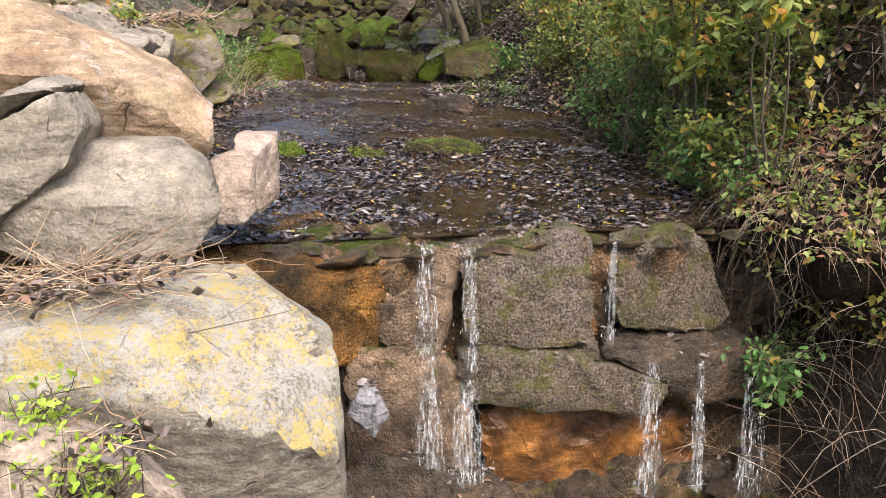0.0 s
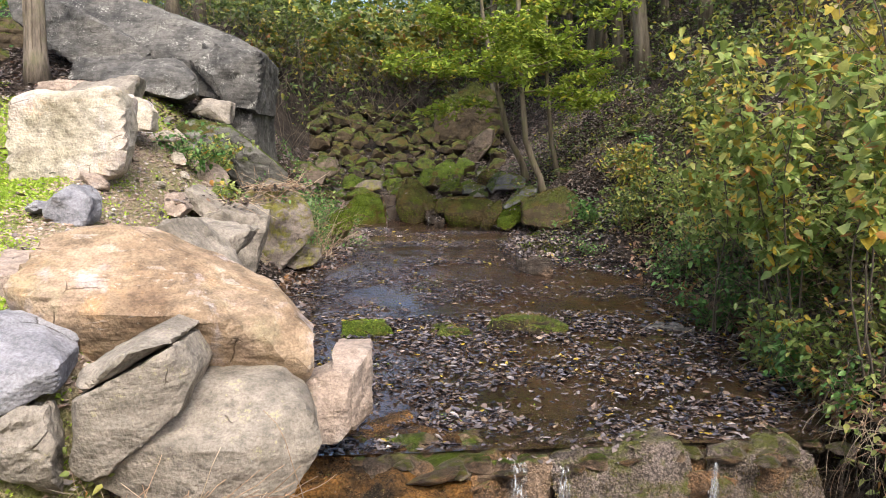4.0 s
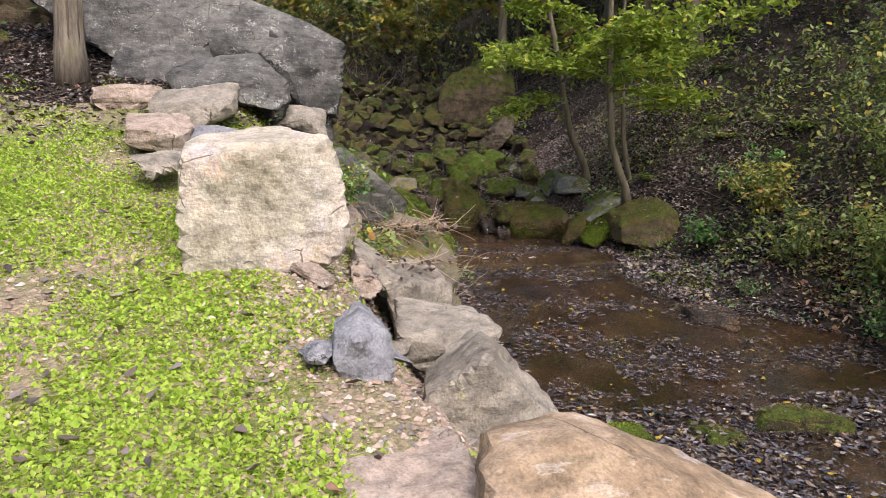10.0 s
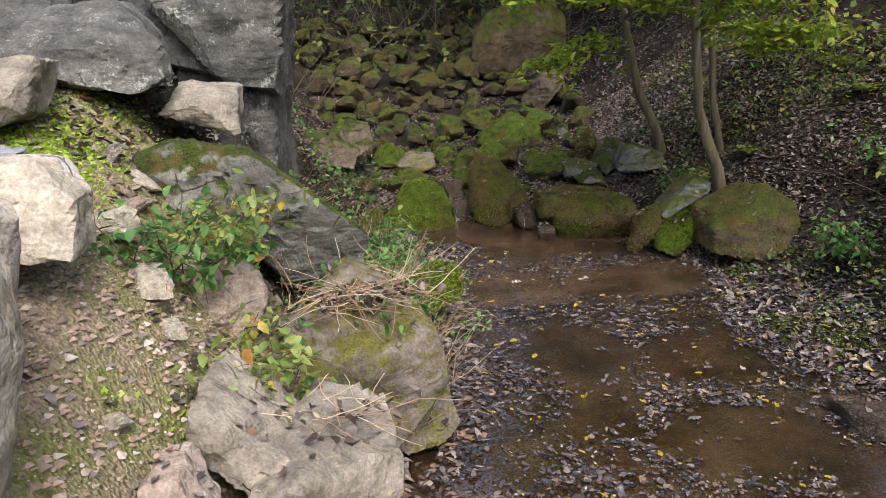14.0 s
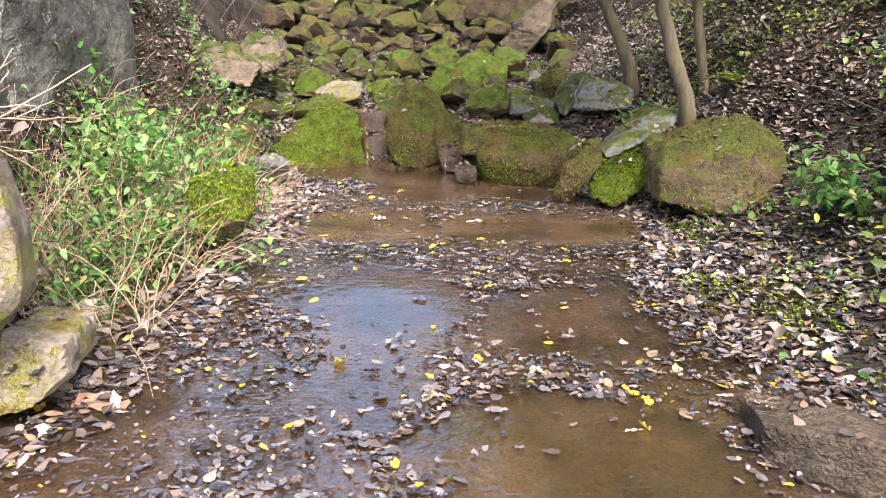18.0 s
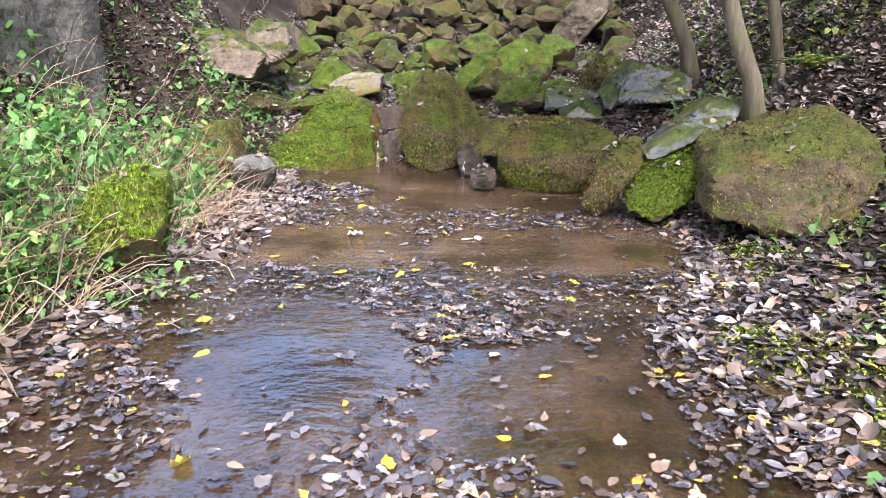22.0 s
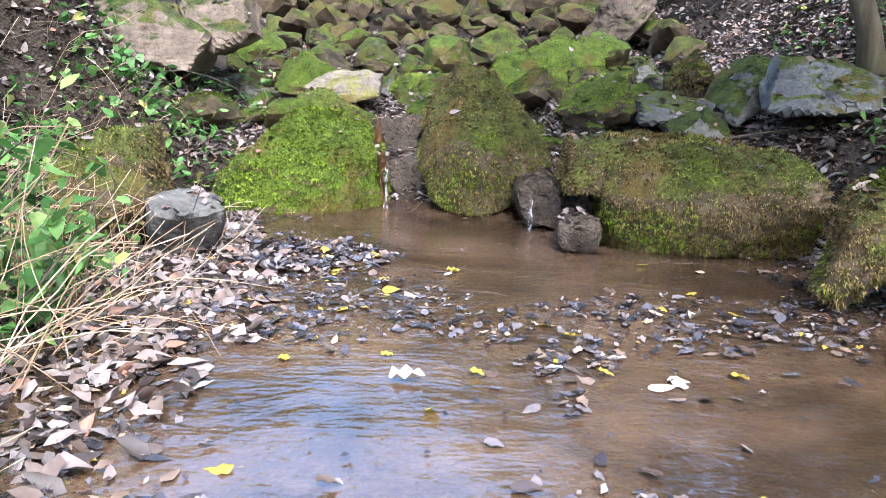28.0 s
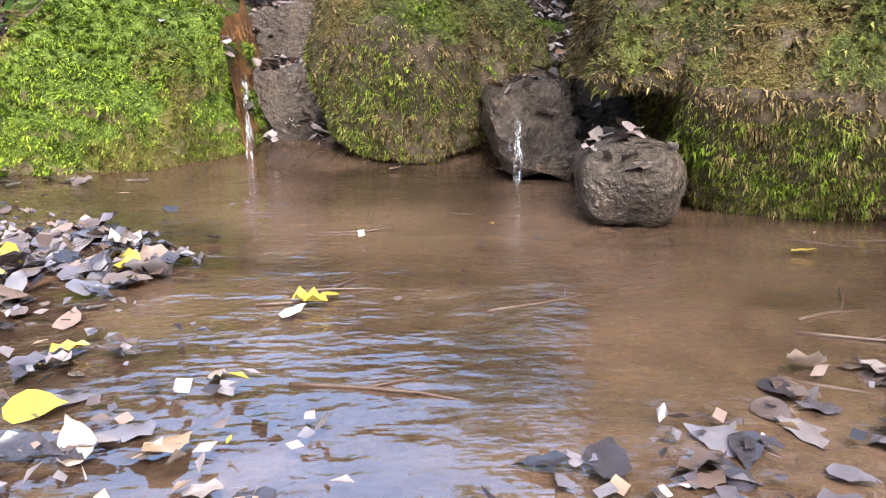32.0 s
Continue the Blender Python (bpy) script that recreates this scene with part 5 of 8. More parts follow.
hewn("rock_slab", (-3.47, 8.93, 2.45), [[(-0.64, -0.08, 0.94), (-0.33, 0.07, 1.16), (0.64, 0.12, 1.12), (0.53, 0.12, 0.00), (0.01, -0.08, 0.15), (-0.35, -0.15, 0.76)]], 2.40, STONE_DARK, 84, "weathered grey slate end of the rock wall", category='rock slab', crisp=450)
hewn("rock_slab", (-3.45, 10.4, 0.5), [[(0.40, -1.25, 0.0), (0.40, -1.25, 3.05), (0.38, 1.30, 0.0), (0.38, 1.30, 2.6), (-0.50, -1.20, 0.0), (-0.50, -1.20, 3.30), (-0.50, 1.30, 0.0), (-0.50, 1.30, 2.8)]], 0.10, STONE_DARK, 142, "upright end face of the weathered rock wall", category="rock slab", crisp=300, wear=1.2)
hewn("boulder", (2.07, 13.59, 0.70), [[(-0.26, -0.04, 0.14), (0.11, 0.21, 0.54), (0.26, 0.16, 0.51), (0.12, -0.04, 0.15), (-0.16, -0.19, 0.00), (-0.03, -0.09, 0.30)]], 0.50, STONE_HALF, 85, "slanting slab with a green mossy back", crisp=360)
rock("stone", 2.43, 13.54, 0.64, -37, [(-0.22, 0.03), (-0.15, 0.41), (0.04, 0.56), (0.22, 0.38), (0.16, 0.00)], 0.5, STONE_BLUE, 86, "blue-grey slab propped on the slope", category='stone', facets=3, ridge=(0.64, -0.16, 0.6, 0.07))
rock("boulder", 1.79, 14.28, 0.77, -21, [(-0.20, 0.01), (-0.13, 0.42), (0.03, 0.53), (0.20, 0.33), (0.17, 0.00)], 0.5, STONE_MOSSY, 87, "mossy pointed stone above the pool", facets=3, ridge=(0.63, 0.14, 0.42, 0.1))


# ---- moss tufts on the greenest stones ----
def moss_mesh(ob, n, seed, size=(0.008, 0.02), low=-0.3, material=None, share=1.0):
    """A pelt of short moss leaves over the parts of a boulder that face up and out."""
    rng = np.random.default_rng(seed)
    me = ob.data
    me.calc_loop_triangles()
    tri = np.empty(len(me.loop_triangles) * 3, np.int32)
    me.loop_triangles.foreach_get("vertices", tri)
    co = np.empty(len(me.vertices) * 3)
    me.vertices.foreach_get("co", co)
    p = co.reshape(-1, 3)[tri.reshape(-1, 3)]
    nrm = np.cross(p[:, 1] - p[:, 0], p[:, 2] - p[:, 0])
    area = np.linalg.norm(nrm, axis=1) + 1e-12
    nz = nrm[:, 2] / area
    c = p.mean(1)
    w = area * (nz > low) * (0.6 + 0.5 * np.clip(wobble(c[:, 0] + c[:, 2], c[:, 1] + 1.7 * c[:, 2], 7.0, 1.0, seed) + 0.5, 0, 1))
    rel = (c[:, 2] - c[:, 2].min()) / np.ptp(c[:, 2]) + 0.12 * wobble(c[:, 0], c[:, 1] + c[:, 2], 6.0, 1.0)
    w = w * np.where(rel < share, 1.0, 0.04)
    pick = rng.choice(len(p), n, p=w / w.sum())
    u, v = rng.random((2, n))
    flip = u + v > 1
    u[flip], v[flip] = 1 - u[flip], 1 - v[flip]
    q = p[pick]
    at = q[:, 0] + u[:, None] * (q[:, 1] - q[:, 0]) + v[:, None] * (q[:, 2] - q[:, 0])
    d = nrm[pick] / area[pick][:, None]
    head = np.arctan2(d[:, 1], d[:, 0]) + rng.normal(0, 0.6, n)
    pitch = np.arctan2(d[:, 2] - 0.7, np.hypot(d[:, 0], d[:, 1])) + rng.normal(0, 0.3, n)
    f = np.clip(0.5 + 0.8 * wobble(at[:, 0] + 0.6 * at[:, 2], at[:, 1] + at[:, 2], 62.0, 1.0, seed) * wobble(at[:, 0] - at[:, 2], at[:, 1] + 0.5 * at[:, 0], 37.0, 1.4, seed + 1), 0, 1)
    return leaf_mesh("moss", at + (0.012 * f - 0.007)[:, None] * d, rng.uniform(size[0], size[1], n) * (0.45 + 0.95 * f), material or MOSS, rng, 0.3, 0.5, heading=head, lift=pitch, shape=SPIKE, faces=SPIKE_FACES)


def moss_on(ob, n, seed, size=(0.008, 0.02), low=-0.3, material=None, label="thick green moss", share=1.0):
    tagged(part("moss", moss_mesh(ob, n, seed, size, low, material, share), ob, label), kind="stuff")



# ---- loose rubble on the slope behind the pool ----
def rubble():
    """Mossy stones tumbled down the gully above the pool, each one a stone of its own."""
    rng = np.random.default_rng(41)
    taken = [(o.location.x, o.location.y, 0.45) for o in bpy.data.objects if o.name.startswith(("boulder", "stone"))]
    kinds = [STONE_MOSSY, STONE_MOSSY, STONE_BROWN, STONE_GREEN, STONE_HALF, STONE_GREEN]
    tags = ["moss-covered stone tumbled in the gully", "dark mossy stone in the rubble slope", "brown stone with thin moss in the gully", "bright green mossy stone in the gully", "grey stone with moss on one side", "bright green mossy stone in the gully"]
    shapes = []
    for i in range(12):
        k = i % 6
        shapes.append((block("stone", kinds[k], 200 + i), tags[k]))
    tufts = {}
    for me, tag in shapes:
        ob = new("stone", me)
        tufts[me.name] = moss_mesh(ob, 3000, 77, (0.016, 0.04), 0.0)
        bpy.data.objects.remove(ob)
    made, far = 0, []
    for _ in range(3200):
        y = 13.5 + 13 * rng.random() ** 1.5
        x = rng.uniform(left_edge(y) - 0.6, right_edge(y) + 0.2)
        s = rng.uniform(0.25, 0.72) * (1 + 0.035 * (y - 13)) * (1.0 if made < 160 else 0.6)
        if any((x - a) ** 2 + (y - b) ** 2 < (0.42 * s + 0.36 * r) ** 2 for a, b, r in taken):
            continue
        taken.append((x, y, s))
        me, tag = shapes[int(rng.integers(12))]
        m = Matrix.LocRotScale((x, y, float(land(x, y)) - 0.02 * s), Euler((rng.normal(0, 0.3), rng.normal(0, 0.35), rng.uniform(-0.9, 0.9))), (s * 1.15, s, s * 0.9))
        made += 1
        if y > 18.5:
            far.append((me, m))
        else:
            ob = new("stone", me)
            ob.matrix_basis = m
            tagged(ob, tag, "stone", "rubble in the gully")
            if me.materials[0] in (STONE_MOSSY, STONE_GREEN, STONE_BROWN) and y < 16.5:
                tagged(part("moss", tufts[me.name], ob, "cushion of green moss"), kind="stuff")
        if made >= 330:
            break
    bm = bmesh.new()
    for me, m in far:
        n = len(bm.verts)
        bm.from_mesh(me)
        bm.verts.ensure_lookup_table()
        bmesh.ops.transform(bm, matrix=m, verts=bm.verts[n:])
    whole = bpy.data.meshes.new("rubble")
    bm.to_mesh(whole)
    bm.free()
    whole.materials.append(STONE_BROWN)
    whole.polygons.foreach_set("material_index", [0] * len(whole.polygons))
    tagged(new("rubble", whole), "mossy rubble high up the gully", "rubble", kind="stuff")


rubble()


def bank_stones():
    """Stones of the left bank between the great boulders."""
    rng = np.random.default_rng(43)
    big = [(o.location.x, o.location.y + 0.2) for o in bpy.data.objects if o.name.startswith("boulder")]
    shapes = []
    for i, (m, tag) in enumerate([(STONE_GREY, "grey broken stone on the bank"), (STONE_PINK, "pinkish broken stone on the bank"), (STONE_BLUE, "small blue-grey slate piece on the bank"), (STONE_BUFF, "pale chip of stone on the bank")]):
        shapes.append((block("stone", m, 240 + i, flat=0.6), tag))
    for _ in range(120):
        y = rng.uniform(-1.2, 8.5)
        x = left_edge(y) - rng.uniform(0.25, 2.3)
        s = rng.uniform(0.1, 0.3) + 0.22 * rng.random() ** 3
        me, tag = shapes[int(rng.integers(4))]
        if any((x - a) ** 2 + (y - b) ** 2 < 0.55 ** 2 for a, b in big):
            continue
        ob = new("stone", me)
        ob.matrix_basis = Matrix.LocRotScale((x, y, float(land(x, y)) - 0.12 * s), Euler((rng.normal(0, 0.25), rng.normal(0, 0.2), rng.uniform(-3, 3))), (s * 1.2, s, s * 0.8))
        tagged(ob, tag, "stone", "broken stones on the bank")


bank_stones()


# ---- fallen leaves ----
def lying(x, y):
    return np.maximum(land(x, y), np.where((x > left_edge(y) - 0.5) & (x < right_edge(y) + 0.5) & (y < 13.2), water_level(y), -9))


def openness(x, y):
    """How free of leaves the water is, from 0 to 1."""
    hole = np.full(np.shape(x), -1.0)
    x, y = x + 0.2 * wobble(x, y, 4.3, 1.0, 0.5) + 0.08 * wobble(x, y, 13, 1.0, 1.5), y + 0.16 * wobble(x, y, 5.1, 1.0, 2.5) + 0.08 * wobble(x, y, 15, 1.0, 3.5)
    for cx, cy, rx, ry in ((0.3, 12.0, 1.3, 1.0), (-0.3, 12.6, 1.1, 0.4), (1.05, 11.3, 0.4, 0.22), (1.15, 9.65, 1.05, 0.48), (0.8, 10.05, 0.5, 0.4), (-0.25, 7.7, 0.5, 1.2), (0.9, 7.6, 0.45, 0.6), (0.7, 6.3, 0.65, 0.45), (-0.4, 9.75, 0.6, 0.7), (1.6, 5.7, 0.7, 0.3), (0.4, 4.35, 0.7, 0.22), (2.2, 4.4, 0.9, 0.35), (0.9, 1.7, 0.7, 0.25), (2.2, 3.0, 0.6, 0.2), (2.5, 5.6, 0.9, 0.4), (-0.5, 5.0, 0.5, 0.4), (0.6, 1.35, 0.6, 0.2), (2.6, 1.6, 0.5, 0.2)):
        hole = np.maximum(hole, 1 - ((x - cx) / rx) ** 2 - ((y - cy) / ry) ** 2)
    return smooth_step(-0.12, 0.22, hole) * np.where(y > 11.0, 1.0, 0.93)


def open_water(x, y):
    return openness(x, y) > 0.5


def litter(name, n, area, size, material, seed, label, keep, tilt=0.3, up=0.012, fine=False, plain=False):
    rng = np.random.default_rng(seed)
    x = rng.uniform(area[0], area[1], n)
    y = rng.uniform(area[2], area[3], n)
    ok = keep(x, y, rng)
    x, y = x[ok], y[ok]
    z = lying(x, y) + up + rng.uniform(0, 0.012, len(x))
    me = leaf_mesh(name, np.c_[x, y, z], rng.uniform(size[0], size[1], len(x)), material, rng, tilt, **(dict(shape=LEAF_FINE, faces=LEAF_FINE_FACES, curl=0.75) if fine else dict(shape=DIAMOND, faces=DIAMOND_FACES) if plain else {}))
    return tagged(new(name, me), label, "leaves", kind="stuff")


def in_stream(x, y, rng):
    patch = wobble(x, y, 3.1, 1.0, 0.7) + 0.6 * wobble(x, y, 8.3, 1.0, 1.9)
    return (x > left_edge(y) - 0.1) & (x < right_edge(y) + 0.25) & (rng.random(len(x)) > openness(x, y)) & (rng.random(len(x)) < 0.55 + 0.5 * patch)


litter("fallen_leaves", 21000, (-2.2, 3.8, 0.5, 4.1), (0.045, 0.105), WET_LITTER, 47, "wet dark leaves matted above the fall", in_stream, 0.16, 0.006)
litter("fallen_leaves", 17000, (-2.2, 3.8, 4.1, 8.2), (0.035, 0.09), WET_LITTER, 51, "wet dark and pale leaves matted on the stream", in_stream, 0.13, 0.006, fine=True)
litter("fallen_leaves", 30000, (-2.2, 3.8, 0.5, 12.6), (0.012, 0.034), WET_LITTER, 49, "dark crumbled leaf scraps on the stream", lambda x, y, r: (x > left_edge(y) - 0.1) & (x < right_edge(y) + 0.25) & (~open_water(x, y) | (r.random(len(x)) < 0.025)), 0.35, plain=True)
litter("fallen_leaves", 8500, (-2.0, 2.2, 8.0, 12.9), (0.03, 0.09), WET_LITTER, 50, "wet leaves drifted round the pool", in_stream, 0.13, 0.006, fine=True)
litter("fallen_leaves", 420, (-1.35, -0.5, 11.3, 12.05), (0.05, 0.11), WET_LITTER, 48, "raft of wet leaves at the pool's edge", lambda x, y, r: ((x + 1.05) / 0.5) ** 2 + ((y - 11.7) / 0.38) ** 2 + 0.3 * wobble(x, y, 9, 1.0) < 1, 0.3, fine=True)
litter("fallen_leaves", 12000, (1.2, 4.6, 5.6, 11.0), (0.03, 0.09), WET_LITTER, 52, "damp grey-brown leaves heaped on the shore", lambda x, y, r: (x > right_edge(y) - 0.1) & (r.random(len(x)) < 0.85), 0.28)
litter("fallen_leaves", 24000, (1.5, 11, 7.0, 26), (0.06, 0.12), LITTER, 53, "brown leaf litter on the wooded slope", lambda x, y, r: (x > right_edge(y)) & (r.random(len(x)) < 0.8), 0.45)
litter("fallen_leaves", 22000, (1.6, 5.6, 10.2, 17), (0.04, 0.09), LITTER, 59, "brown leaf litter under the young trees", lambda x, y, r: (x > right_edge(y) - 0.1) & (r.random(len(x)) < 0.9), 0.5)
litter("fallen_leaves", 9000, (-2.2, 2.4, 12.9, 15.5), (0.035, 0.075), LITTER, 518, "pale leaves drifted between the boulders behind the pool", lambda x, y, r: y > 13.2 - 0.8 * (x > 0.5), 0.4, 0.05)
litter("fallen_leaves", 13000, (-3.5, 3.0, 12.4, 20), (0.04, 0.09), LITTER, 54, "leaves caught between the mossy stones", lambda x, y, r: (y > 13.2 - 0.6 * (x > 0.7)) & (wobble(x, y, 2.2, 1.0) > -0.5), 0.5)
litter("fallen_leaves", 20000, (-9.5, -2, 5, 13), (0.05, 0.1), LITTER, 55, "brown leaf litter under the rock wall", lambda x, y, r: (x < left_edge(y) - 0.2) & (r.random(len(x)) < smooth_step(5.2, 7.6, y + 0.5 * wobble(x, y, 1.3, 1.0))), 0.35)
litter("fallen_leaves", 9000, (-4.2, -1.2, 9.2, 15), (0.04, 0.09), LITTER, 58, "brown leaves on the slope above the pool", lambda x, y, r: (x < left_edge(y) + 0.2), 0.5)
litter("fallen_leaves", 15000, (3.2, 8.5, -3.5, 7.5), (0.05, 0.1), TAN_LEAF, 60, "brown leaves caught on the steep bank", lambda x, y, r: (x > right_edge(y) - 0.05) & (land(x, y) > -0.35), 0.6)
litter("fallen_leaves", 1500, (-10, -1.2, -3, 6), (0.05, 0.1), LITTER, 56, "scattered tan leaves on the grassy bank", lambda x, y, r: (x < left_edge(y) - 0.2) & (r.random(len(x)) < 0.5), 0.3, 0.03)
litter("fallen_leaves", 3800, (-3.2, -0.8, 3.6, 12.0), (0.06, 0.12), LITTER, 57, "large brown leaves along the water's edge", lambda x, y, r: (x < left_edge(y) + 0.3) & (r.random(len(x)) < 0.7), 0.35)


def floating_leaves():
    """Yellow and pale leaves that stand out singly on the water."""
    rng = np.random.default_rng(61)
    pale = island_material("pale_leaf", [(0, (0.34, 0.29, 0.23)), (0.4, (0.28, 0.22, 0.18)), (0.7, (0.38, 0.35, 0.31))], 0.45)
    for i in range(120):
        y = 3 + 8.6 * rng.random() ** 0.8
        x = rng.uniform(left_edge(y) + 0.1, right_edge(y) + 0.1)
        if bool(open_water(np.array([x]), np.array([y]))[0]) and rng.random() < 0.93:
            continue
        yellow = rng.random() < 0.5
        me = leaf_mesh("leaf", [(0, 0, 0.02)], rng.uniform(0.05, 0.095), YELLOW_LEAF if yellow else pale, rng, 0.25, 1.0, curl=0.9, shape=LEAF_FINE, faces=LEAF_FINE_FACES)
        ob = new("leaf", me)
        ob.matrix_basis = pose(x, y, float(lying(x, y)), 0, 0, rng.uniform(0, 360))
        tagged(ob, "bright yellow fallen leaf on wet litter" if yellow else "curled pale grey fallen leaf on the water", "leaf", "single leaves on the stream")


floating_leaves()


LONE_LEAVES = {"Y": (YELLOW_LEAF, "yellow fallen leaf floating on brown water"), "T": (TAN_LEAF, "curled tan leaf lying on wet litter"), "O": (TAN_LEAF, "small orange-brown leaf on the leaf raft")}


def lone_leaves():
    """The large leaves that stand out one by one on the pool and on the run below it."""
    rng = np.random.default_rng(541)
    pale = island_material("pale_underside", [(0, (0.5, 0.48, 0.43)), (0.5, (0.42, 0.38, 0.33))], 0.4)
    dark = island_material("black_wet_leaf", [(0, (0.045, 0.04, 0.045)), (0.5, (0.07, 0.058, 0.055))], 0.2, 0.7)
    kinds = dict(LONE_LEAVES, P=(pale, "large pale leaf with its underside up"), D=(dark, "dark wet leaf floating on brown water"))
    for x, y, k, size in ((-0.22, 11.42, "Y", 0.07), (-0.24, 11.37, "P", 0.06), (-0.19, 11.46, "Y", 0.05), (-0.71, 11.83, "P", 0.11), (-0.49, 11.68, "D", 0.06), (0.82, 11.70, "Y", 0.06), (0.93, 11.43, "D", 0.07), (1.10, 11.58, "T", 0.08), (0.76, 11.09, "P", 0.07), (0.91, 11.15, "Y", 0.07), (0.94, 11.10, "D", 0.07), (-1.11, 11.18, "P", 0.11), (-1.05, 11.15, "P", 0.10), (-0.96, 11.34, "P", 0.07), (-0.52, 11.90, "D", 0.05), (-0.12, 12.95, "T", 0.05), (-0.97, 12.53, "T", 0.04), (-0.83, 11.47, "O", 0.05), (-1.26, 11.65, "Y", 0.07), (-0.80, 11.32, "Y", 0.06), (-0.38, 10.00, "P", 0.12), (0.45, 9.99, "P", 0.11), (0.52, 10.04, "P", 0.12), (-1.02, 9.90, "P", 0.10), (-0.15, 10.06, "Y", 0.07), (-0.30, 9.78, "Y", 0.07), (-0.46, 10.20, "Y", 0.05), (0.80, 10.77, "P", 0.09), (0.30, 10.28, "P", 0.07), (0.10, 10.61, "P", 0.06), (-0.75, 10.35, "Y", 0.05), (-1.04, 11.07, "P", 0.08), (-1.35, 10.83, "Y", 0.07), (-0.81, 8.16, "Y", 0.10), (-0.44, 6.99, "Y", 0.10), (0.32, 7.83, "Y", 0.05), (0.64, 7.89, "T", 0.10), (0.57, 6.91, "T", 0.10), (1.32, 6.98, "T", 0.10), (1.11, 7.27, "P", 0.09), (0.05, 7.44, "Y", 0.06), (0.68, 7.24, "Y", 0.07), (1.06, 6.63, "Y", 0.09), (-1.20, 7.20, "T", 0.10)):
        ob = new("leaf", leaf_mesh("leaf", [(0, 0, 0.012)], size, kinds[k][0], rng, 0.15, 1.1, curl=1.1, shape=LEAF_FINE, faces=LEAF_FINE_FACES))
        ob.matrix_basis = pose(x, y, float(lying(x, y)), 0, 0, rng.uniform(0, 360))
        tagged(ob, kinds[k][1], "leaf", "single leaves on the stream")


lone_leaves()


def sunken_twigs():
    """Thin black twigs lying just under the pool's surface."""
    rng = np.random.default_rng(542)
    for i in range(16):
        x, y = rng.uniform(-0.7, 1.2), rng.uniform(10.9, 12.3)
        a = rng.uniform(-0.6, 0.6)
        main = stem(rng, (0, 0, 0), (math.cos(a), math.sin(a), 0), rng.uniform(0.15, 0.4), 0.004, 0.002, 0.25, 7)
        side = stem(rng, main[3][:3], (math.cos(a + 0.8), math.sin(a + 0.8), 0), rng.uniform(0.06, 0.16), 0.0025, 0.0015, 0.2, 4)
        flat = [[(p[0], p[1], 0.2 * p[2], p[3]) for p in line] for line in (main, side)]
        ob = new("twig", tube_mesh("twig", flat, SUNKEN, 5))
        ob.location = (x, y, 0.001)
        tagged(ob, "thin dark twig awash in the pool", "twig", "sunken twigs in the pool")


SUNKEN = Nodes("sodden_wood", 0.4).colour((0.06, 0.038, 0.026)).mat
sunken_twigs()


# ---- the grassy bank ----
def ground_cover():
    rng = np.random.default_rng(71)
    n = 350000
    x, y = rng.uniform(-10.5, -1.8, n), rng.uniform(-2.6, 8.2, n)
    patch = wobble(x, y, 1.5, 1.0, 0.3) + 0.7 * wobble(x, y, 4.1, 1.0, 1.2) + 0.4 * wobble(x, y, 11, 1.0, 2.0)
    off = left_edge(y) - 1.2 - x
    lush = 0.5 + 0.25 * smooth_step(2.0, -0.5, y) + 0.62 * patch + 0.35 * smooth_step(0.3, 1.6, off) - 0.9 * smooth_step(5.6, 8.0, y + 0.4 * wobble(x, y, 1.2, 1.0))
    near_rubble = smooth_step(1.3, 0.6, off) * smooth_step(-0.6, 0.6, y)
    ok = (off > 0) & (rng.random(n) < lush - 0.8 * near_rubble)
    x, y = x[ok], y[ok]
    z = land(x, y)
    me = leaf_mesh("ground_cover", np.c_[x, y, z], rng.uniform(0.02, 0.044, len(x)), MEADOW, rng, 0.4, 1.15, lift=0.45, shape=DIAMOND, faces=DIAMOND_FACES)
    tagged(new("ground_cover", me), "bright green low plants over the bank", "plants", kind="stuff")


ground_cover()


def gravel():
    rng = np.random.default_rng(73)
    n = 60000
    x, y = rng.uniform(-6.5, -1.2, n), rng.uniform(-2.2, 6.0, n)
    off = left_edge(y) - x
    patch = wobble(x, y, 1.5, 1.0, 0.3) + 0.7 * wobble(x, y, 4.1, 1.0, 1.2)
    ok = (off > 0.5) & (rng.random(n) < 0.1 - 0.2 * patch + 0.95 * smooth_step(2.9, 2.0, off) * smooth_step(-2.0, 0.2, y))
    x, y = x[ok], y[ok]
    k = len(x)
    z = land(x, y)
    s = 0.006 + 0.026 * rng.random(k) ** 3
    base = np.array([(1, 0, 0), (0, 1, 0), (-1, 0, 0), (0, -1, 0), (0.2, 0.1, 0.6), (0, 0, -0.6)], float)
    v = base[None] * s[:, None, None] * rng.uniform(0.7, 1.4, (k, 6, 3))
    a = rng.uniform(0, 6.28, k)[:, None]
    v = np.stack([v[..., 0] * np.cos(a) - v[..., 1] * np.sin(a), v[..., 0] * np.sin(a) + v[..., 1] * np.cos(a), v[..., 2]], -1) + np.c_[x, y, z][:, None]
    f = np.array([(0, 1, 4), (1, 2, 4), (2, 3, 4), (3, 0, 4), (1, 0, 5), (2, 1, 5), (3, 2, 5), (0, 3, 5)])
    f = (f[None] + (np.arange(k) * 6)[:, None, None]).reshape(-1, 3)
    tagged(new("gravel", mesh_of("gravel", v.reshape(-1, 3).tolist(), f.tolist(), GRAVEL, False)), "pinkish and white gravel between the boulders", "gravel", kind="stuff")


gravel()


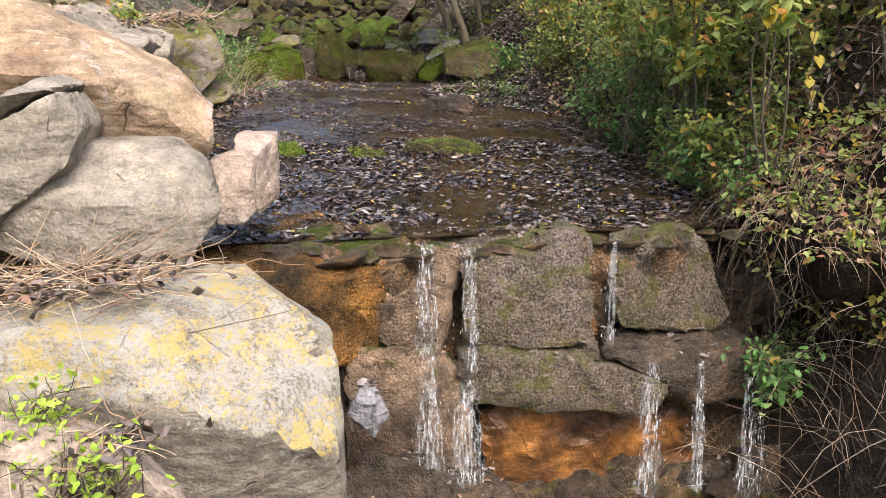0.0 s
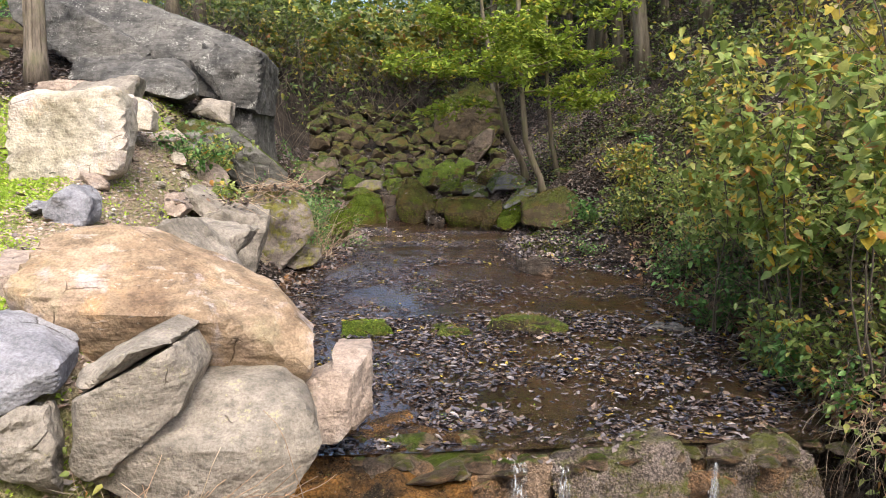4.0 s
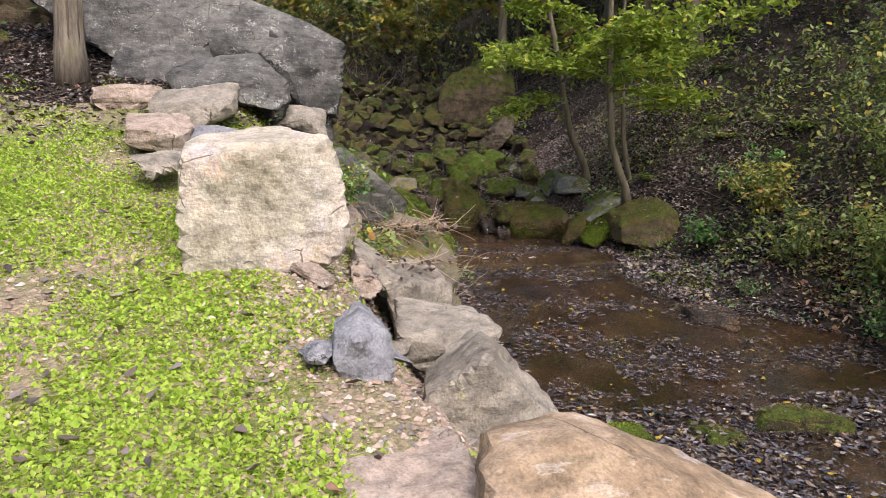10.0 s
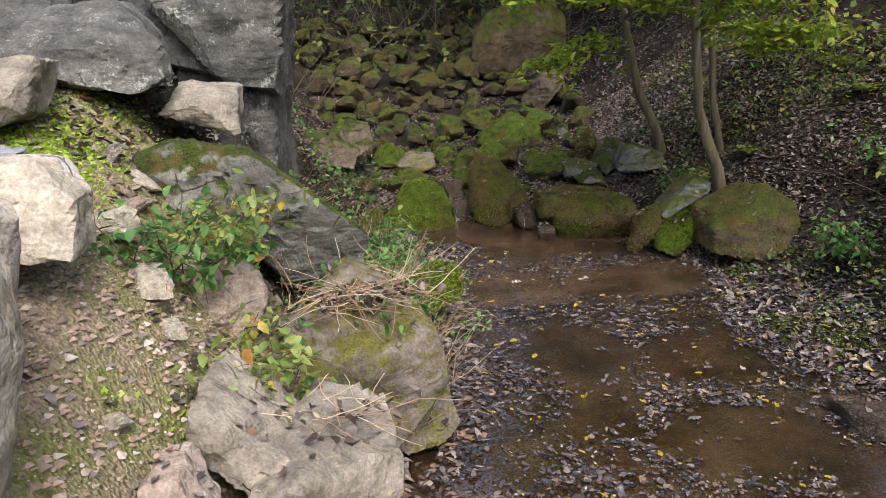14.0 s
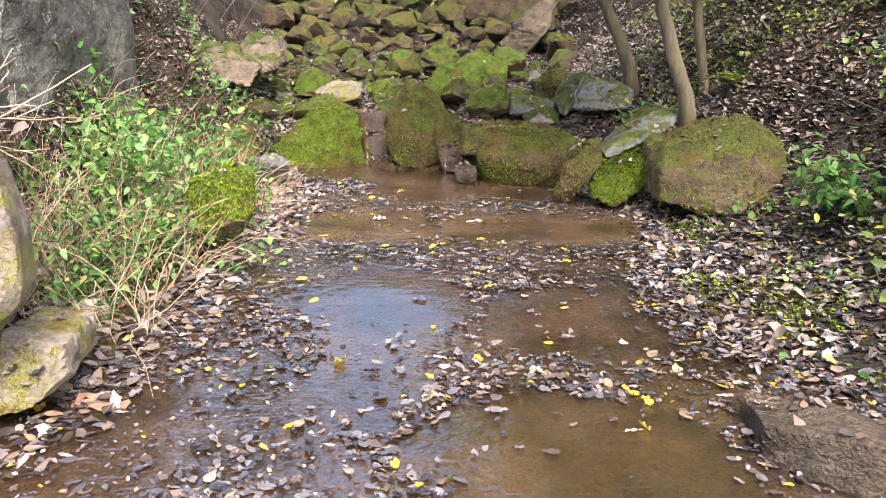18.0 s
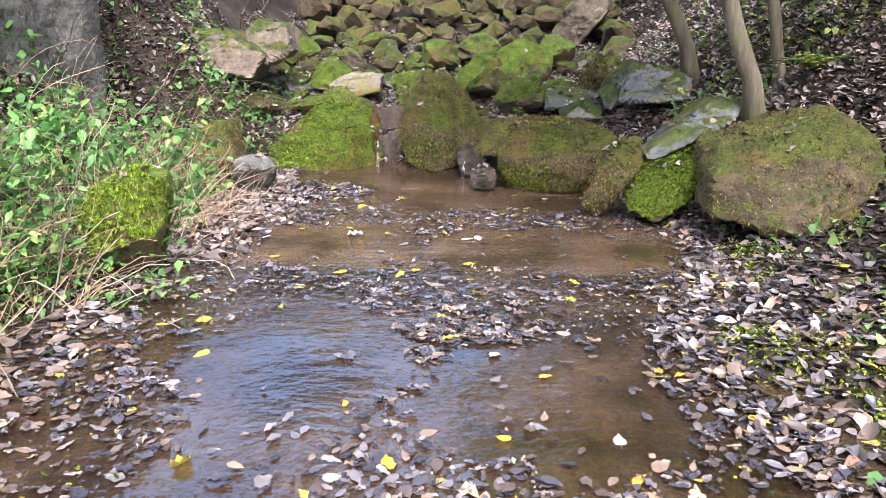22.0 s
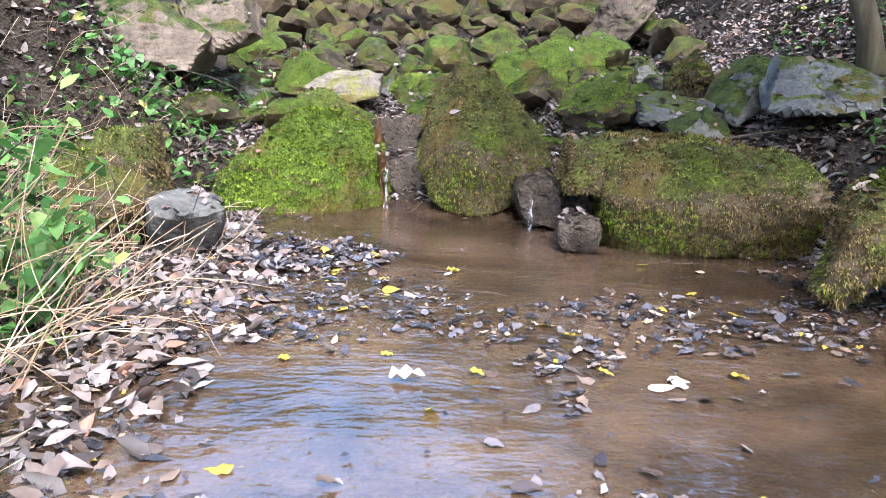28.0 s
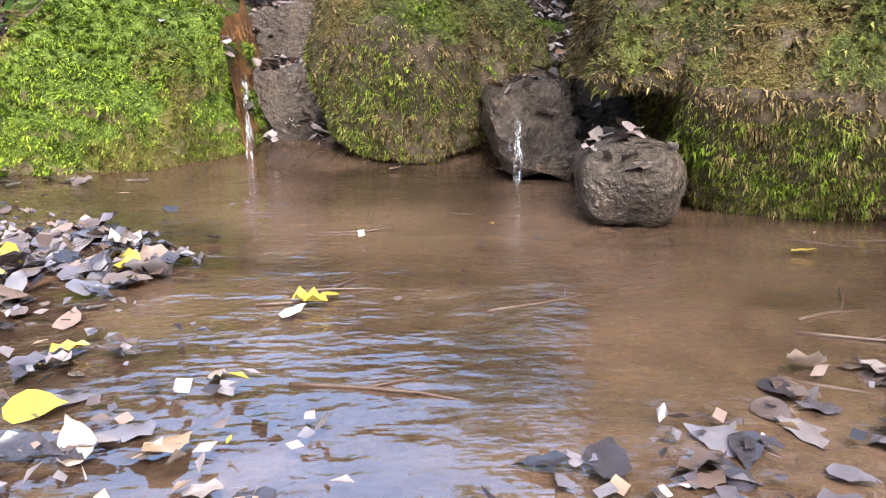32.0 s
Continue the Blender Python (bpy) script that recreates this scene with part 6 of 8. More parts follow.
for o in [o for o in bpy.data.objects if o.type == "MESH" and "label" in o]:
    if o.name.startswith(("boulder", "stone")) and "rubble" not in o.get("group", ""):
        m = o.data.materials[0]
        if m == STONE_GREEN:
            moss_on(o, 130000 if 12.4 < o.location.y < 13.6 else 45000 if 8 < o.location.y < 12 else 9000, len(o.data.vertices), size=(0.009, 0.026))
        elif m in (STONE_BROWN, STONE_MOSSY) and o.location.y < 14.5 and o.location.x > -4:
            moss_on(o, 100000 if 11.8 < o.location.y < 13.6 and abs(o.location.x) < 2.2 else 20000 if o.name.startswith("boulder") else 4000, len(o.data.vertices), size=(0.009, 0.026), low=-0.8, material=MOSS_BROWN, label="thin brown and olive moss")
            if 11.8 < o.location.y < 13.6 and abs(o.location.x) < 2.2:
                moss_on(o, 40000, 5 + len(o.data.vertices), size=(0.007, 0.018), low=-0.9, label="green moss towards the water", share=0.42)


def leaves_on_stones():
    """Single layer of leaves caught on the tops of the boulders round the pool and on the fall."""
    rng = np.random.default_rng(66)
    at = []
    for o in bpy.data.objects:
        if o.type != "MESH" or not o.name.startswith(("boulder", "stone", "fall_rock", "brink_stone", "ledge")):
            continue
        x, y = o.location.x, o.location.y
        if not (-3.2 < x < 4 and (-0.6 < y < 17)) or (x < -0.7 and y < 4):
            continue
        n = 40 if o.name.startswith(("fall_rock", "ledge")) else 16 if y < 14.2 else 5
        tops = [p for p in o.data.polygons if p.normal.z > 0.62]
        if not tops:
            continue
        for p in rng.choice(len(tops), min(n, len(tops)), replace=False):
            at.append(tuple(o.matrix_basis @ tops[p].center + Vector((0, 0, 0.012))))
    me = leaf_mesh("fallen_leaves", at, rng.uniform(0.045, 0.09, len(at)), LITTER, rng, 0.35, shape=LEAF_FINE, faces=LEAF_FINE_FACES, curl=0.75)
    tagged(new("fallen_leaves", me), "curled brown leaves caught on the boulders", "leaves", kind="stuff")


leaves_on_stones()


def fall_crag():
    """The wet rock face behind the fall: strata broken into steps, with an uneven brink."""
    nx, ns = 250, 190
    xs = np.linspace(-1.0, 3.7, nx)
    prof = np.array([(1.25, -0.78), (0.85, -0.7), (0.6, -0.685), (0.5, -0.74), (0.44, -1.0), (0.5, -1.5), (0.48, -1.58), (0.46, -1.66), (0.44, -2.0), (0.4, -2.4), (0.2, -2.7), (-0.9, -3.2)])
    d = np.r_[0, np.cumsum(np.hypot(*np.diff(prof, axis=0).T))]
    verts = []
    for i in range(ns):
        s = d[-1] * i / (ns - 1)
        y, z = np.interp(s, d, prof[:, 0]), np.interp(s, d, prof[:, 1])
        for x in xs:
            q = Vector((x * 1.3, s * 2.2, 3.7))
            c = noise.voronoi(q * 1.6)
            cell = noise.cell(c[1][0] * 7.3)
            gap = min((c[0][1] - c[0][0]) * 4.0, 1.0)
            face = smooth_step(0.45, 0.75, s)
            out = face * (0.07 * cell * gap - 0.03 + 0.05 * noise.fractal(q * 1.3, 1.0, 2.0, 4) - 0.05 * (1 - gap)) + 0.012 * noise.fractal(q * 9, 0.8, 2.0, 4)
            brink = 0.12 * math.sin(3.1 * x + 0.6) + 0.06 * math.sin(7.7 * x)
            shelf = -0.25 * float(smooth_step(0.4, -0.6, x)) * float(smooth_step(0.55, 1.0, s))
            verts.append((x, y - float(out) + shelf - brink * float(smooth_step(2.2, 0.8, s)), z + 0.6 * (0.02 * noise.fractal(q * 6, 0.8, 2.0, 3)) - 0.1 * (1 - gap) * float(face) - 0.035 * float(smooth_step(0.0, 0.5, s)) * (noise.noise(q * 2.5) > 0.1)))
    idx = np.arange(nx * ns).reshape(ns, nx)
    quads = np.stack([idx[:-1, :-1], idx[1:, :-1], idx[1:, 1:], idx[:-1, 1:]], -1).reshape(-1, 4)
    tagged(new("rock_face", mesh_of("rock_face", verts, quads.tolist(), STONE_CRAG)), "wet gritty rust-stained rock face of the little fall", "rock face", kind="structure")


fall_crag()


def brink_stones():
    """Flat stones set along the brink, some of them breaking the water."""
    rng = np.random.default_rng(48)
    shapes = []
    for i, (m, tag) in enumerate([(STONE_GRIT, "gritty flat stone on the brink of the fall"), (STONE_CRAG, "wet brown flat stone on the brink of the fall"), (STONE_IRON, "rust-brown wet stone on the brink of the fall")]):
        shapes.append((block("brink_stone", m, 280 + i, flat=0.6), tag))
    for i in range(30):
        x = -0.75 + 4.0 * (i + rng.uniform(-0.4, 0.4)) / 29
        y = 0.5 + rng.uniform(-0.12, 0.22) - 0.12 * math.sin(3.1 * x + 0.6)
        s = rng.uniform(0.14, 0.4)
        me, tag = shapes[int(rng.integers(3))]
        ob = new("brink_stone", me)
        ob.matrix_basis = Matrix.LocRotScale((x, y, -0.72 - rng.uniform(0.34, 0.42) * s), Euler((rng.normal(0, 0.12), rng.normal(0, 0.12), rng.uniform(-0.6, 0.6))), (s * 1.3, s * 0.9, s * rng.uniform(0.6, 0.9)))
        tagged(ob, tag, "stone", "stones along the brink")


brink_stones()
hewn("ledge", (-0.52, 0.42, -1.68), [[(0.06, 1.01, 1.01), (0.86, 0.39, 1.01), (-0.47, 0.45, 1.01), (-0.77, -0.22, 0.87), (-0.34, -0.36, 0.74), (0.19, -0.34, 0.75), (0.68, -0.16, 0.80), (-0.31, -0.28, 0.42), (0.22, -0.26, 0.10), (0.67, -0.10, 0.00), (-0.80, -0.12, 0.47)]], 0.20, STONE_SHELF, 143, "wet orange-stained rock ledge at the brink of the fall", category="ledge", crisp=120, wear=1.5)
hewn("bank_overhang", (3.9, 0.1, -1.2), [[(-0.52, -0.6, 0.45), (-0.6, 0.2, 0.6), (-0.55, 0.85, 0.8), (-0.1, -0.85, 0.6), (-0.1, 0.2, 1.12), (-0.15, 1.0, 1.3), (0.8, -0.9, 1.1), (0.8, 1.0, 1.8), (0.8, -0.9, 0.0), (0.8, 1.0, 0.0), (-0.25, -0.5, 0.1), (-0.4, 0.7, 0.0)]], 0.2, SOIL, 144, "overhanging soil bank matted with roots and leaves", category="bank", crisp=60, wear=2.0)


def dress(ob, leaves, stems, seed):
    """Leaves, herbs and trailing dry stems on the open sides of a bank."""
    rng = np.random.default_rng(seed)
    faces = [p for p in ob.data.polygons if p.normal.z > -0.05]
    area = np.array([p.area for p in faces])
    spot = lambda n, out: np.array([tuple(ob.matrix_basis @ (faces[i].center + faces[i].normal * rng.uniform(0.005, out))) for i in rng.choice(len(faces), n, p=area / area.sum())])
    tagged(new("fallen_leaves", leaf_mesh("fallen_leaves", spot(leaves, 0.05), rng.uniform(0.05, 0.1, leaves), TAN_LEAF, rng, 0.6)), "brown leaves matted on the overhanging bank", "leaves", kind="stuff")
    tagged(new("ivy", leaf_mesh("ivy", spot(leaves, 0.2), rng.uniform(0.04, 0.085, leaves), SPRAY, rng, 0.5, 1.2, lift=-0.4)), "light green ivy leaves on the overhanging bank", "undergrowth", kind="stuff")
    lines = [stem(rng, tuple(p), (rng.normal(-0.5, 0.4), rng.normal(-0.5, 0.4), rng.uniform(-0.2, 0.6)), rng.uniform(0.3, 0.9), 0.0035, 0.001, 0.4, 7, 1.6) for p in spot(stems, 0.03)]
    tagged(new("vine_tangle", tube_mesh("vine_tangle", lines, DRY, 3)), "dry vines trailing from the overhanging bank", "vines", kind="stuff")


def fall_rubble():
    rng = np.random.default_rng(47)
    shapes = []
    for i, (m, tag) in enumerate([(STONE_WET, "dark wet stone below the fall"), (STONE_IRON, "rust-brown wet stone below the fall"), (STONE_WET, "black wet stone in the fall"), (STONE_CRAG, "brown gritty stone in the fall")]):
        shapes.append((block("stone", m, 260 + i, flat=0.6), tag))
    for i in range(70):
        x, y = rng.uniform(-0.2, 3.5), rng.uniform(-1.9, 0.0)
        s = rng.uniform(0.08, 0.34)
        me, tag = shapes[int(rng.integers(4))]
        ob = new("stone", me)
        ob.matrix_basis = Matrix.LocRotScale((x, y, float(max(land(x, y), water_level(y) - 0.1)) - 0.1 * s), Euler((rng.normal(0, 0.25), rng.normal(0, 0.2), rng.uniform(-3, 3))), (s * 1.3, s, s * 0.7))
        tagged(ob, tag, "stone", "stones below the fall")


fall_rubble()
for o in [o for o in bpy.data.objects if o.name.startswith(("fall_rock", "ledge")) and o.data.materials[0] in (STONE_GRIT, STONE_SHELF)]:
    moss_on(o, 13000 if o.name.startswith("fall") else 5000, 60 + len(o.data.vertices), (0.008, 0.02), -0.6, MOSS_BROWN, "wet green and brown moss", 0.8)


# ---- the little waterfall ----
def foam_material():
    m = Nodes("white_water", 0.15, 0.6)
    clear = m.add("ShaderNodeBsdfTransparent", Color=(1, 1, 1, 1))
    m.b.inputs["Base Color"].default_value = (0.72, 0.76, 0.8, 1)
    streak = m.math("ADD", m.math("MULTIPLY", m.noise(75, 3, 0.6, (1, 1, 0.07)), 0.6), m.math("MULTIPLY", m.noise(30, 4, 0.7, (1, 1, 0.35)), 0.4))
    mx = m.add("ShaderNodeMixShader", Fac=m.ramp(streak, [(0.5, 0.0), (0.64, 0.5)]))
    m.t.links.new(clear.outputs[0], mx.inputs[1])
    m.t.links.new(m.b.outputs[0], mx.inputs[2])
    m.t.links.new(mx.outputs[0], m.t.nodes["Material Output"].inputs["Surface"])
    return m.mat


FOAM = foam_material()


def waterfall(x, y, z0, z1, width, n, seed, out=0.12):
    """Veils of falling water, torn into streaks, that spread as they drop, with drops flung off them."""
    rng = np.random.default_rng(seed)
    top = new("waterfall")
    top.location = (x, y, z1)
    tagged(top, "thin white streaks of falling stream water", "waterfall")
    h = z0 - z1
    for k in range(3 if width > 0.03 else 1):
        a, spread, back = rng.normal(0, width * 0.4), width * rng.uniform(0.5, 1.1), rng.uniform(0, 0.05)
        nu, nv = 9, 22
        v = []
        for j in range(nv):
            t = j / (nv - 1)
            w = spread * (0.35 + 0.9 * t) * (1 + 0.2 * math.sin(5 * t + k))
            for i in range(nu):
                u = i / (nu - 1) * 2 - 1
                v.append((a + u * w + 0.012 * math.sin(9 * t + i + k), -out * t ** 0.6 - back - 0.03 * (1 - u * u) + rng.normal(0, 0.004), h * (1 - t * (1 - 0.08 * abs(u)))))
        f = [(j * nu + i, j * nu + i + 1, (j + 1) * nu + i + 1, (j + 1) * nu + i) for j in range(nv - 1) for i in range(nu - 1)]
        part("veil", mesh_of("veil", v, f, FOAM), top)
    drops = []
    for _ in range(n):
        t = rng.random() ** 0.6
        p = (rng.normal(0, width * (0.5 + 0.9 * t)), -out * t - rng.random() * 0.1, h * (1 - t) + rng.normal(0, 0.02))
        drops.append([(p[0], p[1], p[2] + 0.012, 0.0008), (p[0], p[1], p[2], 0.0018), (p[0], p[1], p[2] - 0.014, 0.0008)])
    part("spray", tube_mesh("spray", drops, WHITE, 4), top)["kind"] = "stuff"
    return top


WHITE = Nodes("spray_drops", 0.1, 0.6).colour((0.8, 0.83, 0.86)).mat
waterfall(0.5, 0.3, -0.68, -1.55, 0.07, 26, 1)
waterfall(0.5, -0.02, -1.45, -2.85, 0.15, 46, 2)
waterfall(0.83, 0.26, -0.7, -1.7, 0.055, 22, 3)
waterfall(0.8, -0.08, -1.65, -2.85, 0.14, 30, 9)
waterfall(1.95, 0.18, -0.68, -1.5, 0.04, 14, 4, 0.05)
waterfall(2.3, -0.02, -1.58, -2.75, 0.09, 22, 5)
waterfall(2.62, -0.05, -1.62, -2.7, 0.08, 16, 6)
waterfall(3.1, -0.05, -1.75, -2.85, 0.1, 16, 10)
waterfall(-0.7, 13.2, 0.36, 0.0, 0.01, 2, 7, 0.03)
waterfall(0.3, 12.62, 0.26, 0.0, 0.012, 2, 8, 0.03)


# ---- trees, shrubs and undergrowth ----
def tree(name, line, limbs, leaves, size, material, seed, label, spread=0.5, coarse=False):
    """A trunk along a line of (x, y, z, radius), limbs given as (height share, reach vector), leaves in sprays along the limbs."""
    rng = np.random.default_rng(seed)
    top = new(name)
    top.location = line[0][:3]
    tagged(top, label, "tree")
    o = np.array(line[0][:3])
    loc = [(p[0] - o[0], p[1] - o[1], p[2] - o[2], p[3]) for p in line]
    fine = []
    for a, b in zip(loc, loc[1:]):
        for i in range(5):
            t = i / 5
            fine.append(tuple(a[k] + (b[k] - a[k]) * t + (rng.normal(0, 0.006) if k < 2 else 0) for k in range(4)))
    fine.append(loc[-1])
    fine[0] = (*fine[0][:2], fine[0][2] - 0.25, fine[0][3] * 1.35)
    part("trunk", tube_mesh("trunk", [fine], BARK, 10), top)
    pts = []
    for share, reach in limbs:
        p = fine[min(int(share * (len(fine) - 1)), len(fine) - 1)]
        reach = np.array(reach, float)
        ln = stem(rng, p[:3], reach, np.linalg.norm(reach), max(p[3] * 0.45, 0.012), 0.004, 0.2, 8)
        subs = [ln]
        for q in ln[2:]:
            for _ in range(1 if coarse else 3):
                d = reach / np.linalg.norm(reach) + rng.normal(0, 0.6, 3) * (1, 1, 0.45)
                s = stem(rng, q[:3], d, rng.uniform(0.3, 0.7) * spread * 1.6, 0.006, 0.002, 0.3, 5, 0.15)
                subs.append(s)
                pts += [np.array(w[:3]) for w in s[1:]]
        part("limb", tube_mesh("limb", subs, BARK, 3 if coarse else 5), top)
        pts += [np.array(w[:3]) for w in ln[3:]]
    if leaves and pts:
        at = np.array(pts)[rng.integers(0, len(pts), leaves)] + rng.normal(0, 0.09, (leaves, 3)) * (1, 1, 0.55)
        part("crown", leaf_mesh("crown", at, rng.uniform(size[0], size[1], leaves), material, rng, 0.5, 1.0, **(dict(shape=DIAMOND, faces=DIAMOND_FACES) if coarse else {})), top, "loose sprays of leaves")["kind"] = "stuff"
    return top


tree("tree", [(2.72, 13.1, 1.22, 0.082), (2.26, 13.05, 2.1, 0.07), (2.0, 13.0, 3.2, 0.06), (1.69, 13.0, 4.65, 0.05), (1.5, 12.9, 6.5, 0.03)],
     [(0.4, (-1.8, -1.6, 0.2)), (0.5, (1.2, -1.4, 0.5)), (0.55, (-1.5, -2.3, 0.3)), (0.62, (0.3, -2.2, 0.4)), (0.72, (-1.4, -1.0, 0.5)), (0.8, (1.5, -0.8, 0.4)), (0.92, (-0.5, 1, 0.6)), (0.5, (-1.2, -4.2, 0.5)), (0.56, (0.2, -4.4, 0.5)), (0.62, (-2.2, -3.4, 0.6))], 4200, (0.08, 0.15), CANOPY, 81, "slender leaning tree with thin yellow-green foliage")
tree("tree", [(2.76, 11.1, 0.92, 0.078), (2.36, 11.1, 1.94, 0.066), (2.27, 11.1, 3.2, 0.056), (2.2, 11.0, 4.6, 0.05), (2.1, 10.8, 6.5, 0.03)],
     [(0.45, (1.1, -0.8, 0.2)), (0.5, (-1.6, -0.9, 0.3)), (0.55, (1.8, -0.3, 0.2)), (0.6, (0.2, -1.6, 0.3)), (0.68, (-1.8, -0.4, 0.4)), (0.75, (1.4, -1.2, 0.4)), (0.85, (-0.8, 1.0, 0.5)), (0.48, (-1.0, -3.4, 0.4)), (0.55, (0.9, -3.2, 0.3)), (0.62, (-0.3, -3.8, 0.5))], 4400, (0.08, 0.15), CANOPY, 82, "slim grey-barked tree with yellow-green leaves over the pool")
tree("tree", [(3.37, 12.3, 0.98, 0.06), (3.15, 12.3, 2.04, 0.052), (3.05, 12.3, 3.5, 0.045), (3.0, 12.2, 6.0, 0.02)],
     [(0.5, (0.9, -0.9, 0.3)), (0.6, (1.2, 0.2, 0.3)), (0.7, (-0.5, -1.1, 0.3))], 1900, (0.07, 0.13), CANOPY, 83, "thin young tree beside two larger ones")


def dead_trunk():
    top = new("dead_tree")
    top.location = (-6.38, 8.05, 3.24)
    tagged(top, "bare weathered grey trunk standing on leaf litter", "tree")
    rng = np.random.default_rng(5)
    line = [(0.0, 0, -0.4, 0.23), (0.0, 0, 0.1, 0.19), (0.02, 0, 0.5, 0.165), (0.05, 0, 1.0, 0.155), (0.0, 0, 2.0, 0.145), (0.1, 0, 3.6, 0.12), (0.15, 0.1, 5.0, 0.09)]
    part("trunk", tube_mesh("trunk", [line], POST_WOOD, 14), top)
    for a in range(9):
        t = a * 0.7
        part("bark_strip", tube_mesh("bark_strip", [[(0.165 * math.cos(t), 0.165 * math.sin(t), -0.1, 0.022), (0.155 * math.cos(t) + 0.03, 0.155 * math.sin(t), 0.9, 0.016), (0.14 * math.cos(t + 0.1), 0.14 * math.sin(t + 0.1), 2.4, 0.012)]], POST_WOOD, 5), top)


dead_trunk()


HEART = np.array([(0.35, 0, 0.0), (0, 0, 0.02), (-0.14, 0.2, 0.05), (-0.02, 0.42, 0.08), (0.3, 0.44, 0.06), (0.68, 0.22, 0.02), (1.0, 0, -0.06), (0.68, -0.22, 0.02), (0.3, -0.44, 0.06), (-0.02, -0.42, 0.08), (-0.14, -0.2, 0.05)], float)
HEART_FACES = np.array([(0, i + 1, i + 2) if i < 9 else (0, 10, 1) for i in range(10)])[:, ::-1]


def hanging_vine(line, leaves, seed, label, size=(0.1, 0.15)):
    """A thin vine hanging along a line of points with single heart-shaped leaves."""
    rng = np.random.default_rng(seed)
    top = new("vine")
    top.location = line[0]
    tagged(top, label, "vine")
    pts = [tuple(np.array(p) - line[0]) for p in line]
    fine = [tuple(np.array(a) + (np.array(b) - a) * i / 6 + rng.normal(0, 0.012, 3)) for a, b in zip(pts, pts[1:]) for i in range(6)]
    part("stem", tube_mesh("stem", [[(*p, 0.004) for p in fine]], TWIG, 5), top)
    for _ in range(leaves):
        p = np.array(fine[int(rng.integers(len(fine)))]) + rng.normal(0, 0.07, 3)
        part("leaf", leaf_mesh("leaf", [p], rng.uniform(*size), YELLOW_LEAF, rng, 0.3, 1.0, heading=np.array([rng.normal(-1.6, 0.6)]), lift=-1.1, shape=HEART, faces=HEART_FACES), top, "heart-shaped yellow leaf")


def shrub(x, y, height, spread, stems, leaves, size, material, seed, label, yellow=0, lean=(0, 0), low=0.25, z=None):
    leaves = int(leaves * 1.3)
    rng = np.random.default_rng(seed)
    z = float(land(x, y)) if z is None else z
    top = new("shrub")
    top.location = (x, y, z)
    tagged(top, label, "shrub")
    pts = []
    for _ in range(stems):
        d = np.array((rng.normal(0, spread * 0.55) + lean[0], rng.normal(0, spread * 0.55) + lean[1], 1.0)) * (1, 1, height)
        p = (rng.normal(0, spread * 0.15), rng.normal(0, spread * 0.15), -0.1)
        ln = stem(rng, p, d, np.linalg.norm(d) * rng.uniform(0.7, 1.05), 0.006 + 0.0025 * height, 0.002, 0.3, 9, 0.25)
        subs = [ln]
        for q in ln[2:]:
            for _ in range(2):
                s = stem(rng, q[:3], rng.normal(0, 1, 3) + (0, 0, 0.1), rng.uniform(0.15, 0.5) * max(spread, 0.5), 0.004, 0.0015, 0.35, 4, 0.4)
                subs.append(s)
                pts += [np.array(w[:3]) for w in s]
        part("stem", tube_mesh("stem", subs, TWIG, 4), top)
    pts = np.array([p for p in pts if p[2] > low * height])
    if len(pts):
        at = pts[rng.integers(0, len(pts), leaves)] + rng.normal(0, 0.06, (leaves, 3))
        part("leaves", leaf_mesh("leaves", at, rng.uniform(size[0], size[1], leaves), material, rng, 0.4, 1.25, lift=-0.55), top)["kind"] = "stuff"
        for _ in range(yellow):
            q = pts[rng.integers(0, len(pts))] + rng.normal(0, 0.05, 3)
            part("yellow_leaf", leaf_mesh("yellow_leaf", [q], rng.uniform(0.08, 0.13), YELLOW_LEAF, rng, 0.3, 1.0, heading=np.array([rng.normal(-1.6, 0.5)]), lift=-1.0, shape=HEART, faces=HEART_FACES), top, "heart-shaped yellow leaf")
    return top


AUTUMN_TAG = "straggling shrub turning yellow on the overgrown bank"
GREEN_TAG = "leafy green undergrowth bush on the stream bank"
shrub(3.55, 2.55, 3.4, 0.5, 4, 420, (0.06, 0.11), AUTUMN, 91, AUTUMN_TAG, 14, (0.0, -0.05))
shrub(3.45, 1.75, 3.3, 0.42, 5, 640, (0.08, 0.15), SPRAY, 501, "straggling shrub with large green and yellowing leaves over the stream", 14, (-0.1, -0.12), 0.38)
shrub(3.5, 0.7, 3.0, 0.4, 4, 420, (0.08, 0.14), SPRAY, 502, "straggling shrub with large green leaves above the fall", 6, (-0.16, -0.1), 0.5)
shrub(3.3, 3.2, 2.5, 0.4, 4, 520, (0.07, 0.12), SPRAY, 503, "thin shrub with light green leaves by the stream", 3, (-0.12, -0.1), 0.45)
shrub(3.35, 2.3, 1.0, 0.4, 8, 560, (0.05, 0.09), SPRAY, 521, "light green bramble over the foot of the bank", 3, (-0.05, -0.2), 0.0)
shrub(3.4, 3.5, 1.1, 0.45, 8, 560, (0.05, 0.09), FRESH, 522, "bright green nettles at the foot of the bank", 2, (-0.05, -0.2), 0.0)
shrub(3.5, 1.2, 1.0, 0.4, 8, 560, (0.05, 0.09), SPRAY, 523, "yellowing bramble on the bank beside the fall", 5, (-0.1, -0.2), 0.0)
shrub(3.75, 4.5, 1.2, 0.45, 8, 560, (0.05, 0.09), SPRAY, 524, "light green bramble along the overgrown bank", 2, (-0.1, -0.2), 0.0)
shrub(3.85, 4.9, 3.2, 0.5, 3, 420, (0.06, 0.12), AUTUMN, 92, AUTUMN_TAG, 6)
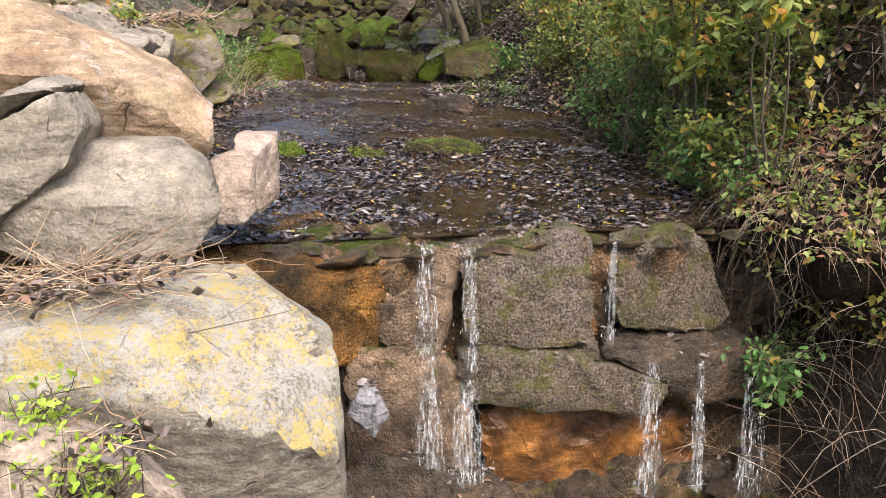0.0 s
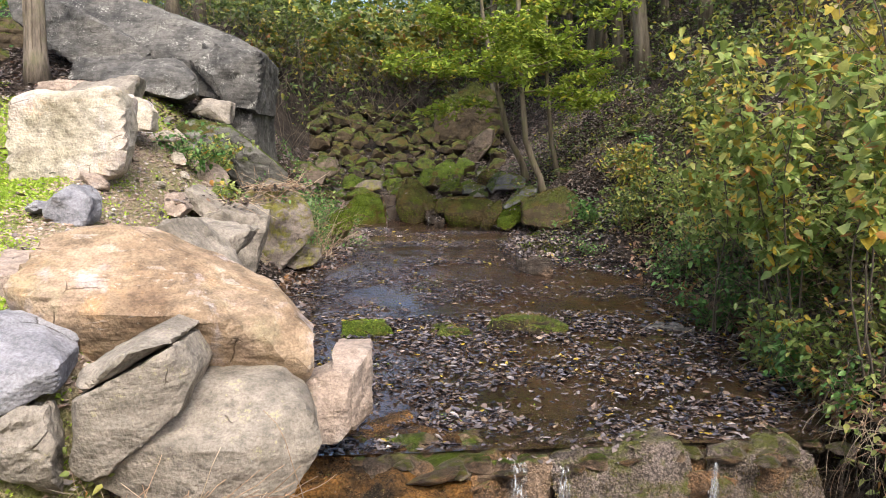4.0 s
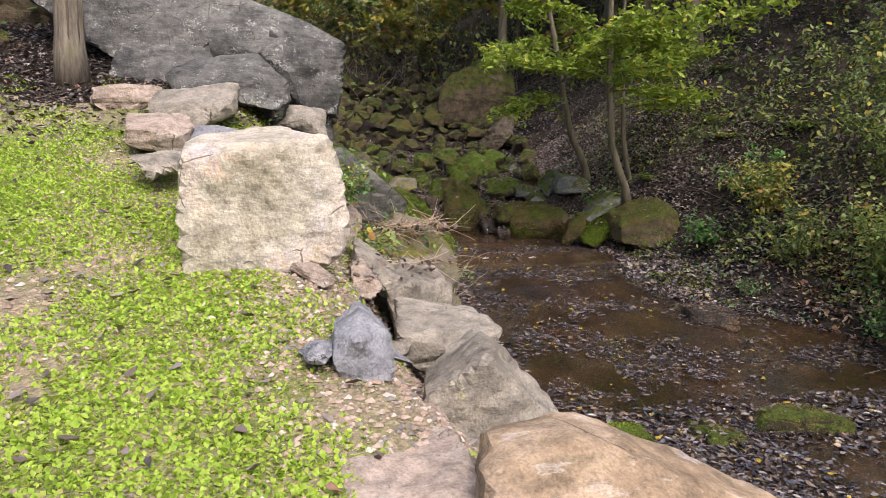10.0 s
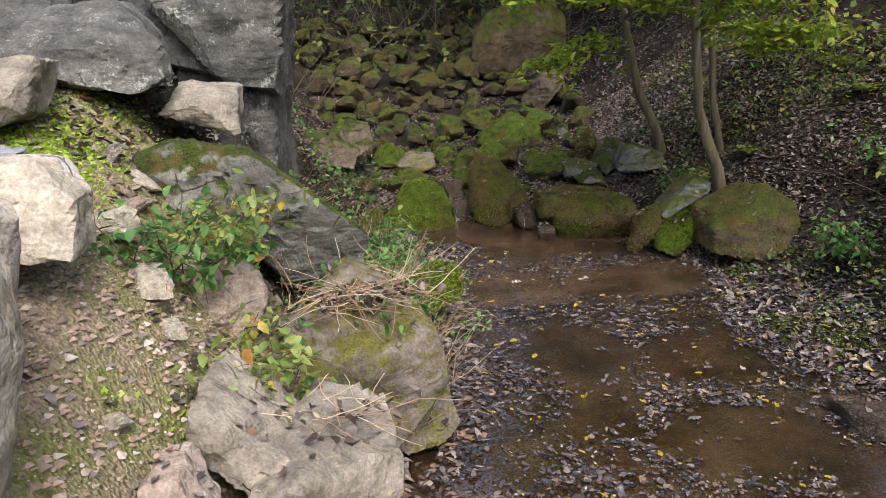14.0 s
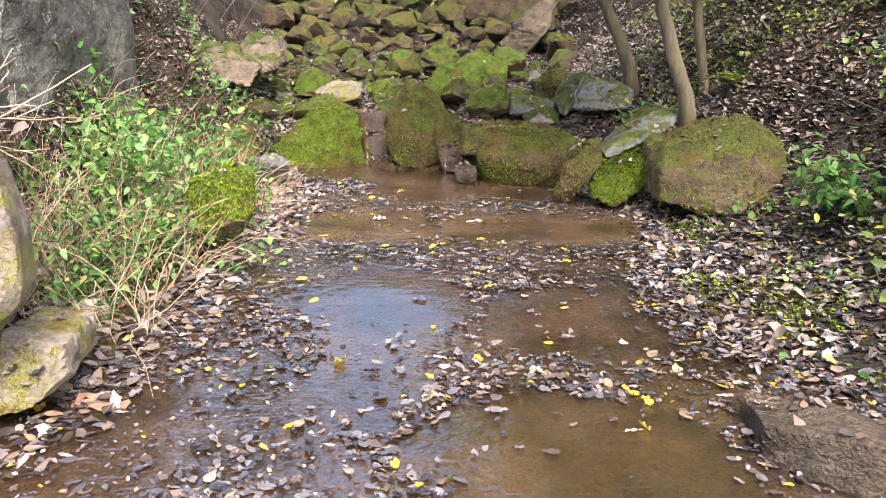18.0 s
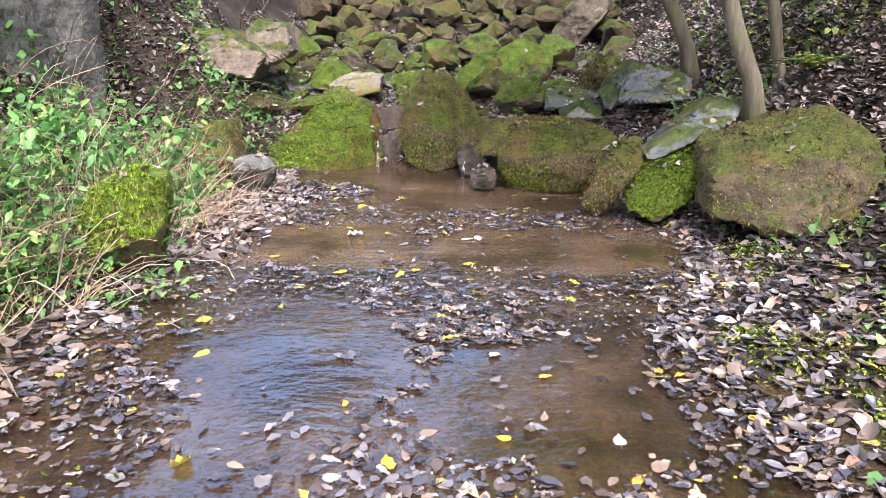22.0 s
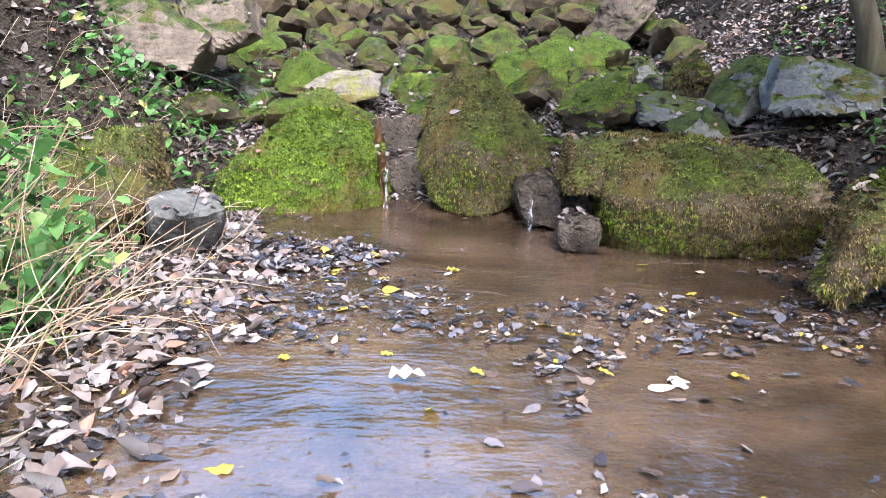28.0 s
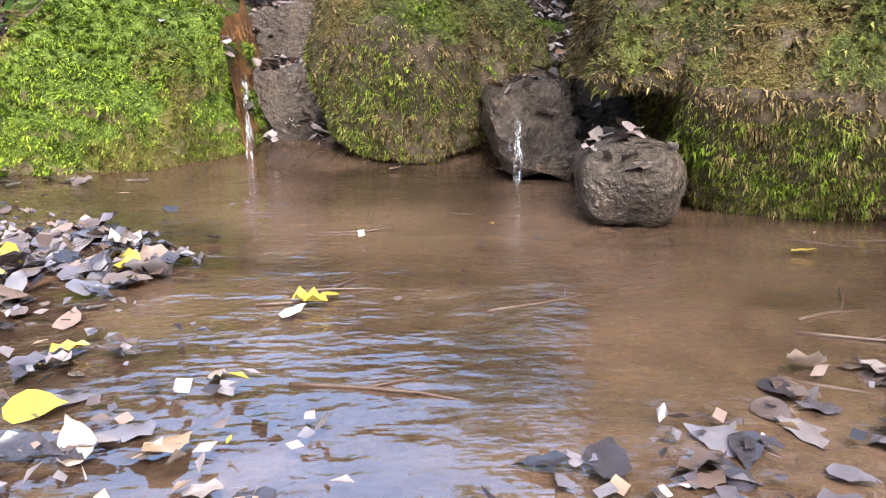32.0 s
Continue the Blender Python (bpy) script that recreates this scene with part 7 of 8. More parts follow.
shrub(4.2, 3.4, 3.6, 0.8, 6, 520, (0.06, 0.13), AUTUMN, 93, AUTUMN_TAG, 14, (-0.1, -0.1))
shrub(4.6, 1.8, 3.4, 0.9, 6, 480, (0.06, 0.12), AUTUMN, 94, AUTUMN_TAG, 10, (-0.1, -0.1))
shrub(5.2, 4.6, 3.4, 0.9, 6, 600, (0.06, 0.13), AUTUMN, 95, AUTUMN_TAG, 6)
shrub(3.9, 1.2, 1.6, 0.6, 6, 700, (0.04, 0.09), SPRAY, 96, GREEN_TAG, 4)
shrub(3.75, 3.6, 1.1, 0.6, 6, 650, (0.04, 0.08), FRESH, 97, GREEN_TAG, 0, (0, 0), 0.05)
shrub(3.9, 5.8, 1.3, 0.7, 7, 900, (0.05, 0.09), SPRAY, 98, GREEN_TAG, 4, (-0.1, 0), 0.1)
shrub(3.4, 7.0, 1.0, 0.6, 6, 700, (0.05, 0.09), IVY, 99, GREEN_TAG, 4, (0, 0), 0.1)
shrub(3.9, 8.2, 1.1, 0.6, 6, 600, (0.05, 0.1), AUTUMN, 100, GREEN_TAG, 2, (0, 0), 0.1)
shrub(4.3, 9.3, 1.0, 0.5, 5, 420, (0.06, 0.1), FRESH, 101, GREEN_TAG, 0, (-0.1, -0.1), 0.2)
shrub(5.0, 6.6, 2.2, 0.9, 7, 1100, (0.05, 0.1), IVY, 102, GREEN_TAG, 3)
shrub(5.6, 8.2, 2.2, 0.9, 6, 900, (0.05, 0.1), IVY, 103, GREEN_TAG, 2)
shrub(3.6, 0.3, 0.8, 0.5, 6, 500, (0.04, 0.08), FRESH, 104, GREEN_TAG, 2, (-0.1, -0.2), 0.0)
shrub(4.3, -0.7, 0.8, 0.5, 5, 300, (0.05, 0.09), FRESH, 105, GREEN_TAG, 2, (-0.2, 0), 0.0)
shrub(4.3, -1.9, 0.7, 0.4, 5, 200, (0.05, 0.09), IVY, 106, GREEN_TAG, 2, (-0.2, 0), 0.0)
shrub(-1.85, 9.25, 0.75, 0.42, 10, 760, (0.03, 0.07), FRESH, 107, "fresh green nettles beside the mossy stone", 0, (0.05, -0.1), 0.0)
shrub(-1.95, 8.5, 0.7, 0.42, 10, 700, (0.03, 0.07), FRESH, 108, "fresh green herbs growing at the water's edge", 0, (0.1, -0.1), 0.0)
shrub(-2.1, 7.9, 0.65, 0.4, 10, 600, (0.03, 0.07), FRESH, 511, "fresh green herbs and brambles above the water", 0, (0.1, -0.1), 0.0)
shrub(-2.5, 8.9, 0.8, 0.45, 10, 700, (0.05, 0.1), FRESH, 525, "green herbs under the rock wall", 0, (0.1, -0.1), 0.0)
shrub(-2.5, 10.1, 0.8, 0.45, 10, 600, (0.05, 0.1), FRESH, 526, "green herbs and brambles under the rock wall", 0, (0.1, -0.1), 0.0)
shrub(-2.0, 10.0, 1.0, 0.45, 9, 520, (0.05, 0.1), FRESH, 109, "green weeds and dry stems on the bank", 0, (0, 0), 0.1)
shrub(-3.0, 5.6, 0.5, 0.45, 7, 420, (0.05, 0.1), SPRAY, 515, "bramble with green and reddish leaves between the boulders", 0, (0.2, -0.1), 0.0)
shrub(-3.3, 6.6, 0.6, 0.5, 7, 480, (0.05, 0.1), SPRAY, 516, "bramble with green leaves over the slate slab", 0, (0.2, -0.1), 0.0)
shrub(-2.7, 6.9, 0.7, 0.5, 6, 300, (0.05, 0.09), FRESH, 110, "bramble sprays between the boulders", 0, (0.1, -0.2), 0.0)
shrub(-3.4, 6.0, 0.6, 0.5, 6, 280, (0.05, 0.09), FRESH, 111, "bramble sprays between the boulders", 0, (0.1, -0.1), 0.0)
shrub(-2.6, 5.5, 0.5, 0.4, 4, 150, (0.05, 0.08), FRESH, 112, "low bramble on the boulders", 0, (0.1, -0.1), 0.0)
shrub(-2.15, -0.62, 0.75, 0.3, 4, 110, (0.035, 0.07), AUTUMN, 113, "small yellowing bramble in front of the tan boulder", 0, (0.1, -0.1), 0.2)
shrub(-1.5, -2.2, 0.24, 0.22, 12, 330, (0.03, 0.055), MEADOW, 114, "bright green weeds beside the lichened boulder", 0, (0, 0), 0.0, -0.82)
shrub(-1.3, -2.4, 0.12, 0.2, 10, 150, (0.03, 0.05), MEADOW, 134, "low bright weeds on the front stone", 0, (0.2, 0), 0.0, -0.86)


def brush(name, n, box, height, seed, label, material=DRY, thick=0.004, droop=0.4, sides=3, bend=0.35):
    rng = np.random.default_rng(seed)
    lines = []
    for _ in range(n):
        x, y = rng.uniform(box[0], box[1]), rng.uniform(box[2], box[3])
        d = rng.normal(0, 0.45, 3) + (0, 0, 1)
        lines.append(stem(rng, (x, y, float(land(x, y)) - 0.03), d, rng.uniform(0.5, 1.0) * height, thick, thick * 0.4, bend, 6, droop))
    return tagged(new(name, tube_mesh(name, lines, material, sides)), label, "stalks", kind="stuff")


brush("dry_stalks", 230, (-2.4, -1.6, 8.9, 11.6), 0.9, 121, "pale dry grass stalks beside the pool", thick=0.003)
brush("dry_stalks", 240, (-2.9, -1.7, 7.2, 8.9), 0.9, 122, "pale dry stalks under the rock wall", thick=0.003)
brush("thicket", 260, (3.4, 6.5, -1.5, 6.0), 2.2, 123, "tangled bare stems on the overgrown bank", TWIG, 0.006, 0.6)
brush("thicket", 420, (-6, 12, 22, 34), 4.5, 124, "grey tangle of bare brushwood behind the gully", TWIG, 0.016, 0.3)
brush("thicket", 260, (-9, -4.5, 12.5, 22), 2.6, 135, "grey-brown bare stems above the rock wall", TWIG, 0.007, 0.5, 3, 0.6)
brush("thicket", 620, (-9, 5, 25, 33), 3.4, 130, "grey-brown thicket of bare stems closing the gully", TWIG, 0.008, 0.5, 3, 0.6)
brush("thicket", 60, (-5.5, -3.0, 12.5, 21), 2.8, 125, "bare saplings behind the rock wall", TWIG, 0.009, 0.2)
brush("thicket", 170, (3.8, 9, 6, 20), 1.6, 126, "bare twigs on the wooded slope", TWIG, 0.006, 0.6)


def stalk_heap(x, y, z, n, reach, seed, label, flat=0.25):
    """Dry stalks and curled leaves heaped on a boulder."""
    rng = np.random.default_rng(seed)
    top = new("stalk_heap")
    top.location = (x, y, z)
    tagged(top, label, "dry stalks")
    lines = [stem(rng, (rng.normal(0, reach * 0.4), rng.normal(0, reach * 0.25), rng.uniform(0.0, 0.08)), rng.normal(0, 1, 3) * (1, 0.7, flat), rng.uniform(0.3, 1.0) * reach, 0.004, 0.002, 0.3, 6) for _ in range(n)]
    part("stalk_tangle", tube_mesh("stalk_tangle", lines, DRY, 4), top)["kind"] = "stuff"
    k = n
    at = np.c_[rng.normal(0, reach * 0.4, k), rng.normal(0, reach * 0.25, k), rng.uniform(0.01, 0.06, k)]
    part("dry_leaves", leaf_mesh("dry_leaves", at, rng.uniform(0.05, 0.1, k), LITTER, rng, 0.5, curl=2.0), top)["kind"] = "stuff"


stalk_heap(-1.5, -1.08, -0.48, 200, 0.75, 131, "heap of reddish dry stalks and leaves on the boulder")
stalk_heap(-1.15, -2.2, -0.84, 40, 0.35, 134, "dry leaves and stalks on the front stone")
stalk_heap(-2.25, 6.5, 1.12, 150, 0.55, 132, "dry bramble stalks and leaves on the round boulder")
stalk_heap(-2.35, 4.9, 1.0, 24, 0.5, 133, "few dry stalks lying on the ledge stone")


def hanging_roots():
    rng = np.random.default_rng(141)
    lines = []
    for _ in range(420):
        x, y = 3.25 + rng.random() * 0.75, rng.uniform(-0.1, 1.2)
        lines.append(stem(rng, (x, y, rng.uniform(-1.1, 0.0)), (rng.normal(-0.1, 0.55), rng.normal(-0.3, 0.4), -rng.uniform(0.0, 0.9)), rng.uniform(0.25, 1.1), rng.uniform(0.0015, 0.005), 0.001, 0.45, 8, 1.0))
    tagged(new("hanging_roots", tube_mesh("hanging_roots", lines, TWIG, 3)), "curtain of hanging roots and dry grass beside the fall", "roots", kind="stuff")


hanging_roots()


def undergrowth(name, n, box, size, material, seed, label, keep, high=0.5, lean=0.6):
    rng = np.random.default_rng(seed)
    x, y = rng.uniform(box[0], box[1], n), rng.uniform(box[2], box[3], n)
    ok = keep(x, y, rng)
    x, y = x[ok], y[ok]
    z = land(x, y) + rng.random(len(x)) ** 1.6 * high
    tagged(new(name, leaf_mesh(name, np.c_[x, y, z], rng.uniform(size[0], size[1], len(x)), material, rng, 0.5, 1.2, lift=-0.35 if lean > 0.5 else None)), label, "undergrowth", kind="stuff")


clump = lambda s, k, t: (lambda x, y, r: (x > right_edge(y) + 0.1) & (land(x, y) > -0.35) & (r.random(len(x)) < t + 0.6 * (wobble(x, y, s, 1.0, k) + 0.5 * wobble(x, y, 2.7 * s, 1.0, k))))
undergrowth("ivy", 26000, (3.3, 7.5, -3, 6.8), (0.04, 0.09), VINE, 151, "ivy and small plants covering the steep bank", clump(1.6, 0.2, 0.6), 0.6)
undergrowth("ivy", 9000, (3.1, 4.8, -0.6, 3.2), (0.05, 0.1), VINE, 150, "ivy hanging over the cut bank", lambda x, y, r: (x > right_edge(y) - 0.05) & (land(x, y) > -0.35) & (r.random(len(x)) < 0.75), 0.8)
undergrowth("ivy", 26000, (2.4, 9, 6.5, 16), (0.04, 0.09), IVY, 152, "ivy and seedlings on the leafy slope", clump(1.3, 1.4, 0.22), 0.4)
undergrowth("ivy", 18000, (4.5, 16, 3, 24), (0.08, 0.16), IVY, 153, "dark undergrowth up the wooded slope", clump(0.8, 2.2, 0.3), 1.3)
undergrowth("ivy", 17000, (-9, 16, 22, 40), (0.12, 0.26), IVY, 154, "dark green undergrowth closing the gully", lambda x, y, r: r.random(len(x)) < 0.5 + 0.5 * wobble(x, y, 0.6, 1.0), 2.2)
undergrowth("weeds", 5000, (-16, -6, 10, 24), (0.08, 0.18), FRESH, 155, "light green plants beyond the grassy bank", lambda x, y, r: (r.random(len(x)) < 0.5 + 0.5 * wobble(x, y, 0.8, 1.0)) & (x < -7.5), 0.8)
undergrowth("weeds", 2200, (-4.2, -1.6, 6.8, 13.5), (0.04, 0.08), FRESH, 156, "brambles and herbs on the stony bank", lambda x, y, r: (x < left_edge(y) - 0.25) & (r.random(len(x)) < 0.4 + 0.6 * wobble(x, y, 2.0, 1.0)), 0.3)
undergrowth("weeds", 900, (1.7, 3.6, 5.8, 9.3), (0.03, 0.07), FRESH, 157, "small bright herbs among shore leaves", lambda x, y, r: (x > right_edge(y) + 0.15) & (wobble(x, y, 2.6, 1.0, 0.9) > 0.45), 0.08)
undergrowth("weeds", 2600, (-1.9, 0.2, -3.6, -1.9), (0.025, 0.06), MEADOW, 158, "bright green weeds at the foot of the boulders", lambda x, y, r: x < -0.5, 0.2)


def fern(x, y, size, seed):
    rng = np.random.default_rng(seed)
    top = new("fern")
    top.location = (x, y, float(land(x, y)))
    tagged(top, "green fern on the shaded leafy slope", "fern")
    for i in range(9):
        a = i * 0.7 + rng.normal(0, 0.1)
        line = stem(rng, (0, 0, 0), (math.cos(a), math.sin(a), 1.0), size, 0.004, 0.001, 0.08, 10, 1.5)
        at, head, s = [], [], []
        for j, q in enumerate(line[1:]):
            for side in (-1, 1):
                at.append(q[:3])
                head.append(a + side * 1.35)
                s.append(size * 0.3 * (1 - j / 11))
        part("frond", leaf_mesh("frond", at, np.array(s), IVY, rng, 0.1, 0.7, heading=np.array(head), lift=0.05), top)["kind"] = "stuff"


for i, (x, y) in enumerate([(4.7, 11.0), (5.2, 12.2), (4.5, 9.8), (3.4, 11.5), (5.8, 10.2), (2.9, 12.0), (6.0, 13.4)]):
    fern(x, y, 0.55 + 0.1 * (i % 3), 160 + i)


def wood():
    """Tall trees on the right-hand slope and round the gully's head; their crowns shade the stream's head."""
    rng = np.random.default_rng(171)
    for i in range(58):
        if i < 26:
            x, y, h = rng.uniform(7.5, 16), rng.uniform(6, 30), rng.uniform(8, 13)
        elif i < 34:
            x, y, h = rng.uniform(2.5, 8), rng.uniform(19, 34), rng.uniform(7, 11)
        else:
            x, y = rng.uniform(-24, 2), rng.uniform(28, 36)
            h = 6.8 - float(land(x, y))
        z = float(land(x, y))
        r = rng.uniform(0.07, 0.17)
        dx, dy = rng.normal(0, 0.5, 2)
        limbs = [(s, (rng.normal(-0.4, 1.8), rng.normal(0, 1.8) - 0.5, rng.uniform(0.2, 1.4) * (1 if i < 34 else 0.5))) for s in np.linspace(0.35, 0.98, 9)]
        tree("tree", [(x, y, z, r), (x + dx * 0.4, y + dy * 0.4, z + h * 0.4, r * 0.8), (x + dx, y + dy, z + h, r * 0.3)], limbs, 1900, (0.18, 0.34), IVY if i % 3 else AUTUMN, 180 + i, "tall slim woodland tree on the slope", 1.3, True)


wood()


def shade_canopy():
    """Tall added trees on both flanks; unseen crowns close over, shading the gully's head."""
    for i, (x, y, reach) in enumerate([(6.2, 15.0, -4.5), (6.6, 18.5, -5.0), (7.0, 22.0, -5.5), (-7.5, 19.5, 5.0), (-7.8, 24.0, 5.0)]):
        z = float(land(x, y))
        rng = np.random.default_rng(520 + i)
        limbs = [(s, (reach * rng.uniform(0.3, 1.1), rng.normal(0, 1.6), rng.uniform(0.0, 0.9))) for s in np.linspace(0.72, 0.98, 8)]
        tree("tree", [(x, y, z, 0.2), (x + 0.1 * reach, y, z + 5, 0.16), (x + 0.25 * reach, y, 13.5, 0.07)], limbs, 2400, (0.25, 0.42), IVY, 530 + i, "tall tree added with an unseen crown to shade the gully", 1.4, True)


shade_canopy()


def unseen_trees():
    """Unseen wood added on the left and behind to close off low sky light."""
    rng = np.random.default_rng(191)
    kinds = []
    for i in range(4):
        h = 9 + i
        limbs = [(s, (rng.normal(0, 2.0), rng.normal(0, 2.0), rng.uniform(0.3, 1.5))) for s in np.linspace(0.2, 0.98, 11)]
        kinds.append(tree("tree", [(-22 - 3 * i, 2 + 4 * i, 3, 0.2), (-22 - 3 * i, 2.3 + 4 * i, 7, 0.16), (-22 - 3 * i, 2 + 4 * i, 3 + h, 0.06)], limbs, 2600, (0.25, 0.45), AUTUMN if i % 2 else IVY, 300 + i, "tall broadleaf tree added out of view to block low sky light", 1.6, True))
    for i in range(36):
        a = radians(146 + 148 * i / 35) + rng.normal(0, 0.03)
        r = rng.uniform(17, 26)
        x, y = -3 + r * math.cos(a), 2 + r * math.sin(a)
        copy_thing(kinds[i % 4], pose(x, y, min(float(land(x, y)), 8) - 0.2, 0, 0, rng.uniform(0, 360)))


unseen_trees()


brush("thicket", 420, (3.3, 5.6, -2.5, 4.5), 1.6, 127, "pale dry stems hanging over the cut bank", DRY, 0.0035, 1.6, 3, 0.5)
shrub(4.3, 0.4, 2.6, 0.8, 6, 520, (0.06, 0.11), AUTUMN, 115, AUTUMN_TAG, 6, (-0.15, -0.1))
shrub(4.9, -0.8, 2.6, 0.9, 6, 520, (0.06, 0.11), AUTUMN, 116, AUTUMN_TAG, 5, (-0.15, -0.1))


shrub(3.5, 1.6, 0.7, 0.45, 6, 380, (0.04, 0.08), FRESH, 117, GREEN_TAG, 3, (-0.1, -0.2), 0.0)
shrub(3.85, 2.2, 0.9, 0.5, 6, 420, (0.04, 0.08), FRESH, 118, GREEN_TAG, 3, (-0.1, -0.2), 0.0)
shrub(4.0, -0.1, 1.2, 0.6, 6, 380, (0.05, 0.1), AUTUMN, 119, AUTUMN_TAG, 6, (-0.2, -0.2), 0.0)
shrub(3.6, 5.2, 0.6, 0.4, 6, 300, (0.04, 0.07), FRESH, 120, GREEN_TAG, 0, (-0.1, -0.2), 0.0)
shrub(2.75, 7.0, 0.25, 0.3, 8, 170, (0.03, 0.05), FRESH, 121, "bright herbs growing on the mossy block", 0, (0, 0), 0.0)
undergrowth("weeds", 8000, (3.2, 5.4, -0.8, 6.0), (0.04, 0.09), FRESH, 160, "bright green herbs scattered over the steep bank", clump(3.2, 0.6, 0.1), 0.45)
undergrowth("weeds", 2600, (-2.9, -1.65, 7.2, 10.8), (0.03, 0.065), FRESH, 161, "fresh green herbs among dry stalks on the bank", lambda x, y, r: (x < left_edge(y) - 0.1) & (wobble(x, y, 3.4, 1.0, 0.4) > -0.15), 0.4)
undergrowth("weeds", 2600, (2.2, 4.4, 9.5, 14.5), (0.04, 0.08), FRESH, 162, "seedlings and brambles on the leafy slope", clump(2.4, 1.9, 0.05), 0.3)
undergrowth("weeds", 9000, (-26, 3, 33, 46), (0.2, 0.4), CANOPY, 163, "light green bushes on the far rise", lambda x, y, r: (r.random(len(x)) < 0.7 + 0.3 * wobble(x, y, 0.5, 1.0)) & ((x < -9) | (r.random(len(x)) < 0.25)), 3.2)
undergrowth("ivy", 11000, (-14, 6, 43, 50), (0.3, 0.5), IVY, 512, "bushes along the top of the rise", lambda x, y, r: r.random(len(x)) < 0.9, 4.6)
brush("dry_stalks", 300, (-2.5, -1.5, 7.2, 10.6), 1.1, 517, "pale stalks leaning over herbs at the water", DRY, 0.004, 1.1, 4, 0.45)
brush("dry_stalks", 190, (-2.6, -1.6, 7.6, 10.8), 1.15, 128, "long pale bramble stems arching over the bank", DRY, 0.0028, 0.9, 4, 0.3)
brush("dry_stalks", 260, (-3.1, -1.9, 9.8, 13.2), 0.9, 543, "pale dry stalks on the slope under the wall", DRY, 0.0035, 1.2, 3, 0.5)
undergrowth("weeds", 1500, (-3.1, -1.8, 9.8, 13.4), (0.05, 0.1), FRESH, 544, "green herbs on the slope beside the wall", lambda x, y, r: x < left_edge(y), 0.45)
brush("thicket", 80, (-4.5, -1.6, 11.0, 15.0), 1.3, 129, "bare brown stems above the pool", TWIG, 0.004, 0.7)


def fallen_sprig(x, y, z, reach, seed, label):
    """A thin bare twig lying across a boulder."""
    rng = np.random.default_rng(seed)
    ob = new("twig", tube_mesh("twig", [stem(rng, (0, 0, 0), reach, float(np.linalg.norm(reach)), 0.006, 0.002, 0.06, 9), stem(rng, tuple(0.7 * v for v in reach), (reach[0], reach[1] + 0.2, reach[2] + 0.2), 0.3, 0.003, 0.001, 0.1, 5)], TWIG, 5))
    ob.location = (x, y, z)
    tagged(ob, label, "twig")


fallen_sprig(-1.6, -1.5, -0.78, (1.2, 0.28, 0.22), 3, "thin dark twig lying across the lichened boulder")
fallen_sprig(1.55, 12.9, 0.62, (0.9, 0.2, 0.12), 4, "fallen grey twig lying on leaves behind the pool")
fallen_sprig(-1.55, 8.1, 0.05, (-0.2, 0.9, 0.85), 5, "pale dry twig leaning on the mossy boulder")

dress(bpy.data.objects["bank_overhang"], 2600, 420, 145)
shrub(3.5, 0.85, 0.45, 0.3, 9, 320, (0.04, 0.08), FRESH, 146, "bright green herb clump at the end of the brink", 0, (-0.1, -0.2), 0.0, -0.45)
hanging_vine([(3.42, 2.35, 1.5), (3.5, 2.35, 0.95), (3.58, 2.32, 0.5), (3.68, 2.3, 0.0)], 16, 401, "thin vine with bright yellow heart-shaped leaves")
hanging_vine([(4.2, 1.6, 1.6), (4.3, 1.6, 1.1), (4.32, 1.55, 0.7), (4.25, 1.5, 0.3)], 11, 402, "vine with yellow leaves on the overgrown bank")
hanging_vine([(3.75, 0.6, 1.0), (3.7, 0.55, 0.6), (3.72, 0.5, 0.2)], 6, 403, "short vine with a few yellow leaves", (0.07, 0.11))
brush("vine_tangle", 1200, (3.3, 5.4, -0.7, 4.0), 0.9, 404, "tangle of dry vines over the cut bank", DRY, 0.0028, 1.8, 3, 0.5)
brush("vine_tangle", 500, (3.3, 4.9, -0.7, 3.2), 0.8, 405, "tangle of grey vine stems over the cut bank", TWIG, 0.003, 1.8, 3, 0.5)
litter("fallen_leaves", 17000, (3.2, 5.4, -1.5, 4.2), (0.055, 0.11), LITTER, 406, "dry leaves caught in vines on the bank", lambda x, y, r: (x > right_edge(y) - 0.05) & (land(x, y) > -0.35), 0.8, 0.05)
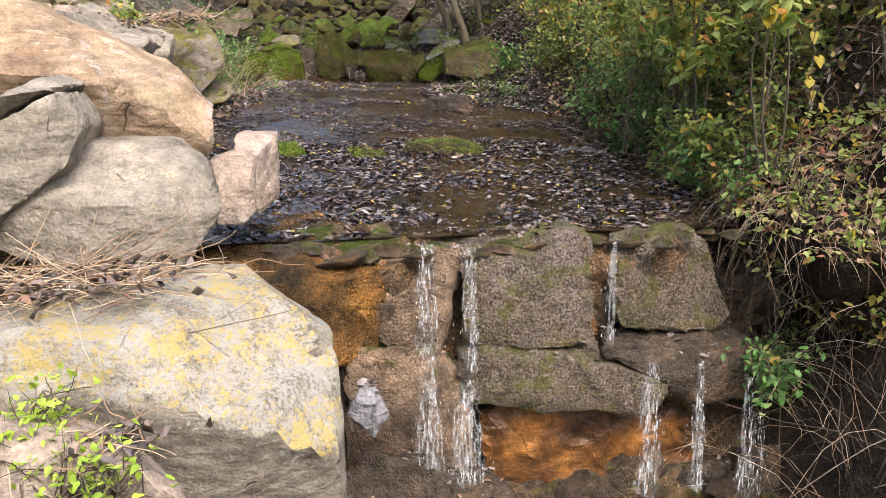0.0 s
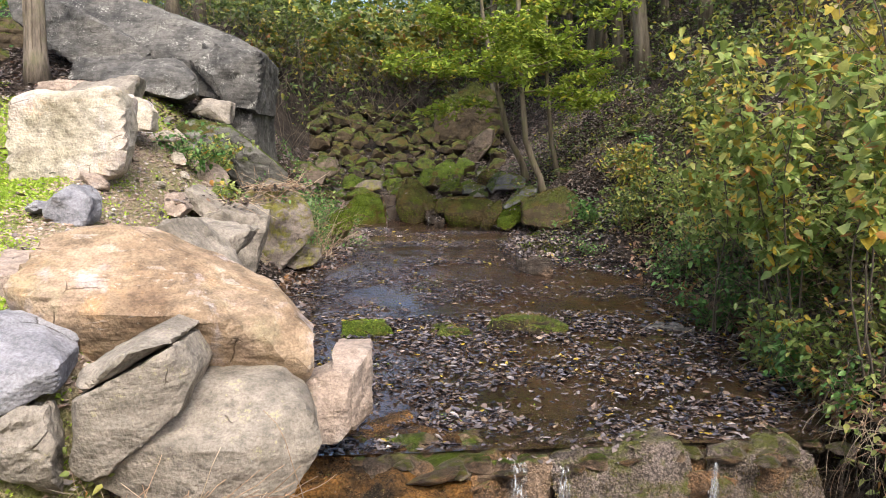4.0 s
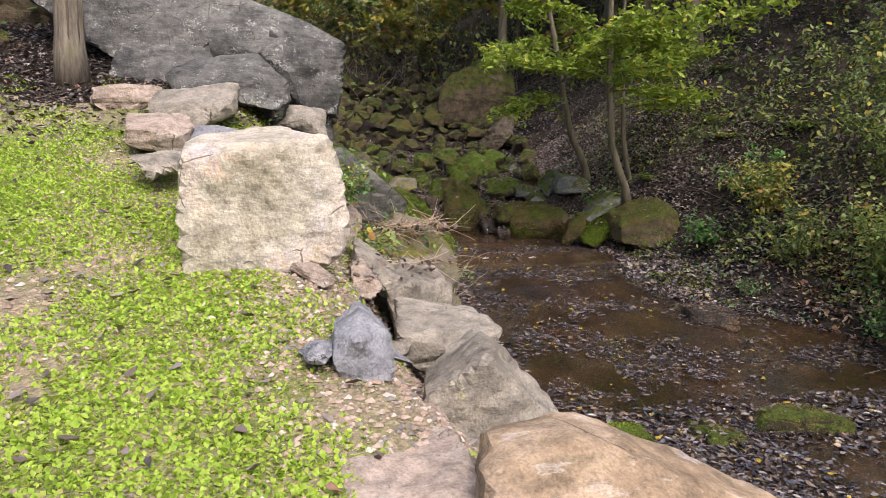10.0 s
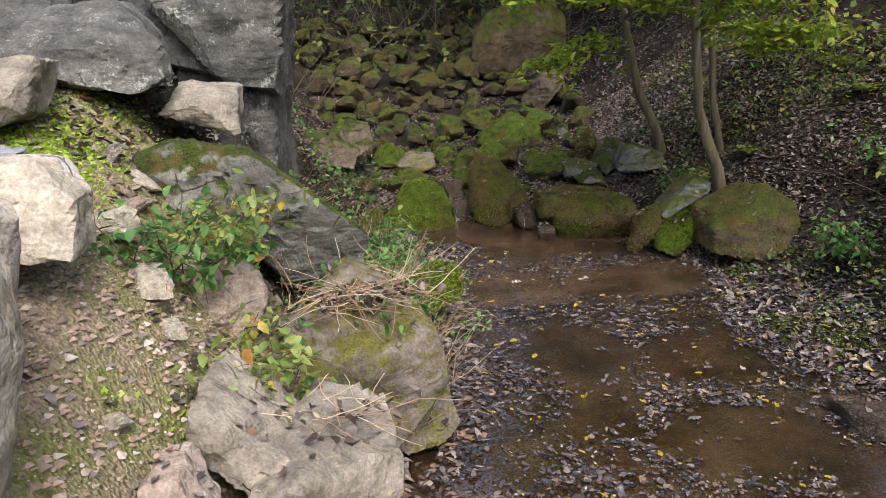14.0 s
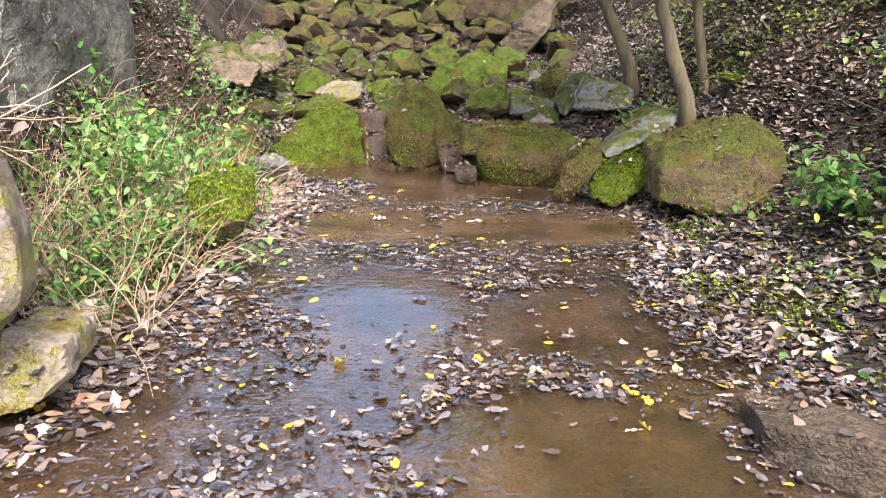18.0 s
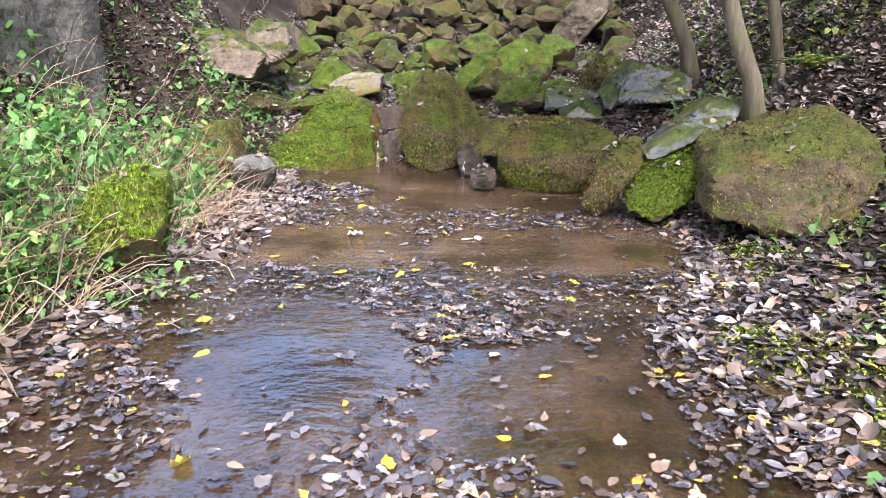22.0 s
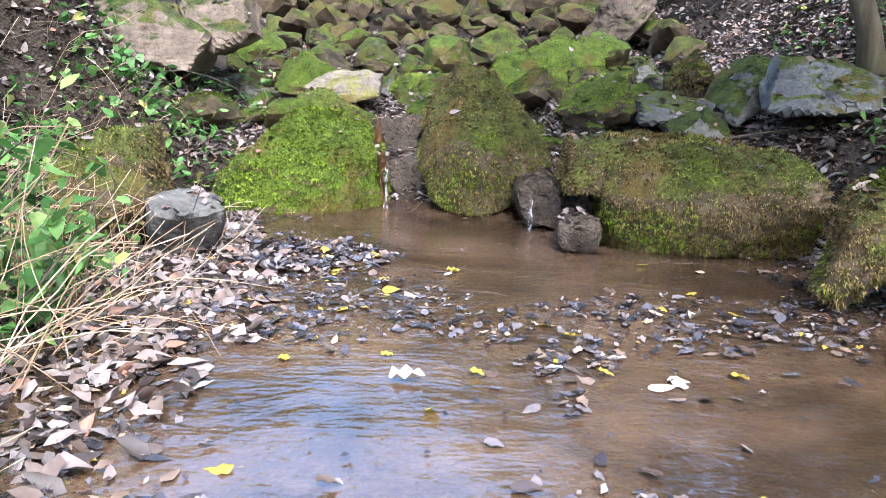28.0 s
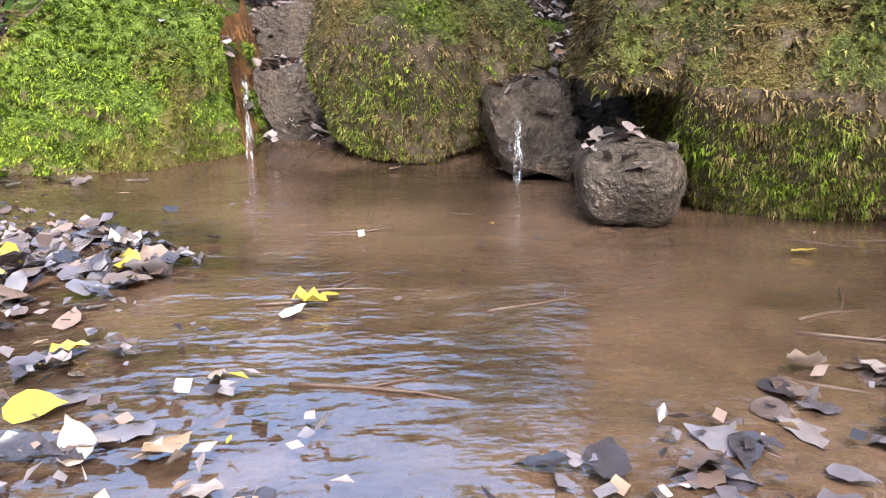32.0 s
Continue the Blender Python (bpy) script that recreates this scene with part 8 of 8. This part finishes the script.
undergrowth("weeds", 9000, (3.25, 5.4, -0.7, 4.2), (0.04, 0.085), VINE, 407, "yellow-green leaves trailing over the cut bank", clump(2.6, 0.9, 0.3), 0.3)
undergrowth("weeds", 2800, (3.5, 6.2, -1.5, 6.4), (0.06, 0.12), SPRAY, 513, "large light green leaves over the overgrown bank", clump(1.7, 0.4, 0.35), 2.3)
undergrowth("weeds", 4200, (3.4, 5.6, -0.6, 6.4), (0.05, 0.09), FRESH, 514, "bright green nettles on the overgrown bank", clump(2.3, 2.1, 0.2), 0.8)
undergrowth("weeds", 4600, (3.7, 6.4, -0.5, 6.2), (0.05, 0.1), AUTUMN, 408, "sprays of yellowing leaves over the overgrown bank", clump(1.9, 1.2, 0.35), 2.4)
undergrowth("ground_moss", 30000, (1.4, 3.6, 5.8, 10.2), (0.012, 0.03), MOSS, 409, "green moss between the leaves of the shore", lambda x, y, r: (x > right_edge(y) - 0.15) & (wobble(x, y, 3.1, 1.0, 1.7) + 0.5 * wobble(x, y, 9.0, 1.0, 0.3) > 0.42), 0.03)
undergrowth("ground_moss", 14000, (-1.9, 2.5, 0.6, 7.0), (0.012, 0.028), MOSS, 410, "moss and algae on stones in the shallow stream", lambda x, y, r: (x > left_edge(y)) & (wobble(x, y, 2.3, 1.0, 2.9) + 0.6 * wobble(x, y, 7.0, 1.0, 1.3) > 0.75), 0.12)
undergrowth("ivy", 9000, (-9, 10, 36, 44), (0.25, 0.45), IVY, 411, "green bushes on the rise behind the gully", lambda x, y, r: r.random(len(x)) < 0.9, 3.0)
undergrowth("weeds", 1600, (-3.6, -1.8, 10.6, 15.5), (0.05, 0.1), FRESH, 412, "green herbs on the slope above the pool", lambda x, y, r: (x < left_edge(y)) & (wobble(x, y, 2.6, 1.0, 0.8) > 0.0), 0.3)
shrub(2.7, 12.1, 0.5, 0.35, 6, 160, (0.06, 0.1), FRESH, 415, "yellow-green sapling leaves beside the brown boulder", 0, (-0.2, -0.2), 0.2)
shrub(3.4, 9.2, 0.6, 0.4, 6, 200, (0.06, 0.11), FRESH, 416, "yellow-green bramble on the leafy slope", 0, (-0.2, -0.2), 0.1)
